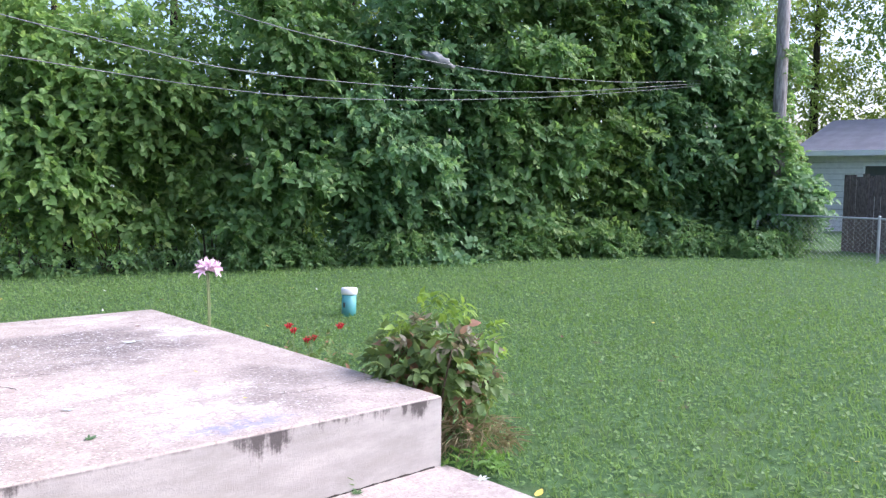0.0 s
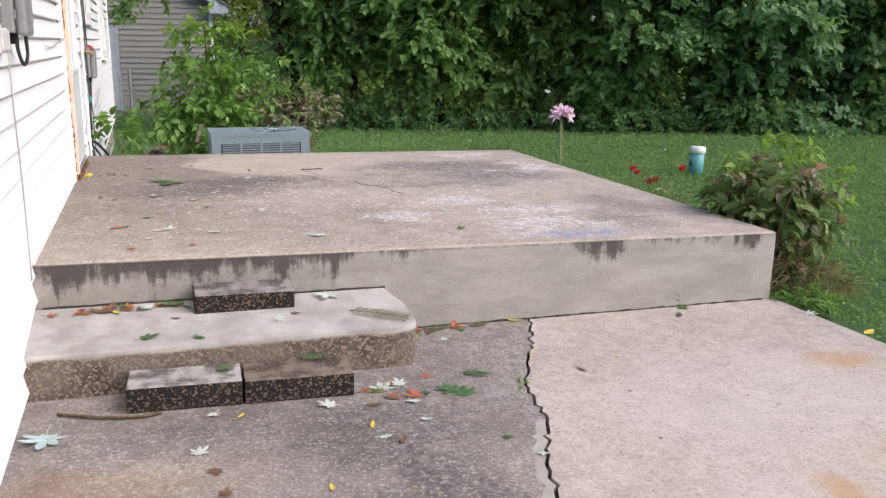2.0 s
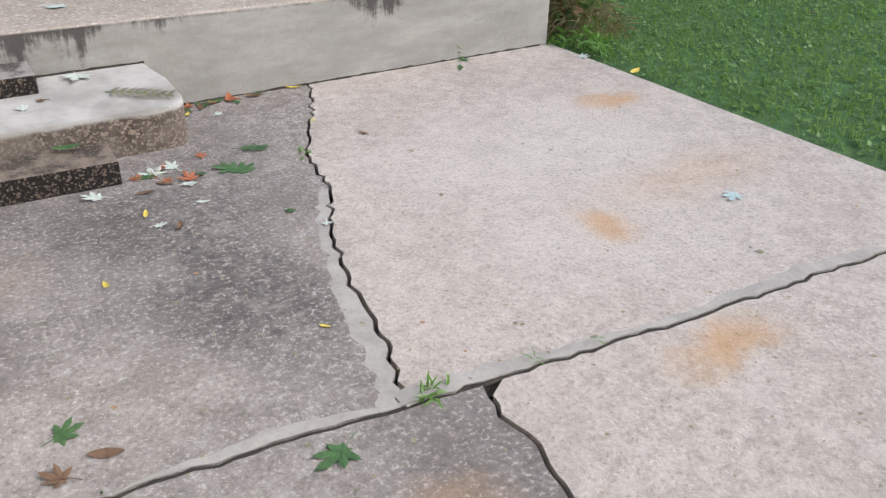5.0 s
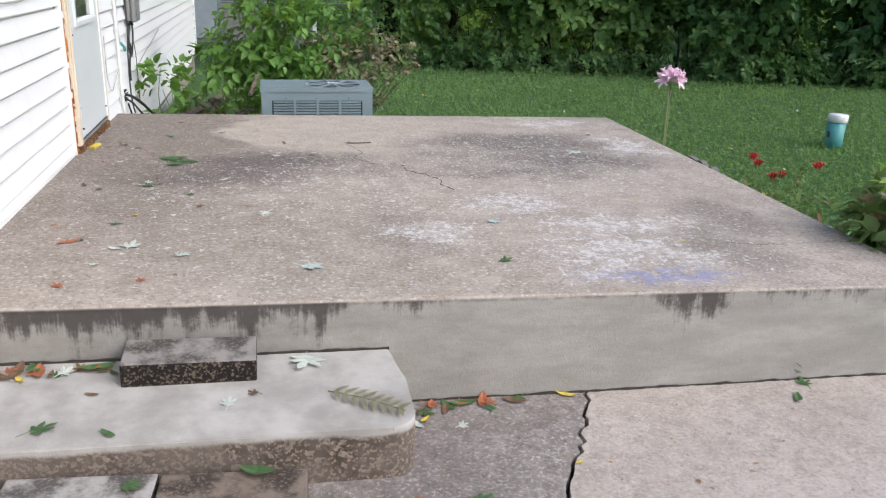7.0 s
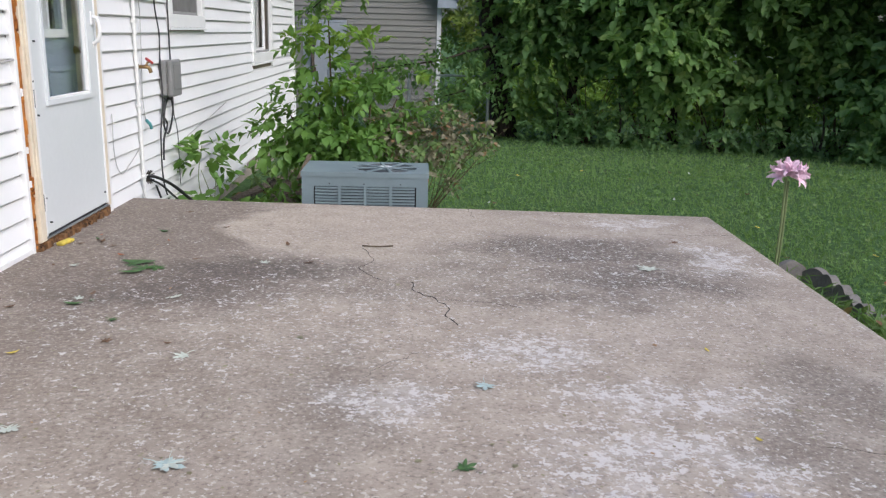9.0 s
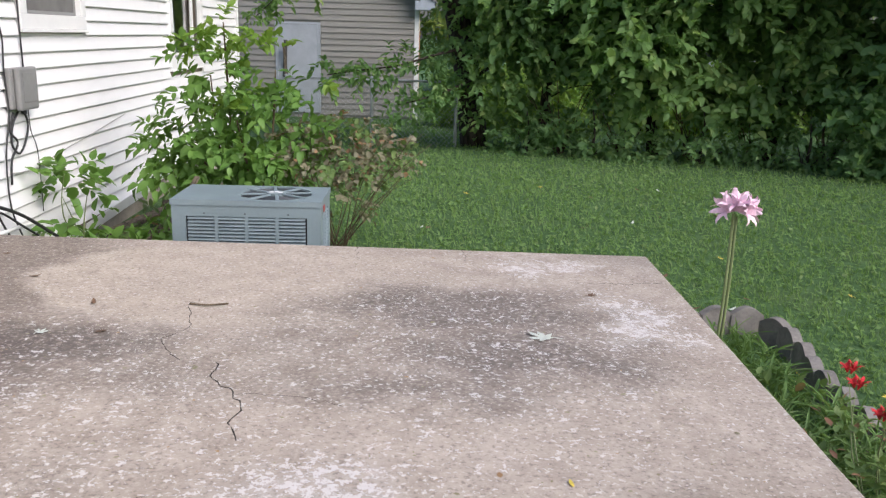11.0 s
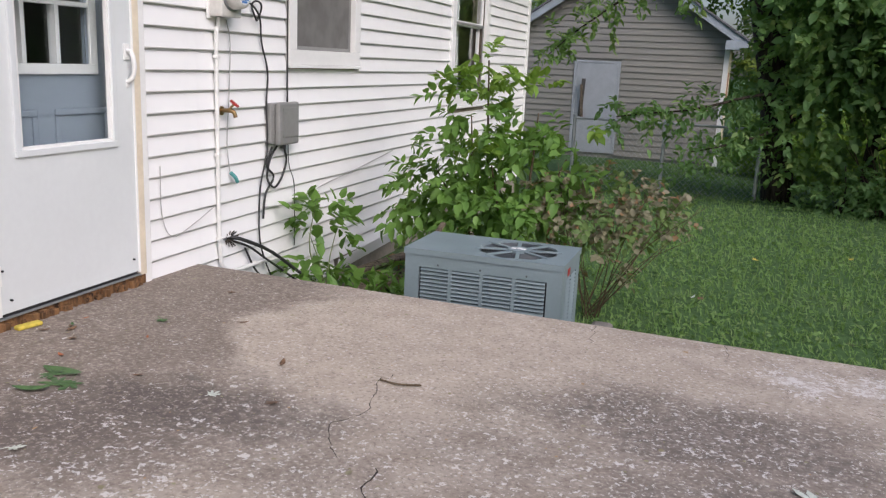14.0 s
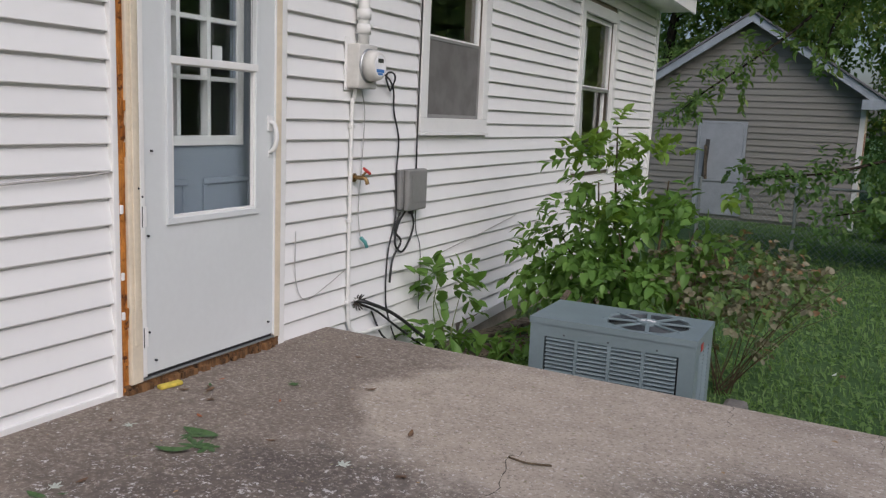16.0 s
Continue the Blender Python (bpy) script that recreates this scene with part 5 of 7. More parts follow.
        part("guard_rib", box(0.05, r + 0.012, -0.011, 0.011, z1 - 0.002, z1 + 0.008, 0.002, Matrix.Translation((cx, cy, 0)) @ Matrix.Rotation(an, 4, 'Z')), M["acpaint"], a)
    hub = part("fan_hub", tube([(cx, cy, z1 - 0.02), (cx, cy, z1 + 0.012)], 0.062, 16), M["acpaint"], a)
    for k, (u, v) in enumerate(((-0.028, 0.0), (0.004, 0.012), (0.03, -0.004))):
        part("sticker", box(cx + u - 0.013, cx + u + 0.013, cy + v - 0.016, cy + v + 0.016, z1 + 0.0125, z1 + 0.0135), M["paper"], hub, "torn white sticker")
    # near-black disc stands in for shade beneath the fan guard
    part("fan_pit", tube([(cx, cy, z1 - 0.048), (cx, cy, z1 - 0.044)], r - 0.005, 24), M["acdark"], a)
    part("badge", box(x1 + 0.001, x1 + 0.004, y0 + 0.13, y0 + 0.19, z1 - 0.085, z1 - 0.045, 0.001), M["redpaint"], a, "small red maker's badge")
    for xx in (x0 + .2, x0 + .45, x1 - .2):
        part("screw", tube([(xx, y0 - 0.001, z1 - 0.08), (xx, y0 - 0.004, z1 - 0.08)], 0.006, 6), M["acgrille"], a)
    return a


tagged(part("equipment_pad", box(0.98, 2.06, 4.25, 4.96, -0.2, -0.107, 0.012), M["edging"]), "concrete pad under the cooling unit", "pad")
cooling_unit()

# rubble and boards between the unit and the wall
rng = random.Random(11)
for k, (a, b, w, h, dz) in enumerate((((0.10, 5.05), (0.85, 6.6), 0.14, 0.03, 0.02), ((0.25, 5.0), (1.0, 6.3), 0.10, 0.04, 0.05), ((0.15, 5.6), (0.7, 7.4), 0.12, 0.03, 0.08), ((0.95, 4.95), (0.55, 5.9), 0.07, 0.03, 0.14), ((0.35, 5.3), (0.6, 6.9), 0.09, 0.05, 0.0))):
    p, q = Vector((*a, -0.11 + dz)), Vector((*b, -0.02 + dz + 0.06 * (k == 3)))
    d = q - p
    m = Matrix.Translation((p + q) / 2) @ d.to_track_quat('X', 'Z').to_matrix().to_4x4()
    tagged(part("plank", box(-d.length / 2, d.length / 2, -w / 2, w / 2, -h / 2, h / 2, 0.004, m), M["oldwood"]), "weathered grey board lying beside the house", "plank", "old boards beside the house")
tagged(part("plank", box(-0.13, 0.13, -0.018, 0.018, -0.008, 0.008, 0.002, pose(0.98, 5.02, 0.44, 0, -40, 70)), M["oldwood"]), "broken pale stick of wood leaning behind the unit", "stick")
tagged(part("loose_siding", box(0, 0.006, 0, 1.5, 0, 0.10, 0.002, pose(0.02, 5.55, -0.03, 4, 12, -2)), M["vinyl"]), "loose white strip of siding hanging at the wall foot", "siding")
tagged(part("cinder_block", box(2.03, 2.17, 4.95, 5.15, -0.16, 0.0, 0.03), M["edging"]), "rough grey stone beside the cooling unit", "stone")


# ---- the garage ----
def garage():
    gx0, gx1, gy, base, ap = -2.95, 2.45, 21.5, ground_z(0, 21.5) - 0.05, (-0.15, 4.28)
    g = thing("garage", (-0.2, 24.0, base), "grey-sided gabled garage with a pale side door", "garage")

    def rake(x):
        return ap[1] - 0.655 * abs(x - ap[0])
    bm = bmesh.new()
    out = [(gx0, base), (gx1, base), (gx1, rake(gx1) - 0.1), (ap[0], ap[1] - 0.1), (gx0, rake(gx0) - 0.1)]
    f = [bm.verts.new((x, gy + 0.03, z)) for x, z in out]
    b = [bm.verts.new((x, gy + 6.0, z)) for x, z in out]
    bm.faces.new(f), bm.faces.new(b[::-1])
    for i in range(5):
        bm.faces.new((f[i], f[(i + 1) % 5], b[(i + 1) % 5], b[i]))
    part("wall", bm, M["garage_vinyl_shaded"], g)
    z, p = base + 0.12, 0.15
    front = None
    while z < ap[1] - 0.25:
        h = min(p, ap[1] - 0.2 - z)
        top = z + h
        xl = max(gx0, ap[0] - (ap[1] - 0.12 - top) / 0.655)
        xr = min(gx1, ap[0] + (ap[1] - 0.12 - top) / 0.655)
        spans = [(xl, xr)]
        if -0.55 < z + p / 2 < 1.74:
            spans = [(xl, -1.24), (-0.06, xr)]
        for a, c in spans:
            if c - a < 0.05:
                continue
            sb = bmesh.new()
            prof = [(gy + 0.03, z), (gy - 0.006, z), (gy - 0.008, z + 0.012), (gy + 0.015, z + h), (gy + 0.03, z + h)]
            va = [sb.verts.new((a, y, zz)) for y, zz in prof]
            vb = [sb.verts.new((c, y, zz)) for y, zz in prof]
            for i in range(4):
                sb.faces.new((va[i], va[i + 1], vb[i + 1], vb[i]))
            part("siding_course", sb, M["garage_vinyl_shaded"], g)
        z += p
    for s in (-1, 1):
        xe = ap[0] + s * 2.98
        bm = bmesh.new()
        for y0, y1, t0, t1 in ((gy - 0.32, gy - 0.27, -0.20, 0.0),):
            v = [bm.verts.new(q) for q in ((ap[0], y0, ap[1] + t0), (xe, y0, rake(xe) + t0), (xe, y0, rake(xe) + t1), (ap[0], y0, ap[1] + t1))]
            w = [bm.verts.new((q.co.x, y1, q.co.z)) for q in v]
            bm.faces.new(v), bm.faces.new(w[::-1])
            for i in range(4):
                bm.faces.new((v[i], v[(i + 1) % 4], w[(i + 1) % 4], w[i]))
        part("bargeboard", bm, M["fascia_blue"], g, "blue-grey painted bargeboard")
        bm = bmesh.new()
        xe2 = ap[0] + s * 3.05
        v = [bm.verts.new(q) for q in ((ap[0], gy - 0.36, ap[1] + .01), (xe2, gy - 0.36, rake(xe2) + .01), (xe2, gy + 6.2, rake(xe2) + .01), (ap[0], gy + 6.2, ap[1] + .01))]
        w = [bm.verts.new(q.co + Vector((0, 0, 0.05))) for q in v]
        bm.faces.new(v), bm.faces.new(w[::-1])
        for i in range(4):
            bm.faces.new((v[i], v[(i + 1) % 4], w[(i + 1) % 4], w[i]))
        part("roof", bm, M["shingle"], g, "grey shingle roof")
    part("eave_return", box(2.35, 2.86, gy - 0.33, gy - 0.02, 2.12, 2.34, 0.01), M["fascia_blue"], g)
    part("gutter", box(2.74, 2.86, gy - 0.02, gy + 6.0, 2.22, 2.34, 0.01), M["trim"], g, "white gutter")
    part("corner_post", box(gx1 - 0.10, gx1 + 0.012, gy - 0.014, gy + 0.1, base, 2.2), M["trim"], g)
    # side wall's pale tan has the sunlit look put into its colour
    part("side_cladding", box(gx1, gx1 + 0.02, gy + 0.11, gy + 6.0, base + 0.2, 2.2), M["jamb"], g, "beige side wall coloured in a sunlit tan")
    part("side_window", box(gx1 + 0.02, gx1 + 0.04, gy + 0.7, gy + 1.4, 0.7, 1.6), M["far_red"], g)
    d = part("door", box(-1.16, -0.14, gy - 0.012, gy + 0.02, -0.55, 1.69, 0.005), M["gdoor"], g, "pale blue-grey door with a torn panel")
    bars_y = ((-1.23, -1.165, -0.55, 1.75), (-0.135, -0.07, -0.55, 1.75), (-1.165, -0.135, 1.695, 1.75))
    for a, c, e, q in bars_y:
        part("door_casing", box(a, c, gy - 0.02, gy + 0.025, e, q), M["gdoor"], g)
    part("torn_strip", box(0, 0.10, 0, 0.006, 0, 0.95, 0.001, pose(-1.05, gy - 0.035, 0.35, 4, 3, 0)), M["dark"], d, "dark tear in the door")
    part("torn_strip", box(0, 0.07, 0, 0.006, 0, 0.85, 0.001, pose(-0.98, gy - 0.055, 0.30, 5, -4, 8)), M["oldwood"], d, "loose strip of door skin")
    return g


garage()


# ---- fences ----
def chain_fence(pts, h, step, mesh, label):
    f = thing("chain_link_fence", (*pts[0], ground_z(*pts[0])), label, "fence")
    for a, b in zip(pts, pts[1:]):
        a, b = Vector((*a, ground_z(*a))), Vector((*b, ground_z(*b)))
        d = (b - a)
        n = max(1, round(d.length / step))
        for k in range(n + 1):
            p = a + d * (k / n)
            q = part("post", tube([p - Vector((0, 0, 0.1)), p + Vector((0, 0, h + 0.03))], 0.03, 8), M["steel"], f)
            part("cap", tube([p + Vector((0, 0, h + 0.03)), p + Vector((0, 0, h + 0.05)), p + Vector((0, 0, h + 0.065))], [0.034, 0.032, 0.012], 8), M["steel"], q)
        part("top_rail", tube([a + Vector((0, 0, h)), b + Vector((0, 0, h))], 0.02, 8), M["steel"], f)
        bm = bmesh.new()
        L = d.length
        m = int((L + h) / mesh)
        for k in range(m):
            s = k * mesh
            for sg in (0, 1):
                u0, z0, u1, z1 = max(0, s - h), min(h, s) if s < h else h, min(L, s), max(0, s - L)
                if sg:
                    z0, z1 = h - z0, h - z1
                p0, p1 = a + d * (u0 / L) + Vector((0, 0, z0)), a + d * (u1 / L) + Vector((0, 0, z1))
                add_tube(bm, [p0, p1], 0.0022, 3, False)
        part("wire_mesh", bm, M["steel"], f)
    return f


chain_fence([(0.25, 13.9), (3.17, 13.9)], 1.12, 1.5, 0.09, "rusted chain-link fence in front of the garage")
chain_fence([(19.0, 5.6), (19.0, -2.2), (20.2, -9.0)], 0.92, 2.5, 0.10, "galvanised chain-link fence along the lawn")


def board_fence():
    f = thing("board_fence", (21.5, 0, ground_z(21.5, 0)), "dark weathered vertical board fence", "fence")
    r = random.Random(3)
    y = 4.7
    while y > -10:
        w = 0.14
        part("board", box(21.5 + r.uniform(-.01, .01), 21.525, y - w, y - 0.008, -0.15, 1.70 + r.uniform(-0.04, 0.05), 0.003), M["fencewood"], f)
        y -= w
    for z in (0.2, 1.3):
        part("rail", box(21.54, 21.60, -10, 4.1, z, z + 0.09), M["fencewood"], f)
    return f


board_fence()


# ---- houses in the distance ----
def far_house(name, x, y0, y1, wall_z, ridge_z, depth, label, wallm, roofm):
    h = thing(name, (x, (y0 + y1) / 2, -0.2), label, "house")
    part("wall", box(x, x + depth, y0, y1, -0.3, wall_z), M[wallm], h)
    bm = bmesh.new()
    c = x + depth / 2
    for a, b in (((x - 0.5, wall_z - 0.05), (c, ridge_z)), ((c, ridge_z), (x + depth + 0.5, wall_z - 0.05))):
        v = [bm.verts.new((q[0], yy, q[1])) for q, yy in ((a, y0 - .4), (a, y1 + .4), (b, y1 + .4), (b, y0 - .4))]
        w = [bm.verts.new(p.co + Vector((0, 0, 0.08))) for p in v]
        bm.faces.new(v), bm.faces.new(w[::-1])
        for i in range(4):
            bm.faces.new((v[i], v[(i + 1) % 4], w[(i + 1) % 4], w[i]))
    part("roof", bm, M[roofm], h)
    part("fascia", box(x - 0.53, x - 0.5, y0 - .4, y1 + .4, wall_z - 0.14, wall_z + 0.04), M["trim"], h)
    # thin grey strips draw the shade line under each white siding lap
    z = 0.0
    while z < wall_z - 0.2:
        part("siding_course", box(x - 0.02, x + 0.01, y0, y1, z, z + 0.012), M["greybox"], h)
        z += 0.2
    n = max(2, int((y1 - y0) / 4))
    for k in range(n):
        yy = y1 - 2.35 - k * 4.0
        w = part("window", box(x - 0.03, x + 0.02, yy - 0.5, yy + 0.5, 1.0, 2.15), M["trim"], h)
        part("pane", box(x - 0.036, x - 0.031, yy - 0.42, yy + 0.42, 1.08, 2.07), M["lcd"], w)
    return h


far_house("neighbour_house", 30.0, -6.0, 9.2, 2.55, 3.75, 6.0, "white one-storey house with a grey shingle roof", "far_wall", "far_roof")


def van():
    c = Vector((12.6, 26.0, ground_z(12.6, 26)))
    v = thing("parked_van", c, "white parked van half hidden by trees", "van")
    bm = bmesh.new()
    prof = [(-2.2, 0.35), (2.2, 0.35), (2.2, 0.95), (1.5, 1.05), (1.0, 1.75), (-2.1, 1.8), (-2.2, 1.6)]
    a = [bm.verts.new((c.x + x, c.y - 0.9, c.z + z)) for x, z in prof]
    b = [bm.verts.new((c.x + x, c.y + 0.9, c.z + z)) for x, z in prof]
    bm.faces.new(a), bm.faces.new(b[::-1])
    for i in range(len(prof)):
        j = (i + 1) % len(prof)
        bm.faces.new((a[i], a[j], b[j], b[i]))
    part("body", bm, M["far_wall"], v)
    for x in (-1.4, 1.4):
        t = part("wheel", tube([(c.x + x, c.y - 0.92, c.z + 0.33), (c.x + x, c.y - 0.7, c.z + 0.33)], 0.33, 16), M["cable"], v)
        part("rim", tube([(c.x + x, c.y - 0.93, c.z + 0.33), (c.x + x, c.y - 0.915, c.z + 0.33)], 0.18, 12), M["steel"], t)
    for x0, x1 in ((-1.9, -0.7), (-0.6, 0.85)):
        part("side_window", box(c.x + x0, c.x + x1, c.y - 0.912, c.y - 0.902, c.z + 1.1, c.z + 1.6), M["lcd"], v)
    return v


van()
rh = thing("brick_house", (14.5, 33.0, -0.8), "low reddish house far behind the trees", "house")
part("wall", box(9.5, 19, 33.0, 39.0, -1.0, 2.0), M["far_wall"], rh)
part("roof", prism([(9, 32.4), (19.5, 32.4), (19.5, 39.5), (9, 39.5)], lambda x, y: 2.9 - abs(y - 36) * 0.22, 1.95), M["far_red"], rh)
for xx in (11.0, 13.6, 16.4):
    wn_ = part("window", box(xx, xx + 1.1, 32.96, 33.0, 0.4, 1.5), M["trim"], rh)
    part("pane", box(xx + .08, xx + 1.02, 32.94, 32.955, 0.48, 1.42), M["lcd"], wn_)

# ---- pole and wires ----
pole = thing("utility_pole", (19.6, 6.4, ground_z(19.6, 6.4)), "pale weathered wooden utility pole among the trees", "utility pole")
part("shaft", tube([(19.6, 5.45, -0.3), (19.62, 5.5, 3.0), (19.65, 5.5, 9.5)], [0.17, 0.15, 0.12], 12), M["bark_pale"], pole, "", True)
part("crossarm", box(19.55, 19.70, 4.6, 6.4, 8.6, 8.75, 0.01), M["bark_pale"], pole)


def wire(pts, r, label):
    return tagged(part("overhead_wire", tube(smooth_line(pts, 8), r, 5), M["overhead"], None, "", True), label, "wire", "overhead wires")


HUB = Vector((18.0, 6.6, 3.72))
wire([(-1.5, 5.3, 4.25), (2.243, 6.0, 3.348), (4.36, 6.03, 3.0), (6.75, 6.05, 2.82), (12.0, 6.35, 3.05), HUB], 0.006, "overhead service wire from the house to the trees")
wire([(0.42, 3.95, 2.95), (1.6, 4.7, 2.70), (3.4, 5.6, 2.66), (6.9, 5.75, 2.55), (12.0, 6.2, 2.95), HUB - Vector((0, 0, 0.05))], 0.005, "thin overhead wire from the eave to the trees")
wire([(3.0, 5.0, 4.6), (5.289, 6.0, 3.634), (9.35, 5.98, 3.25), (14.0, 6.3, 3.40), HUB + Vector((0, 0, 0.06))], 0.006, "overhead wire crossing the yard")

# ---- sewer cleanout ----
pz = ground_z(6.72, 4.75)
cl = thing("cleanout_pipe", (6.72, 4.75, pz), "teal plastic cleanout pipe with a white cap", "pipe")
tilt = Vector((0.03, 0.01, 1)).normalized()
c0 = Vector((6.72, 4.75, pz - 0.05))
part("pipe", tube([c0, c0 + tilt * 0.32], 0.088, 24), M["teal"], cl, "", True)
part("cap", tube([c0 + tilt * 0.315, c0 + tilt * 0.325, c0 + tilt * 0.385, c0 + tilt * 0.395], [0.09, 0.098, 0.098, 0.088], 24), M["pvc"], cl, "white cap", True)
part("mark", box(6.62, 6.63, 4.70, 4.73, pz + 0.12, pz + 0.18, 0.002), M["cable"], cl)


# ---- scalloped edging ----
def edging():
    line = smooth_line([(3.93, 3.93, 0), (4.2, 3.9, 0), (4.45, 3.93, 0), (4.60, 3.80, 0), (4.60, 3.4, 0), (4.53, 2.9, 0), (4.50, 2.3, 0), (4.50, 1.7, 0), (4.50, 1.1, 0)], 12)
    e = thing("garden_edging", (4.5, 2.9, ground_z(4.5, 2.9)), "grey scalloped concrete border round a flower bed", "garden edging")
    dist, nxt = 0.0, 0.0
    r = random.Random(2)
    last = line[0]
    for p, q in zip(line, line[1:]):
        dist += (q - p).length
        if dist >= nxt:
            d = q - last if (q - last).length > 0.01 else q - p
            ang = math.atan2(d.y, d.x)
            bm = bmesh.new()
            w = 0.19
            prof = [(-w / 2, -0.1)] + [(-w / 2 + w * i / 12, 0.125 + 0.045 * abs(math.sin(math.pi * (i / 12) * 1.0))) for i in range(13)] + [(w / 2, -0.1)]
            a = [bm.verts.new((x, -0.028, z)) for x, z in prof]
            b = [bm.verts.new((x, 0.028, z)) for x, z in prof]
            bm.faces.new(a), bm.faces.new(b[::-1])
            for i in range(len(prof)):
                j = (i + 1) % len(prof)
                bm.faces.new((a[i], a[j], b[j], b[i]))
            m = Matrix.Translation((q.x, q.y, ground_z(q.x, q.y))) @ Matrix.Rotation(ang + r.uniform(-.06, .06), 4, 'Z') @ Matrix.Rotation(r.uniform(-0.1, 0.1), 4, 'X')
            bmesh.ops.transform(bm, matrix=m, verts=bm.verts[:])
            part("edging_block", bm, M["edging"], e)
            nxt += 0.197
            last = q
    return e


edging()


# ---- plants ----
def stems(parent, base, tips, r0, mat, seed):
    r = random.Random(seed)
    for tip in tips:
        b = Vector(base) + Vector((r.uniform(-.06, .06), r.uniform(-.06, .06), 0))
        t_ = Vector(tip)
        mid = (b + t_) / 2 + Vector((r.uniform(-.08, .08), r.uniform(-.08, .08), 0.06))
        part("stem", tube(smooth_line([b, mid, t_], 4), list(np.linspace(r0, r0 * 0.3, 9)), 6), M[mat], parent, "", True)


def leaf_part(parent, name, lobes, n, per, leaf, wide, spray, mat, seed, droop=0.2, up=0.2, spread=0.75):
    rng = np.random.default_rng(seed)
    w = np.array([l[3] * l[4] * l[5] for l in lobes]) ** (2 / 3)
    L = np.array(lobes)[rng.choice(len(lobes), n, p=w / w.sum())]
    u = unit(n, rng)
    C = L[:, :3] + u * L[:, 3:6] * (rng.uniform(0.15, 1.0, n) ** 0.5)[:, None]
    O = u * np.array([1, 1, 0.6]) + np.array([0, 0, up]) + rng.normal(size=(n, 3)) * 0.25
    P, D, N, LL, W = sprays(rng, C, O, per, rng.uniform(.7, 1.3, n) * spray, leaf, wide, spread)
    return tagged(part(name, leaf_mesh(name, P, D, N, LL, W, M[mat], 0.18, droop, True), M[mat], parent), "", "", "", "stuff")


def tree(name, label, base, trunk, lobes, n, per, leaf, wide, mat, barkm="bark", seed=1, category="tree", limbs=6, spray=0.5, full=False):
    """A tapered trunk, limbs into every lobe of the crown, and leafy twigs that fill the lobes unevenly."""
    rng = np.random.default_rng(seed)
    r = random.Random(seed)
    t = thing(name, base, label, category)
    if trunk:
        pts, rad = trunk
        part("trunk", tube(smooth_line(pts, 4), list(np.interp(np.linspace(0, len(rad) - 1, (len(pts) - 1) * 4 + 1), range(len(rad)), rad)), 10), M[barkm], t, "", True)
        sp = smooth_line(pts, 4)
        for k, lb in enumerate(lobes):
            c = Vector(lb[:3])
            s = min(sp, key=lambda p: abs(p.z - (c.z - lb[5] * 0.8)) + 0.2 * (p - c).length)
            for q in range(max(1, limbs // len(lobes)) if limbs >= len(lobes) else k % 2):
                e = c + Vector((r.uniform(-1, 1) * lb[3], r.uniform(-1, 1) * lb[4], r.uniform(-.5, 1) * lb[5])) * 0.6
                mid = (s + e) / 2 + Vector((r.uniform(-.15, .15), r.uniform(-.15, .15), 0.1)) * (e - s).length
                r0 = max(0.012, rad[-1] * 0.5)
                part("limb", tube(smooth_line([s, mid, e], 4), list(np.linspace(r0, r0 * 0.25, 9)), 6), M[barkm], t, "", True)
    vol = np.array([max(1e-6, l[3] * l[4] * l[5]) ** (2 / 3) for l in lobes])
    pick = rng.choice(len(lobes), n, p=vol / vol.sum())
    L = np.array([l[:6] for l in lobes])[pick]
    u = unit(n, rng)
    rad_ = rng.uniform(0.25, 1.0, n) ** 0.5
    # clumps: pull the twigs towards random branch ends, so that gaps open between them
    C = L[:, :3] + u * L[:, 3:6] * rad_[:, None]
    k = max(6, n // 14)
    hubs = C[rng.choice(n, k, replace=False)]
    own = rng.integers(0, k, n)
    far_ = np.linalg.norm(hubs[own] - C, axis=1)
    near = far_ < np.maximum(0.8, L[:, 3] * 1.2)
    C = np.where(near[:, None], C * 0.6 + hubs[own] * 0.4, C)
    O = u * np.array([1, 1, 0.5]) + np.array([0, -0.6, 0.1]) + rng.normal(size=(n, 3)) * 0.3
    gz = ground_z(base[0], base[1])
    C[:, 2] = np.maximum(C[:, 2], gz + 0.08)
    P, D, N, LL, W = sprays(rng, C, O, per, rng.uniform(0.6, 1.3, n) * spray, leaf, wide, 0.8, 0.95)
    P[:, 2] = np.maximum(P[:, 2], gz + 0.02)
    part("crown", leaf_mesh("crown", P, D, N, LL, W, M[mat], full=full), M[mat], t)
    return t


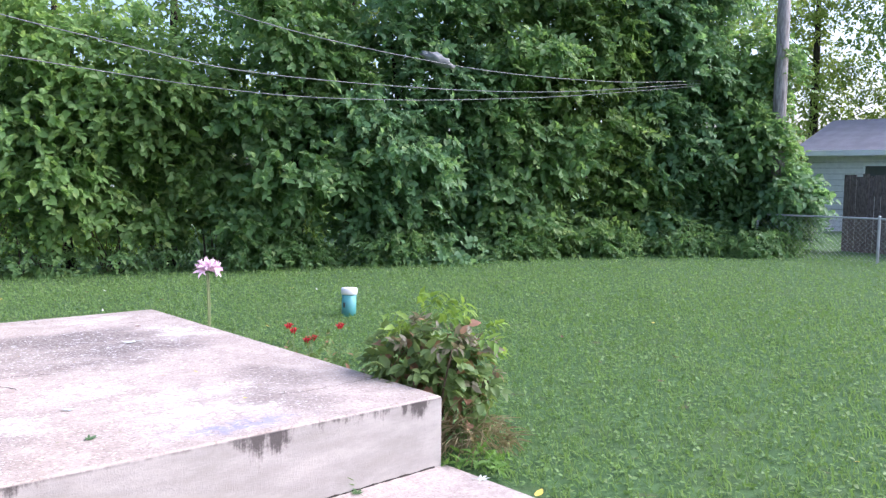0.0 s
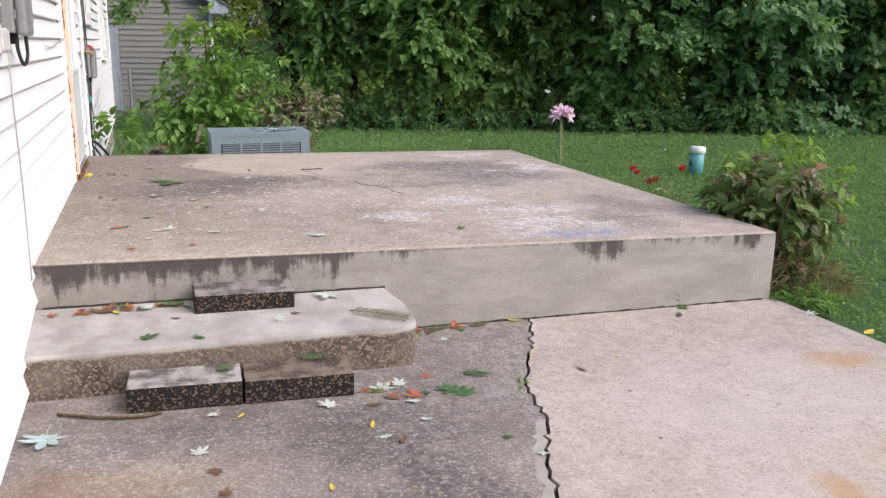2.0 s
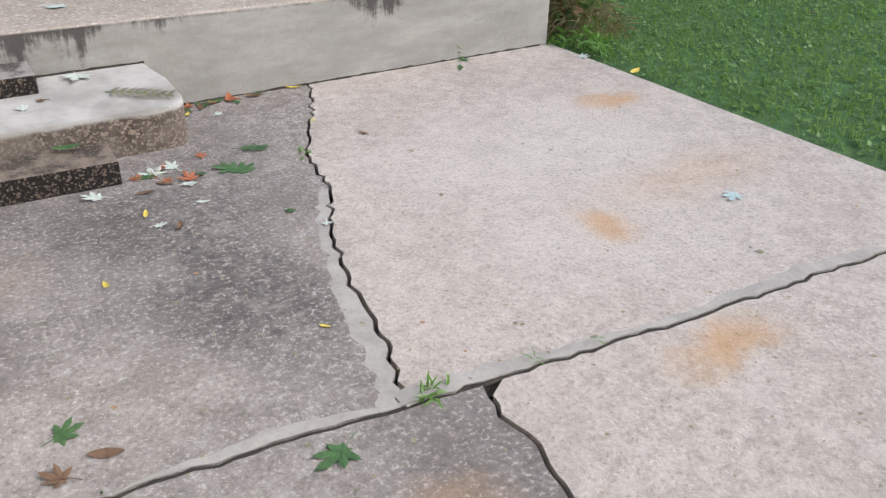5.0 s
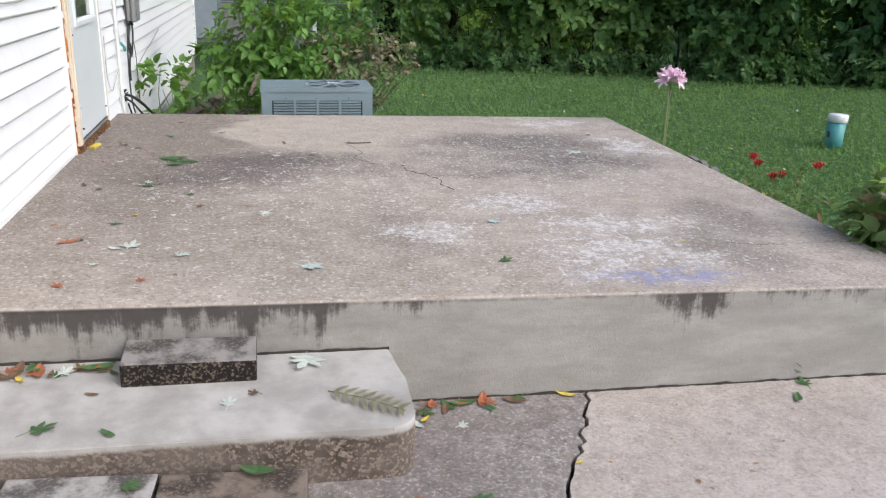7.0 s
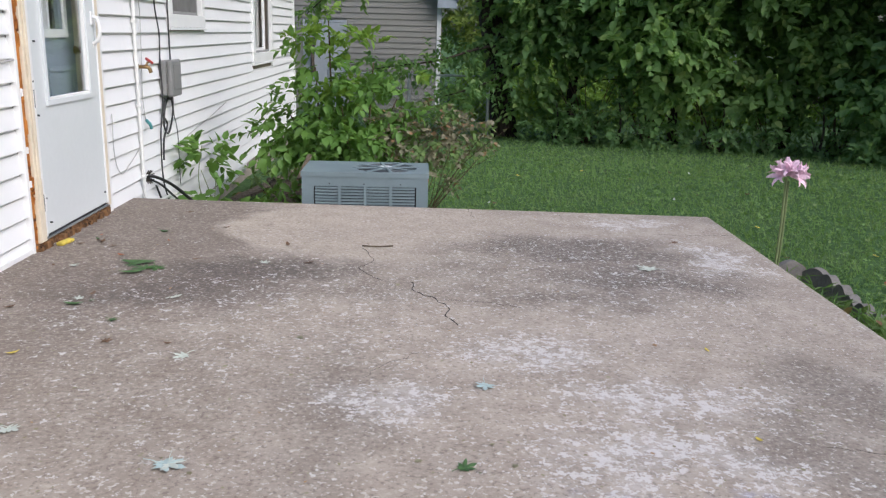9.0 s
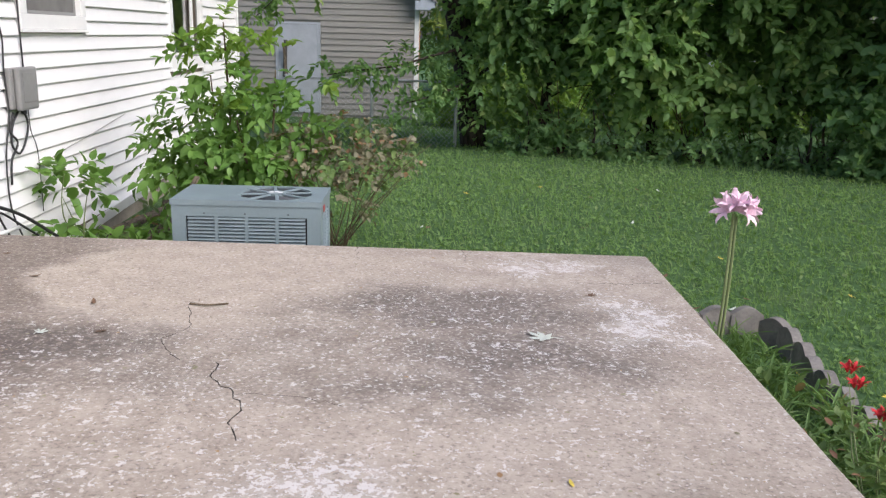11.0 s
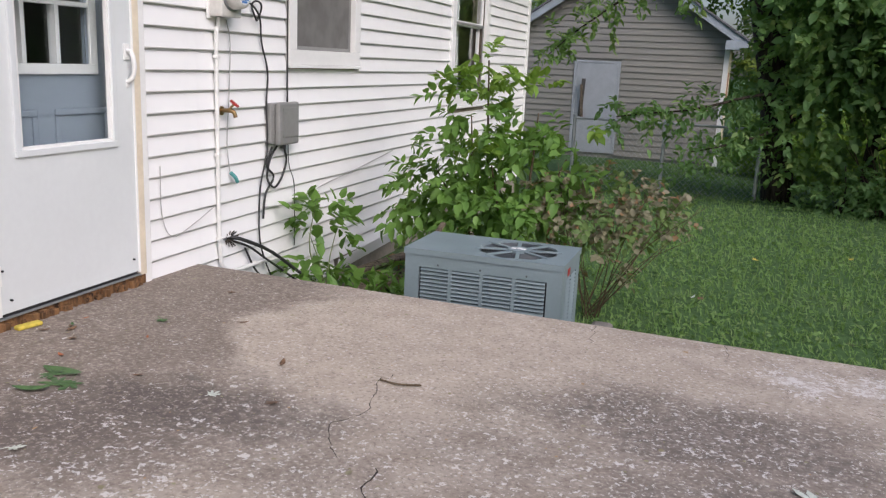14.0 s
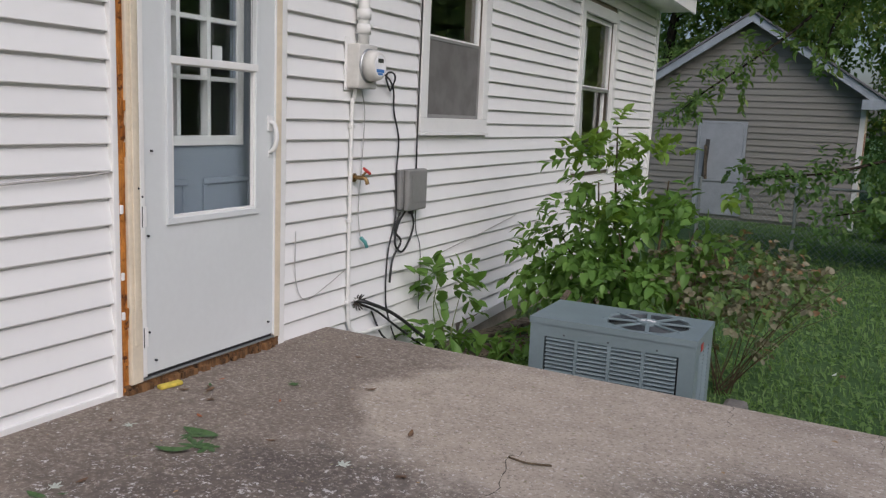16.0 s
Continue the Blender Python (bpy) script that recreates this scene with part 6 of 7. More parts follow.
def hedge_tree(x, y, top, seed, mat, low, rx=1.7, n=2300, leaf=0.150, label=""):
    """Boughs in layers: each a flat, drooping fan of leaves with a dark gap under it."""
    r = random.Random(seed)
    gz = ground_z(x, y)
    lobes = []
    z = gz + low
    k = 0
    while z < top:
        an = -1.55 + 1.25 * math.sin(k * 2.4 + seed) + r.uniform(-.3, .3)
        out = r.uniform(0.35, 1.25) * (1.05 - 0.45 * z / top)
        w = rx * r.uniform(0.38, 0.70)
        cx, cy = x + out * math.cos(an), y + out * math.sin(an) * 0.9
        h = r.uniform(0.30, 0.55)
        lobes.append((cx, cy, z, w, w * 0.8, h))
        lobes.append((cx + 0.55 * w * math.cos(an), cy + 0.5 * w * math.sin(an), z - 0.55 * h, w * 0.55, w * 0.5, h * 0.9))
        if k % 3 == 1:
            lobes.append((x + r.uniform(-.4, .4), y + 0.8, z, rx * 0.75, rx * 0.4, 0.45))
        z += r.uniform(0.30, 0.62)
        k += 1
    pts = [(x + r.uniform(-.2, .2), y + 0.3, gz - 0.1), (x + r.uniform(-.3, .3), y + 0.3, gz + top * 0.35), (x + r.uniform(-.5, .5), y + 0.2, top * 0.9)]
    return tree("tree", label or "dense dark green broadleaf tree at the lawn's edge", (x, y, gz), (pts, [0.11, 0.08, 0.03]), lobes, n, 9, leaf, 0.78, mat, "bark", seed, "tree", len(lobes) // 2, 0.5, True)


# the overgrown row behind the lawn
ROW = [(4.9, 13.8, 3.6, 1.35), (6.5, 13.2, 4.5, 1.45), (8.3, 12.7, 4.1, 1.15), (10.3, 11.2, 5.4, 1.0), (12.4, 10.2, 5.6, 0.3), (14.5, 9.5, 7.2, 0.3), (16.6, 8.8, 6.0, 0.3), (18.5, 7.9, 7.0, 0.4), (19.8, 6.6, 4.8, 0.5), (20.2, 6.0, 2.0, 0.4)]
for i, (x, y, top, low) in enumerate(ROW):
    hedge_tree(x, y, top, 40 + i, ("leaf_hedge", "leaf_light", "leaf_tree", "leaf_hedge", "leaf_blue", "leaf_hedge", "leaf_tree", "leaf_blue", "leaf_hedge", "leaf_blue")[i], low, 2.1 if i < 8 else 1.2, int((300 if i < 3 else 330) * (top - low)) + 300)
# undergrowth at the foot of the row
for i, (x, y, h, w) in enumerate(((4.3, 13.0, 0.7, 0.5), (5.3, 12.6, 0.8, 0.7), (6.9, 12.1, 0.9, 0.7), (8.3, 11.5, 0.8, 0.7), (9.3, 10.4, 0.6, 0.9), (11.4, 9.3, 0.6, 1.0), (13.6, 8.4, 0.7, 1.0), (15.8, 7.6, 0.7, 1.0), (17.5, 6.5, 0.7, 0.9), (18.6, 5.4, 0.6, 0.8))):
    gz = ground_z(x, y)
    tree("shrub", "low dark undergrowth at the foot of the trees", (x, y, gz), ([(x, y, gz - .05), (x + .05, y, gz + h * .5), (x, y, gz + h)], [0.03, 0.02, 0.008]),
         [(x, y, gz + h * 0.45, w, 0.55, h * 0.6), (x + .6, y - .1, gz + h * .35, w * .7, .5, h * .45)], 330 if x > 9 else 95, 8, 0.11, 0.6, "leaf_hedge", "bark", 70 + i, "shrub", 4, 0.35)
# a thin thicket of twigs and small leaves that closes the gap under the boughs
for i, (x, y, h) in enumerate(((4.9, 13.2, 1.2), (5.9, 12.9, 1.1), (6.9, 12.6, 1.2), (7.8, 12.3, 1.1), (8.8, 11.9, 1.2), (9.8, 11.4, 1.1))):
    gz = ground_z(x, y)
    th = thing("shrub", (x, y, gz), "thin twiggy thicket under the trees", "shrub")
    rt = random.Random(500 + i)
    stems(th, (x, y, gz - 0.05), [(x + rt.uniform(-.7, .7), y + rt.uniform(-.3, .3), gz + h * rt.uniform(0.6, 1.25)) for k in range(11)], 0.012, "twig", 510 + i)
    leaf_part(th, "foliage", [(x - .3, y, gz + h * 0.5, 0.5, 0.35, h * 0.55), (x + .3, y, gz + h * 0.45, 0.5, 0.35, h * 0.5)], 26, 7, 0.095, 0.75, 0.22, ("leaf_hedge", "leaf_tree")[i % 2], 520 + i)
# the leaning maple by the fence, with low boughs before the garage
tree("maple_tree", "tall leaning dark-trunked tree beside the garage", (3.5, 14.2, ground_z(3.5, 14.2)),
     ([(3.55, 14.2, -0.5), (3.3, 14.1, 1.2), (2.85, 14.0, 3.2), (2.6, 13.8, 5.5), (2.3, 13.6, 8.0)], [0.26, 0.22, 0.19, 0.15, 0.08]),
     [(3.9, 13.9, 0.9, 0.8, 0.8, 1.0), (4.0, 13.7, 2.3, 1.1, 1.0, 0.9), (3.4, 13.4, 3.9, 1.3, 1.2, 0.9), (2.3, 13.2, 4.6, 1.4, 1.2, 0.8), (1.3, 13.0, 4.3, 1.1, 1.0, 0.6), (2.5, 13.5, 6.2, 2.2, 1.8, 1.3), (0.6, 13.6, 5.6, 1.4, 1.4, 0.8), (4.2, 13.6, 5.5, 1.6, 1.4, 1.2), (2.8, 13.8, 7.8, 2.0, 1.8, 1.2)],
     2300, 9, 0.130, 0.75, "leaf_tree", "bark", 7, "tree", 9, 0.5, True)


def bough(pts, n, leaf, seed, mat, label):
    """A hanging bough with leaves along it."""
    rng = np.random.default_rng(seed)
    ln = smooth_line(pts, 8)
    b = thing("bough", pts[0], label, "branch")
    part("wood", tube(ln, list(np.linspace(0.03, 0.006, len(ln))), 6), M["bark"], b, "", True)
    A = np.array([tuple(p) for p in ln])
    i = rng.integers(len(A) // 8, len(A), n)
    C = A[i] + rng.normal(size=(n, 3)) * np.array([0.16, 0.16, 0.13])
    O = rng.normal(size=(n, 3)) + np.array([0, 0, -0.3])
    part("leaves", leaf_mesh("leaves", *sprays(rng, C, O, 7, rng.uniform(.15, .4, n), leaf, 0.6), M[mat], full=True), M[mat], b)


bough([(2.6, 13.8, 4.6), (1.8, 13.0, 3.3), (1.1, 12.6, 2.6), (0.45, 12.5, 2.1), (0.02, 12.5, 1.72)], 75, 0.12, 1, "leaf_tree", "leafy maple bough hanging before the garage")
bough([(2.4, 13.6, 5.0), (2.2, 13.0, 3.6), (2.0, 12.8, 3.0), (1.95, 12.7, 2.5)], 45, 0.12, 2, "leaf_tree", "leafy maple bough hanging before the garage")
bough([(3.7, 13.9, 1.4), (2.9, 13.1, 1.25), (2.2, 12.7, 1.05), (1.5, 12.5, 0.95), (1.1, 12.5, 0.88)], 80, 0.12, 3, "leaf_hedge", "low leafy bough reaching over the fence")
bough([(3.7, 13.8, 1.0), (3.2, 13.0, 0.75), (2.6, 12.6, 0.55), (2.2, 12.5, 0.45)], 60, 0.12, 4, "leaf_hedge", "low leafy bough reaching over the fence")

# taller trees behind, thinning towards the sky
BACK = [(-3.6, 29, 11, 3.2), (-1.5, 31, 12, 3.2), (4, 28, 11, 3.0), (1.0, 34, 12, 3.0), (9, 26, 11, 2.6), (7.0, 31, 12, 3.2), (14, 24, 12, 3.0), (17.5, 19, 11, 2.5), (22, 18, 12, 3.0), (25, 11.5, 11, 2.6), (27, 15, 12, 3.0), (37, 12, 13, 3.6), (37, 6, 13, 3.6), (44, 9, 14, 4.0), (40, -2, 9, 3.2), (38, -9, 9, 3.0), (20, 27, 13, 3.5), (12, 31, 13, 3.5)]
for i, (x, y, top, w) in enumerate(BACK):
    r = random.Random(200 + i)
    gz = ground_z(x, y)
    lobes = []
    z = gz + r.uniform(2.2, 3.4) if x < 30 else gz + 1.5
    while z < top:
        for k in range(2):
            lobes.append((x + r.uniform(-1, 1) * w * 0.6, y + r.uniform(-1, 1) * w * 0.6, z + r.uniform(-.4, .4), w * r.uniform(.45, .75), w * r.uniform(.45, .75), r.uniform(0.7, 1.2)))
        z += 1.6 if x < 30 else 1.1
    pts = [(x, y, gz - 0.2), (x + r.uniform(-.4, .4), y, gz + top * 0.4), (x + r.uniform(-.8, .8), y, top * 0.92)]
    tree("tree", "tall light green tree behind the lawn", (x, y, gz), (pts, [0.24, 0.18, 0.05]), lobes, (1900 if i < 4 else 950) if x < 30 else 1900, 8, 0.22, 0.55, "leaf_tree" if i % 3 == 0 else "leaf_far", "bark", 300 + i, "tree", len(lobes), 0.8)
# scrub beyond the row, seen under the boughs; sunlight put into its bright leaves
for i, (x, y, h, w) in enumerate(((12.4, 14.8, 1.6, 1.5), (15.2, 13.6, 1.6, 1.5), (5.9, 22, 2.2, 2.0), (9.5, 21.5, 2.2, 2.0), (3.9, 19.5, 1.4, 1.2), (7.6, 20.6, 2.0, 1.6), (11.6, 20.4, 2.2, 1.8), (13.8, 19.6, 2.2, 1.8), (5.0, 18.4, 1.2, 1.2), (8.6, 18.6, 1.3, 1.4))):
    gz = ground_z(x, y)
    tree("shrub", "bright yellow-green scrub beyond the trees", (x, y, gz), ([(x, y, gz - .05), (x, y, gz + h * .5), (x, y, gz + h)], [0.03, 0.02, 0.01]), [(x, y, gz + h * .5, w, .9, h * .6)], 330, 8, 0.16, 0.5, "leaf_young_sunlit", "twig", 90 + i, "shrub", 3, 0.4)

web = thing("web_nest", (13.2, 9.6, 4.0), "grey caterpillar web nest in the branches", "web nest")
bm = bmesh.new()
bmesh.ops.create_icosphere(bm, subdivisions=3, radius=1.0)
for v in bm.verts:
    k = 1 + 0.5 * noise.noise(v.co * 2.3)
    v.co = Vector((v.co.x * 0.32 * k, v.co.y * 0.16 * k, v.co.z * 0.10 * k))
bmesh.ops.transform(bm, matrix=pose(11.7, 8.55, 3.78, 0, 22, -30), verts=bm.verts[:])
part("silk", bm, M["web"], web, "", True)


# ---- near plants ----
sap = thing("sapling", (1.25, 5.6, -0.13), "bright green leafy sapling growing behind the cooling unit", "sapling")
stems(sap, (1.25, 5.62, -0.15), [(1.12, 5.6, 1.58), (1.0, 5.65, 1.2), (1.5, 5.55, 1.25), (0.75, 5.6, 0.85), (1.7, 5.6, 0.95), (1.25, 5.35, 0.9)], 0.016, "twig", 3)
leaf_part(sap, "foliage", [(1.15, 5.52, 0.72, 0.46, 0.34, 0.30), (0.82, 5.50, 0.68, 0.22, 0.26, 0.20), (1.50, 5.52, 0.82, 0.26, 0.28, 0.26), (1.20, 5.40, 0.58, 0.40, 0.22, 0.16)], 170, 9, 0.092, 0.62, 0.25, "leaf_sapling", 4, 0.3, -0.05)
leaf_part(sap, "foliage", [(1.10, 5.55, 1.16, 0.26, 0.24, 0.20), (0.92, 5.55, 1.32, 0.14, 0.16, 0.10), (1.42, 5.55, 1.14, 0.18, 0.18, 0.10), (1.70, 5.52, 1.06, 0.16, 0.16, 0.12)], 44, 8, 0.088, 0.62, 0.20, "leaf_sapling", 5, 0.25, 0.1)
leaf_part(sap, "new_growth", [(1.10, 5.58, 1.50, 0.12, 0.12, 0.14), (1.30, 5.58, 1.40, 0.14, 0.12, 0.10), (1.52, 5.55, 1.42, 0.06, 0.06, 0.05), (0.90, 5.58, 1.42, 0.10, 0.10, 0.06), (1.80, 5.52, 1.16, 0.08, 0.08, 0.05), (1.25, 5.42, 1.02, 0.18, 0.10, 0.06)], 44, 7, 0.080, 0.62, 0.15, "leaf_young_sunlit", 6, 0.2, 0.35)

dry = thing("dry_shrub", (2.0, 5.7, -0.14), "half-dead straggling shrub with small dry leaves", "shrub")
r_ = random.Random(8)
stems(dry, (1.95, 5.65, -0.15), [(1.60 + r_.uniform(-.05, 1.05), 5.6 + r_.uniform(-.35, .4), r_.uniform(0.40, 0.95)) for i in range(18)], 0.0045, "twig", 9)
leaf_part(dry, "foliage", [(1.95, 5.65, 0.64, 0.38, 0.30, 0.24), (2.28, 5.62, 0.62, 0.26, 0.28, 0.17), (1.70, 5.50, 0.66, 0.22, 0.25, 0.18)], 170, 6, 0.046, 0.95, 0.11, "leaf_dry", 10, 0.1, 0.3)
leaf_part(dry, "foliage", [(1.95, 5.6, 0.66, 0.50, 0.3, 0.26)], 60, 6, 0.055, 0.8, 0.12, "leaf_bush", 12, 0.2, 0.1)

leaf_part(dry, "foliage", [(1.90, 5.50, 0.30, 0.30, 0.22, 0.18)], 34, 6, 0.05, 0.85, 0.12, "leaf_dry", 11, 0.1, 0.2)

sm = thing("seedling", (0.26, 4.85, -0.13), "young green compound-leaved seedling against the siding", "seedling")
stems(sm, (0.26, 4.85, -0.15), [(0.22, 4.83, 0.62), (0.24, 4.70, 0.45), (0.28, 5.02, 0.42)], 0.007, "stem", 2)
leaf_part(sm, "foliage", [(0.22, 4.85, 0.50, 0.13, 0.24, 0.14)], 13, 7, 0.100, 0.72, 0.19, "leaf_sapling", 21, 0.1, 0.15, 0.85)
leaf_part(sm, "foliage", [(0.24, 4.85, 0.22, 0.13, 0.22, 0.14)], 8, 7, 0.10, 0.65, 0.18, "leaf_sapling", 22, 0.2, 0.0, 0.85)
wd = thing("weeds", (0.6, 4.75, -0.13), "low green weeds in the gap beside the house", "weeds", "", "stuff")
leaf_part(wd, "foliage", [(0.45, 4.62, 0.0, 0.28, 0.35, 0.18), (0.75, 4.5, 0.02, 0.28, 0.3, 0.16), (0.85, 4.9, 0.08, 0.2, 0.35, 0.2), (0.5, 5.3, 0.0, 0.3, 0.4, 0.12)], 75, 7, 0.12, 0.42, 0.2, "leaf_sapling", 23, 0.25, 0.15)
leaf_part(wd, "foliage", [(0.6, 6.6, 0.0, 0.4, 1.2, 0.15), (1.0, 6.0, 0.05, 0.4, 0.5, 0.25)], 70, 7, 0.10, 0.45, 0.2, "leaf_bush", 24, 0.25, 0.15)

cb = thing("rhododendron_bush", (4.12, 0.36, -0.1), "green leafy bush with reddish leaves at the patio corner", "bush")
stems(cb, (4.12, 0.36, -0.12), [(4.12 + 0.35 * math.cos(a), 0.36 + 0.3 * math.sin(a), 0.45 + 0.12 * math.cos(a * 3)) for a in [i * 0.7 for i in range(9)]], 0.010, "twig", 14)
leaf_part(cb, "foliage", [(4.08, 0.36, 0.42, 0.24, 0.26, 0.24), (4.05, 0.55, 0.40, 0.20, 0.26, 0.22), (4.20, 0.30, 0.26, 0.16, 0.20, 0.20)], 210, 6, 0.080, 0.72, 0.11, "leaf_bush", 15, 0.25, 0.25)
leaf_part(cb, "new_growth", [(4.05, 0.40, 0.70, 0.16, 0.18, 0.06), (4.26, 0.32, 0.58, 0.14, 0.14, 0.06), (4.36, 0.28, 0.42, 0.07, 0.1, 0.06)], 20, 9, 0.075, 0.48, 0.17, "leaf_young_sunlit", 16, 0.3, 0.5, 0.9)
leaf_part(cb, "red_growth", [(4.0, 0.36, 0.58, 0.22, 0.22, 0.10), (4.25, 0.25, 0.42, 0.25, 0.16, 0.16)], 40, 5, 0.060, 0.62, 0.07, "leaf_dry", 17, 0.1, 0.6)
tg = thing("dry_grass", (4.2, 0.05, -0.08), "dry straw-coloured grass round the bush", "grass", "", "stuff")
leaf_part(tg, "blades", [(4.06, 0.10, 0.06, 0.18, 0.15, 0.10), (4.28, 0.16, 0.0, 0.16, 0.18, 0.08)], 60, 5, 0.17, 0.035, 0.05, "straw", 18, 0.5, 0.5, 0.8)
tb = thing("bed_weeds", (4.15, 2.2, -0.13), "green weeds and clover in the flower bed", "weeds", "", "stuff")
leaf_part(tb, "blades", [(4.2, 2.2, -0.02, 0.22, 1.5, 0.10)], 420, 5, 0.12, 0.10, 0.06, "grass", 25, 0.4, 0.6)
leaf_part(tb, "foliage", [(4.15, 1.25, 0.10, 0.2, 0.5, 0.2), (4.2, 2.1, 0.0, 0.22, 0.9, 0.12)], 110, 6, 0.06, 0.5, 0.12, "leaf_bush", 26, 0.2, 0.3)


def blossom(bm, c, d, size, petals=6):
    """One trumpet flower of pointed, backward-curling petals."""
    d = Vector(d).normalized()
    a = d.orthogonal().normalized()
    b = d.cross(a)
    for k in range(petals):
        an = k * math.tau / petals + 0.2
        o = a * math.cos(an) + b * math.sin(an)
        s = d.cross(o)
        w = size * 0.17
        rows = [(0.0, 0.05, 0.35), (0.45, 0.16, 0.9), (0.85, 0.42, 1.0), (1.0, 0.75, 0.5), (0.95, 0.95, 0.04)]
        vs = [[bm.verts.new(Vector(c) + d * size * u + o * size * v + s * w * q * sg) for sg in (-1, 1)] for u, v, q in rows]
        for r0, r1 in zip(vs, vs[1:]):
            bm.faces.new((r0[0], r0[1], r1[1], r1[0]))


lily = thing("resurrection_lily", (4.10, 3.30, -0.13), "tall bare-stemmed pink lily beside the patio", "flower")
for k, (b0, t0) in enumerate((((4.10, 3.28, -0.15), (4.165, 3.40, 0.70)), ((4.14, 3.33, -0.15), (4.19, 3.42, 0.68)))):
    part("stem", tube(smooth_line([b0, ((b0[0] + t0[0]) / 2 + 0.01, (b0[1] + t0[1]) / 2, 0.3), t0], 5), 0.0075, 6), M["stem"], lily, "", True)
for k, (dx, dy, dz) in enumerate(((-0.7, -0.3, 0.15), (-0.35, -0.5, 0.75), (0.2, -0.4, 0.9), (0.75, -0.2, 0.45), (0.9, 0.2, 0.1), (0.1, 0.6, 0.5), (-0.5, 0.4, 0.5), (0.5, -0.7, 0.1))):
    bm = bmesh.new()
    blossom(bm, (4.175 + dx * 0.02, 3.405 + dy * 0.02, 0.715), (dx, dy, dz), 0.088)
    part("blossom", bm, M["petal_pink"], lily)

rose = thing("rose_bush", (4.16, 1.6, -0.12), "thin rose bush with small red flowers beside the patio", "rose bush")
tips = [(4.15, 2.095, 0.38), (4.13, 2.0, 0.36), (4.15, 1.853, 0.31), (4.17, 1.80, 0.33), (4.15, 1.442, 0.47), (4.1, 1.65, 0.52), (4.2, 1.95, 0.50), (4.15, 1.3, 0.2)]
stems(rose, (4.17, 1.72, -0.14), tips, 0.004, "stem", 31)
leaf_part(rose, "foliage", [(4.17, 1.75, 0.18, 0.14, 0.4, 0.2)], 42, 6, 0.04, 0.55, 0.10, "leaf_bush", 32, 0.1, 0.3)
for k, tp in enumerate(tips[:5]):
    bm = bmesh.new()
    for q in range(4):
        blossom(bm, Vector(tp) + Vector((0.008 * math.cos(q * 1.7), 0.012 * math.sin(q * 1.7), 0.004 * q)), (0.3 * math.cos(q * 2), 0.3 * math.sin(q * 2), 1), 0.026 + 0.004 * q, 5)
    part("bloom", bm, M["petal_red"], rose)

# weeds in the joints
jw = thing("joint_weeds", (1.45, -2.3, 0.0), "small green weeds growing in the slab joints", "weeds", "", "stuff")
leaf_part(jw, "foliage", [(1.43, -2.30, 0.01, 0.05, 0.02, 0.01), (1.50, -2.30, 0.01, 0.05, 0.02, 0.01), (1.77, -2.335, 0.0, 0.02, 0.01, 0.01), (1.86, -0.80, 0.0, 0.02, 0.03, 0.01)], 15, 4, 0.040, 0.16, 0.02, "leaf_sapling", 41, 0.2, 0.9)
leaf_part(jw, "foliage", [(0.5, -2.2, 0.01, 0.25, 0.03, 0.01), (1.975, -2.355, 0.0, 0.03, 0.01, 0.005)], 12, 4, 0.024, 0.3, 0.015, "leaf_bush", 42, 0.2, 0.8)
cw = thing("corner_weeds", (3.85, 0.0, -0.05), "green weeds at the foot of the patio corner", "weeds", "", "stuff")
leaf_part(cw, "foliage", [(3.95, -0.1, -0.03, 0.12, 0.2, 0.04), (3.16, -0.02, 0.0, 0.03, 0.01, 0.01)], 30, 5, 0.06, 0.35, 0.06, "leaf_sapling", 43, 0.2, 0.7)


# ---- lawn ----
def lawn():
    rng = np.random.default_rng(77)
    n = 620000
    x, y = rng.uniform(-0.1, 20, n), rng.uniform(-6, 22, n)
    d = np.hypot(x - 3.2, y - 1.5)
    keep = rng.uniform(0, 1, n) < np.clip(1.15 / (1 + (d / 5.0) ** 2.2), 0.05, 1)
    keep &= ~((x < 3.875) & (y < 3.85)) & ~((x < 2.08) & (y > 4.2) & (y < 5.0) & (x > 0.95)) & ~((x < 0.6) & (y < 11.3)) & ~((x < 3.9) & (y < 0)) & (y < 13 + 8 * (x < 4))
    x, y = x[keep], y[keep]
    m = len(x)
    z = np.array([ground_z(a, b) for a, b in zip(x, y)]) - 0.004
    P = np.stack([x, y, z], 1)
    far_ = np.clip(np.hypot(x - 3.2, y - 1.5) / 8, 0, 1)
    tall = rng.uniform(0.022, 0.055, m) * (1 + 0.8 * far_)
    clover = rng.uniform(0, 1, m) < 0.35
    D = rng.normal(size=(m, 3)) * 0.45 + np.array([0, 0, 1.0])
    D[clover] = rng.normal(size=(clover.sum(), 3)) * np.array([1, 1, 0.2]) + np.array([0, 0, 0.25])
    P[clover, 2] += rng.uniform(0.012, 0.035, clover.sum())
    L = np.where(clover, rng.uniform(0.016, 0.032, m) * (1 + far_), tall)
    W = np.where(clover, L * 0.75, rng.uniform(0.004, 0.008, m) * (1 + 1.6 * far_))
    N = rng.normal(size=(m, 3)) * 0.4 + np.where(clover[:, None], np.array([[0, 0, 1.0]]), np.array([[0.7, -0.7, 0.2]]))
    return tagged(part("lawn_grass", leaf_mesh("lawn_grass", P, D, N, L, W, M["grass"], 0.1, 0.2), M["grass"]), "short green grass and clover of the lawn", "grass", "", "stuff")


lawn()


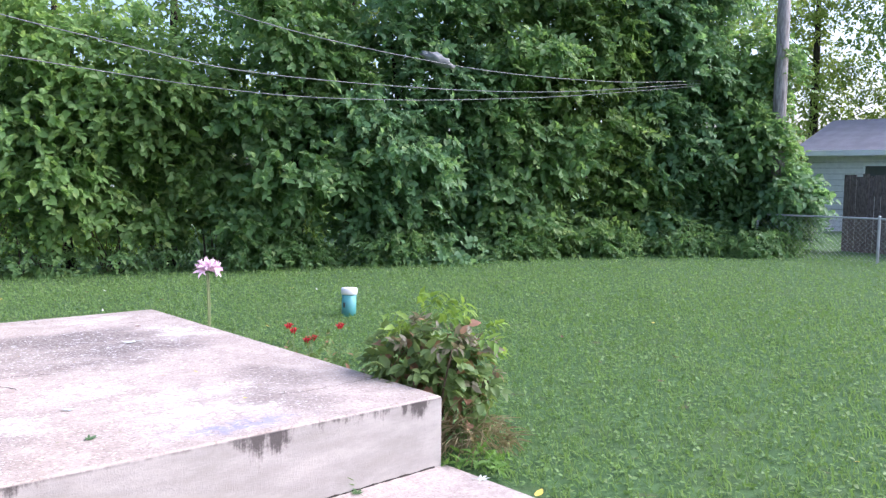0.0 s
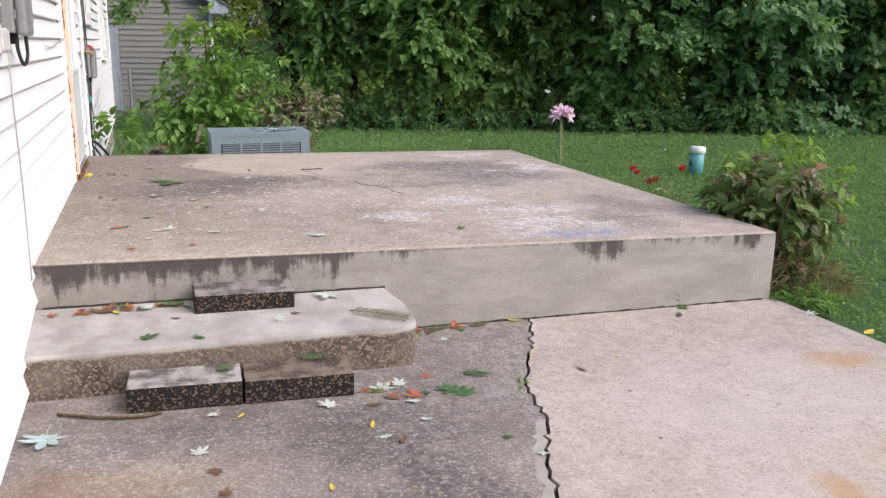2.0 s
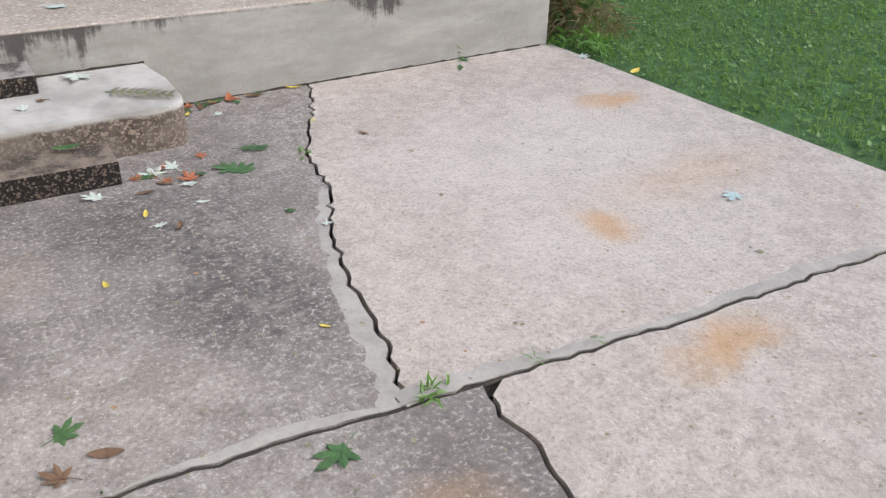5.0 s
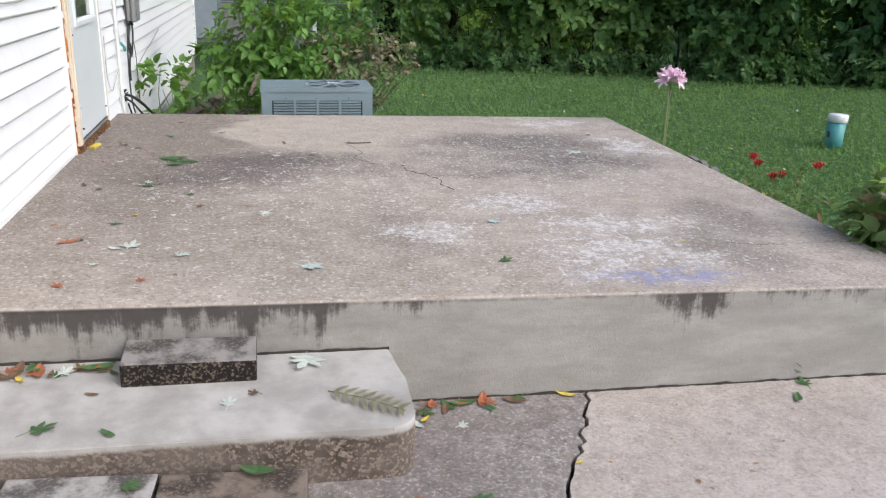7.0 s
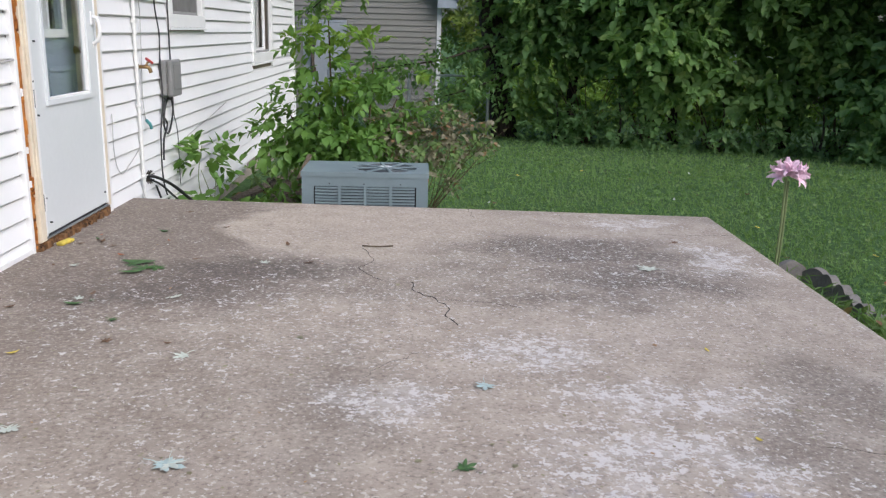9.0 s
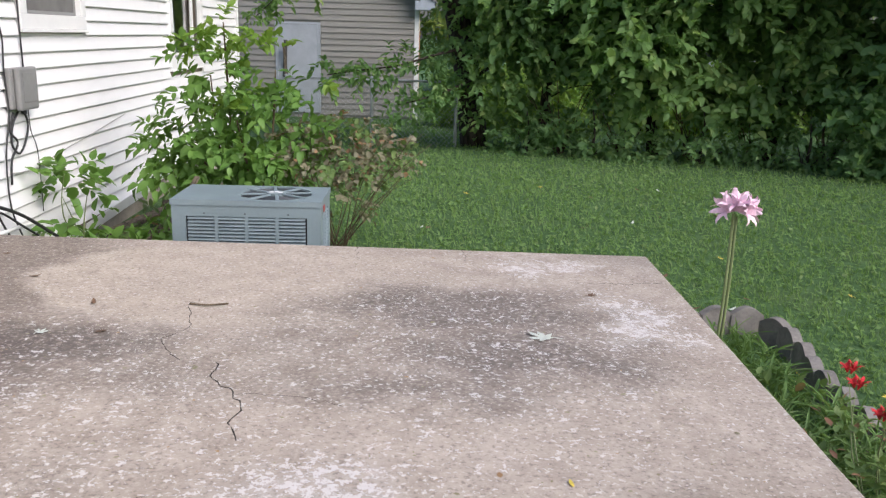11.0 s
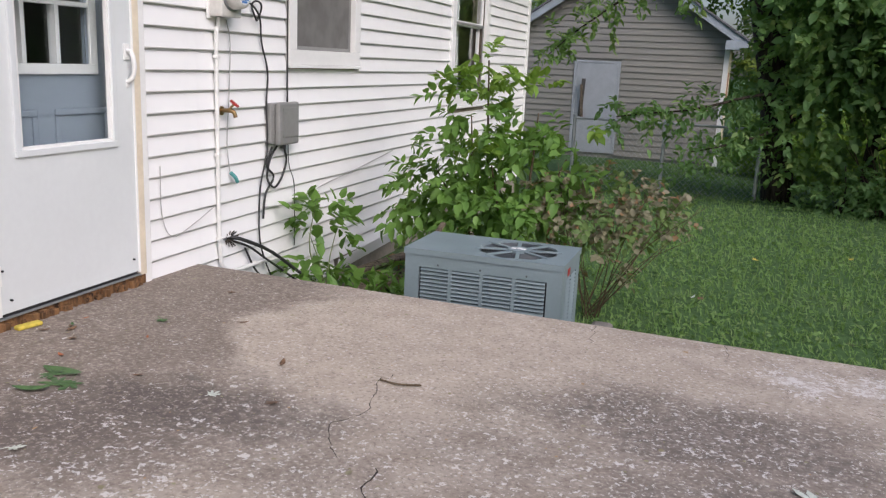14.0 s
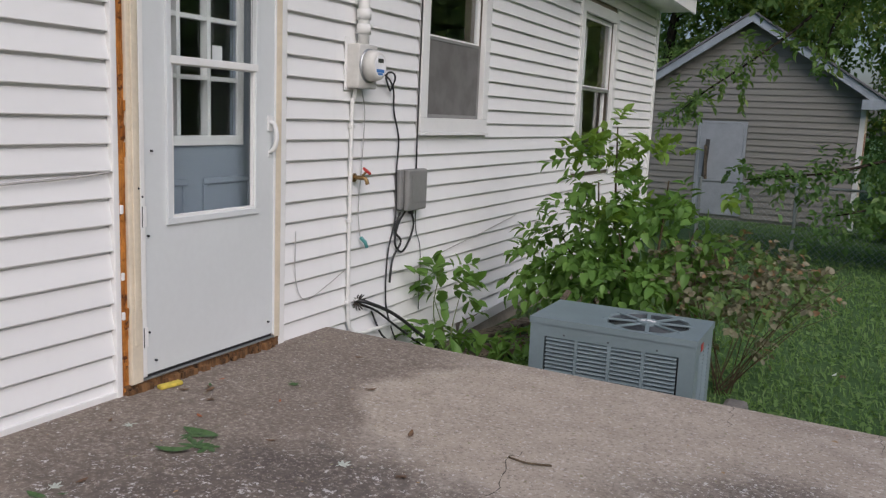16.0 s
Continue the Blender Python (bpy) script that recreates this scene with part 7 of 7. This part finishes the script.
# ---- fallen leaves ----
def surface_z(x, y):
    if y > -0.002:
        return patio_z(x, y) if x < 3.8 else ground_z(x, y) + 0.03
    if x < 1.5 and y > -0.46:
        return step_z(x, y)
    if 0.357 < x < 1.185 and -0.70 < y < -0.50:
        return 0.118
    return walk_z(x) if x < 3.79 else ground_z(x, y) + 0.03


def maple_leaf(size, curl, seed):
    """A lobed leaf lying down, with curled lobes, a midrib fold and a stalk."""
    r = random.Random(seed)
    tips = [(-150, 0.45), (-95, 0.75), (-45, 0.95), (0, 1.1), (45, 0.95), (95, 0.75), (150, 0.45)]
    pts = []
    for k, (a, q) in enumerate(tips):
        a0 = math.radians(a + r.uniform(-6, 6))
        q *= r.uniform(0.85, 1.1)
        for da, f in ((-14, 0.72), (-5, 0.86), (0, 1.0), (6, 0.84), (13, 0.70)):
            pts.append((math.sin(a0 + math.radians(da)) * q * f, math.cos(a0 + math.radians(da)) * q * f))
        if k < 6:
            am = math.radians((a + tips[k + 1][0]) / 2)
            pts.append((math.sin(am) * 0.36, math.cos(am) * 0.36))
    bm = bmesh.new()
    h = size / 2
    ph = r.uniform(0, 6)

    def up(x, y):
        d = x * x + y * y
        return 0.003 + h * curl * (0.55 * d * (0.6 + 0.4 * math.sin(3 * math.atan2(y, x) + ph)) + 0.10 * abs(x))
    c = bm.verts.new((0, 0, 0.004))
    vs = [bm.verts.new((x * h, y * h, up(x, y))) for x, y in pts]
    for a, b in zip(vs, vs[1:] + vs[:1]):
        bm.faces.new((c, a, b))
    add_tube(bm, [(0, 0, 0.004), (h * 0.1, -h * 0.5, 0.006 + h * curl * .2), (h * 0.15, -h * 1.0, 0.004 + h * curl * 0.3)], 0.0012, 4)
    return bm


def oval_leaf(size, curl, seed):
    """A plain pointed leaf, curled along its midrib as it dries."""
    r = random.Random(seed)
    bm = bmesh.new()
    n = 7
    rows = []
    for i in range(n):
        t = i / (n - 1)
        w = size * 0.19 * math.sin(math.pi * min(0.97, t * 0.95 + 0.03)) ** 0.8
        lift = size * curl * 0.5 * (2 * t - 1) ** 2 + 0.002
        rows.append([bm.verts.new((s * w, (t - 0.5) * size, lift + abs(s) * w * curl * 1.1)) for s in (-1, 0, 1)])
    for a, b in zip(rows, rows[1:]):
        for k in range(2):
            bm.faces.new((a[k], a[k + 1], b[k + 1], b[k]))
    return bm


FALLEN_PALE = [(1.09, 1.09, 0.07), (0.77, 0.51, 0.06), (0.87, 1.73, 0.06), (0.5, 1.67, 0.05), (1.14, 2.32, 0.06), (3.09, 2.45, 0.13), (0.29, 2.16, 0.05), (0.56, 0.62, 0.10), (0.51, 0.59, 0.05), (1.25, 0.35, 0.10), (0.76, 0.5, 0.05), (0.46, 0.41, 0.05), (1.21, -0.06, 0.15), (0.96, -0.3, 0.06), (0.44, -0.08, 0.08), (1.3, -0.7, 0.12), (1.38, -0.66, 0.08), (1.38, -0.83, 0.07), (1.07, -0.79, 0.10), (1.19, -1.1, 0.05), (1.38, -1.0, 0.04)]
FALLEN_PALE_B = [(0.58, -1.05, 0.08), (1.68, -1.36, 0.05), (0.65, -0.76, 0.06), (1.73, -0.2, 0.05), (1.58, -0.18, 0.05), (3.78, -0.3, 0.1), (2.38, -3.17, 0.1)]
FALLEN_GREY = [(1.24, 0.34, 0.10), (2.12, 0.92, 0.08), (3.08, -1.92, 0.1), (0.6, -2.33, 0.18), (0.1, -0.81, 0.18)]
FALLEN_GREEN = [(2.02, 0.37, 0.07), (0.72, 1.43, 0.05), (0.59, 2.08, 0.11), (0.66, 2.18, 0.11), (0.54, 2.22, 0.10), (0.48, 2.91, 0.07), (0.51, 1.6, 0.07), (0.46, 0.93, 0.06), (0.43, -0.38, 0.10), (0.63, -0.42, 0.05), (0.54, -0.06, 0.10), (1.57, -0.78, 0.12), (1.69, -0.62, 0.09), (1.74, -0.64, 0.09), (1.61, -1.21, 0.05), (1.26, -0.70, 0.06), (1.77, -0.05, 0.09), (1.71, -0.06, 0.08), (3.16, -0.05, 0.08), (3.06, -0.16, 0.07), (1.21, -2.36, 0.12), (0.7, -1.98, 0.09), (1.05, -0.55, 0.10), (0.70, -0.57, 0.07)]
FALLEN_BROWN = [(0.78, 1.2, 0.05), (1.36, 2.36, 0.06), (3.39, 3.05, 0.06), (0.49, 3.43, 0.05), (0.25, 2.63, 0.05), (0.33, 2.55, 0.05), (0.8, 3.05, 0.05), (0.53, 1.75, 0.04), (0.81, 2.35, 0.04), (0.2, 2.15, 0.03), (1.04, -0.25, 0.05), (0.3, -0.06, 0.09), (0.55, -0.21, 0.04), (1.25, -1.14, 0.05), (0.62, -1.18, 0.07), (0.64, -1.34, 0.06), (2.18, -0.71, 0.05), (0.67, -2.12, 0.08), (0.77, -2.09, 0.07), (1.20, 2.7, 0.05), (1.0, 1.2, 0.03)]
FALLEN_YELLOW = [(2.91, 0.59, 0.03), (3.0, 1.32, 0.03), (0.52, 1.06, 0.04), (0.32, -0.11, 0.05), (1.18, -1.0, 0.04), (0.74, -0.8, 0.035), (0.95, -1.39, 0.04), (1.61, -0.15, 0.05), (2.17, -0.03, 0.07), (2.06, -0.47, 0.03), (3.86, -0.63, 0.09), (1.4, -1.9, 0.03)]
FALLEN_ORANGE = [(0.32, 0.69, 0.08), (0.65, 0.23, 0.05), (0.39, 0.19, 0.05), (0.37, -0.07, 0.08), (0.49, -0.06, 0.06), (1.3, -0.70, 0.06), (1.33, -0.77, 0.05), (1.51, -0.61, 0.06), (1.86, -0.05, 0.09), (1.65, -0.05, 0.06), (0.2, -0.09, 0.06), (0.27, -0.05, 0.05)]
SORTS = (("pale", FALLEN_PALE + FALLEN_PALE_B, "fl_pale", "dry pale fallen maple leaf lying on concrete", 0.8), ("grey", FALLEN_GREY, "fl_grey", "large pale blue-grey fallen maple leaf on concrete", 1.0),
         ("green", FALLEN_GREEN, "fl_green", "green fallen maple leaf lying on concrete", 0.75), ("brown", FALLEN_BROWN, "fl_brown", "curled brown fallen leaf lying on concrete", 0.45),
         ("yellow", FALLEN_YELLOW, "fl_yellow", "small yellow fallen leaf lying on concrete", 0.15), ("orange", FALLEN_ORANGE, "fl_orange", "curled orange fallen leaf lying on concrete", 0.85))
# litter drifted against the slab and the blocks
drift = random.Random(31)
DRIFT = [(drift.uniform(0.06, 0.60), drift.uniform(-0.10, -0.03), drift.uniform(0.04, 0.09)) for k in range(16)] + [(drift.uniform(1.56, 2.0), drift.uniform(-0.10, -0.03), drift.uniform(0.04, 0.08)) for k in range(12)] \
    + [(drift.uniform(1.22, 1.46), drift.uniform(-0.86, -0.60), drift.uniform(0.05, 0.11)) for k in range(9)] + [(drift.uniform(0.08, 0.75), drift.uniform(0.3, 3.2), drift.uniform(0.025, 0.05)) for k in range(16)]
for k, spot_ in enumerate(DRIFT):
    (FALLEN_ORANGE, FALLEN_GREEN, FALLEN_BROWN, FALLEN_PALE)[k % 4].append(spot_)
FALLEN_GREEN += [(1.60, -0.82, 0.12), (0.56, 2.25, 0.14), (0.62, 2.16, 0.12)]
rng = random.Random(12)
for sort, spots, mt, label, lobed in SORTS:
    for k, (x, y, s) in enumerate(spots):
        big = rng.random() < lobed and s > 0.045
        s *= 1.15
        bm = maple_leaf(s, rng.uniform(0.10, 0.42), rng.random()) if big else oval_leaf(s, rng.uniform(0.1, 0.3), rng.random())
        ob = new("fallen_leaf", mesh_from(bm, "fallen_leaf", M[mt]))
        ob.matrix_basis = pose(x, y, surface_z(x, y) + 0.001, rng.uniform(-4, 8), rng.uniform(-6, 6), rng.uniform(0, 360))
        tagged(ob, label, "leaf", "fallen leaves")

# a few dry leaves on the grass
for k in range(46):
    x, y = rng.uniform(3.9, 11), rng.uniform(-3, 9)
    if k % 3 == 0:
        x, y = rng.uniform(2.2, 6), rng.uniform(4.2, 9)
    s = rng.uniform(0.04, 0.10)
    ob = new("fallen_leaf", mesh_from(maple_leaf(s, 0.4, k) if k % 2 else oval_leaf(s, 0.4, k), "fallen_leaf", M[("fl_brown", "fl_yellow", "fl_pale", "fl_brown")[k % 4]]))
    ob.matrix_basis = pose(x, y, ground_z(x, y) + 0.035, rng.uniform(-15, 15), rng.uniform(-15, 15), rng.uniform(0, 360))
    tagged(ob, "dry fallen leaf lying on the grass", "leaf", "leaves on the lawn")

fr = thing("fallen_frond", (1.42, -0.33, 0.195), "pale green fallen compound leaf on the step", "leaf")
part("stalk", tube([(1.27, -0.26, step_z(1.27, -0.26) + 0.004), (1.38, -0.32, step_z(1.38, -0.32) + 0.010), (1.50, -0.39, step_z(1.5, -0.39) + 0.004)], 0.002, 4), M["stem"], fr)
P, D, N, L, W = [], [], [], [], []
for k in range(8):
    t = k / 7
    for s in (-1, 1):
        x, y = 1.29 + 0.19 * t, -0.27 - 0.11 * t
        P.append((x, y, step_z(x, y) + 0.007)), D.append((0.55 + s * 0.4, s * 0.9 - 0.3, 0.08)), N.append((0, 0, 1)), L.append(0.066 * (1.1 - 0.4 * abs(t - 0.4))), W.append(0.019)
part("leaflets", leaf_mesh("leaflets", np.array(P), np.array(D), np.array(N), np.array(L), np.array(W), M["leaf_dry"], 0.1, 0.05, True), M["leaf_dry"], fr)
tagged(part("stick", tube(smooth_line([(1.60, 2.72, patio_z(1.65, 2.7) + 0.006), (1.68, 2.70, patio_z(1.65, 2.7) + 0.009), (1.76, 2.735, patio_z(1.7, 2.7) + 0.006)]), 0.004, 5), M["twig"]), "thin brown twig lying on the patio", "twig")
tagged(part("stick", tube(smooth_line([(0.12, -0.62, 0.035), (0.25, -0.69, 0.037), (0.40, -0.72, 0.032), (0.47, -0.70, 0.03)]), 0.006, 5), M["twig"]), "brown stick lying beside a paver block", "twig")
pk = thing("yellow_wrapper", (0.09, 2.55, patio_z(0, 2.55)), "crumpled yellow plastic wrapper by the door sill", "wrapper")
bm = box(-0.055, 0.055, -0.018, 0.018, 0.0, 0.018, 0.006, pose(0.085, 2.57, patio_z(0.1, 2.57) + 0.001, 0, 0, 80))
part("film", bm, M["fl_yellow"], pk)

# crumbs of paint, gravel and litter on the concrete
rs = np.random.default_rng(9)
n = 2600
x, y = rs.uniform(0.05, 3.75, n), rs.uniform(-4.0, 3.8, n)
keep = ~((x < 1.54) & (y < 0) & (y > -0.68))
x, y = x[keep], y[keep]
z = np.array([surface_z(a, b) for a, b in zip(x, y)]) + 0.0008
m = len(x)
sz = rs.gamma(2.0, 0.0030, m) + 0.003
P = np.stack([x, y, z], 1)
D = rs.normal(size=(m, 3)) * np.array([1, 1, 0.06])
me = leaf_mesh("concrete_crumbs", P, D, np.tile([0, 0, 1.0], (m, 1)), sz, sz * rs.uniform(0.5, 0.9, m), M["leaf_dry"], 0.12, -0.05, True)
tagged(part("concrete_crumbs", me, M["leaf_dry"]), "small crumbs and bits of leaf on the concrete", "litter", "", "stuff")
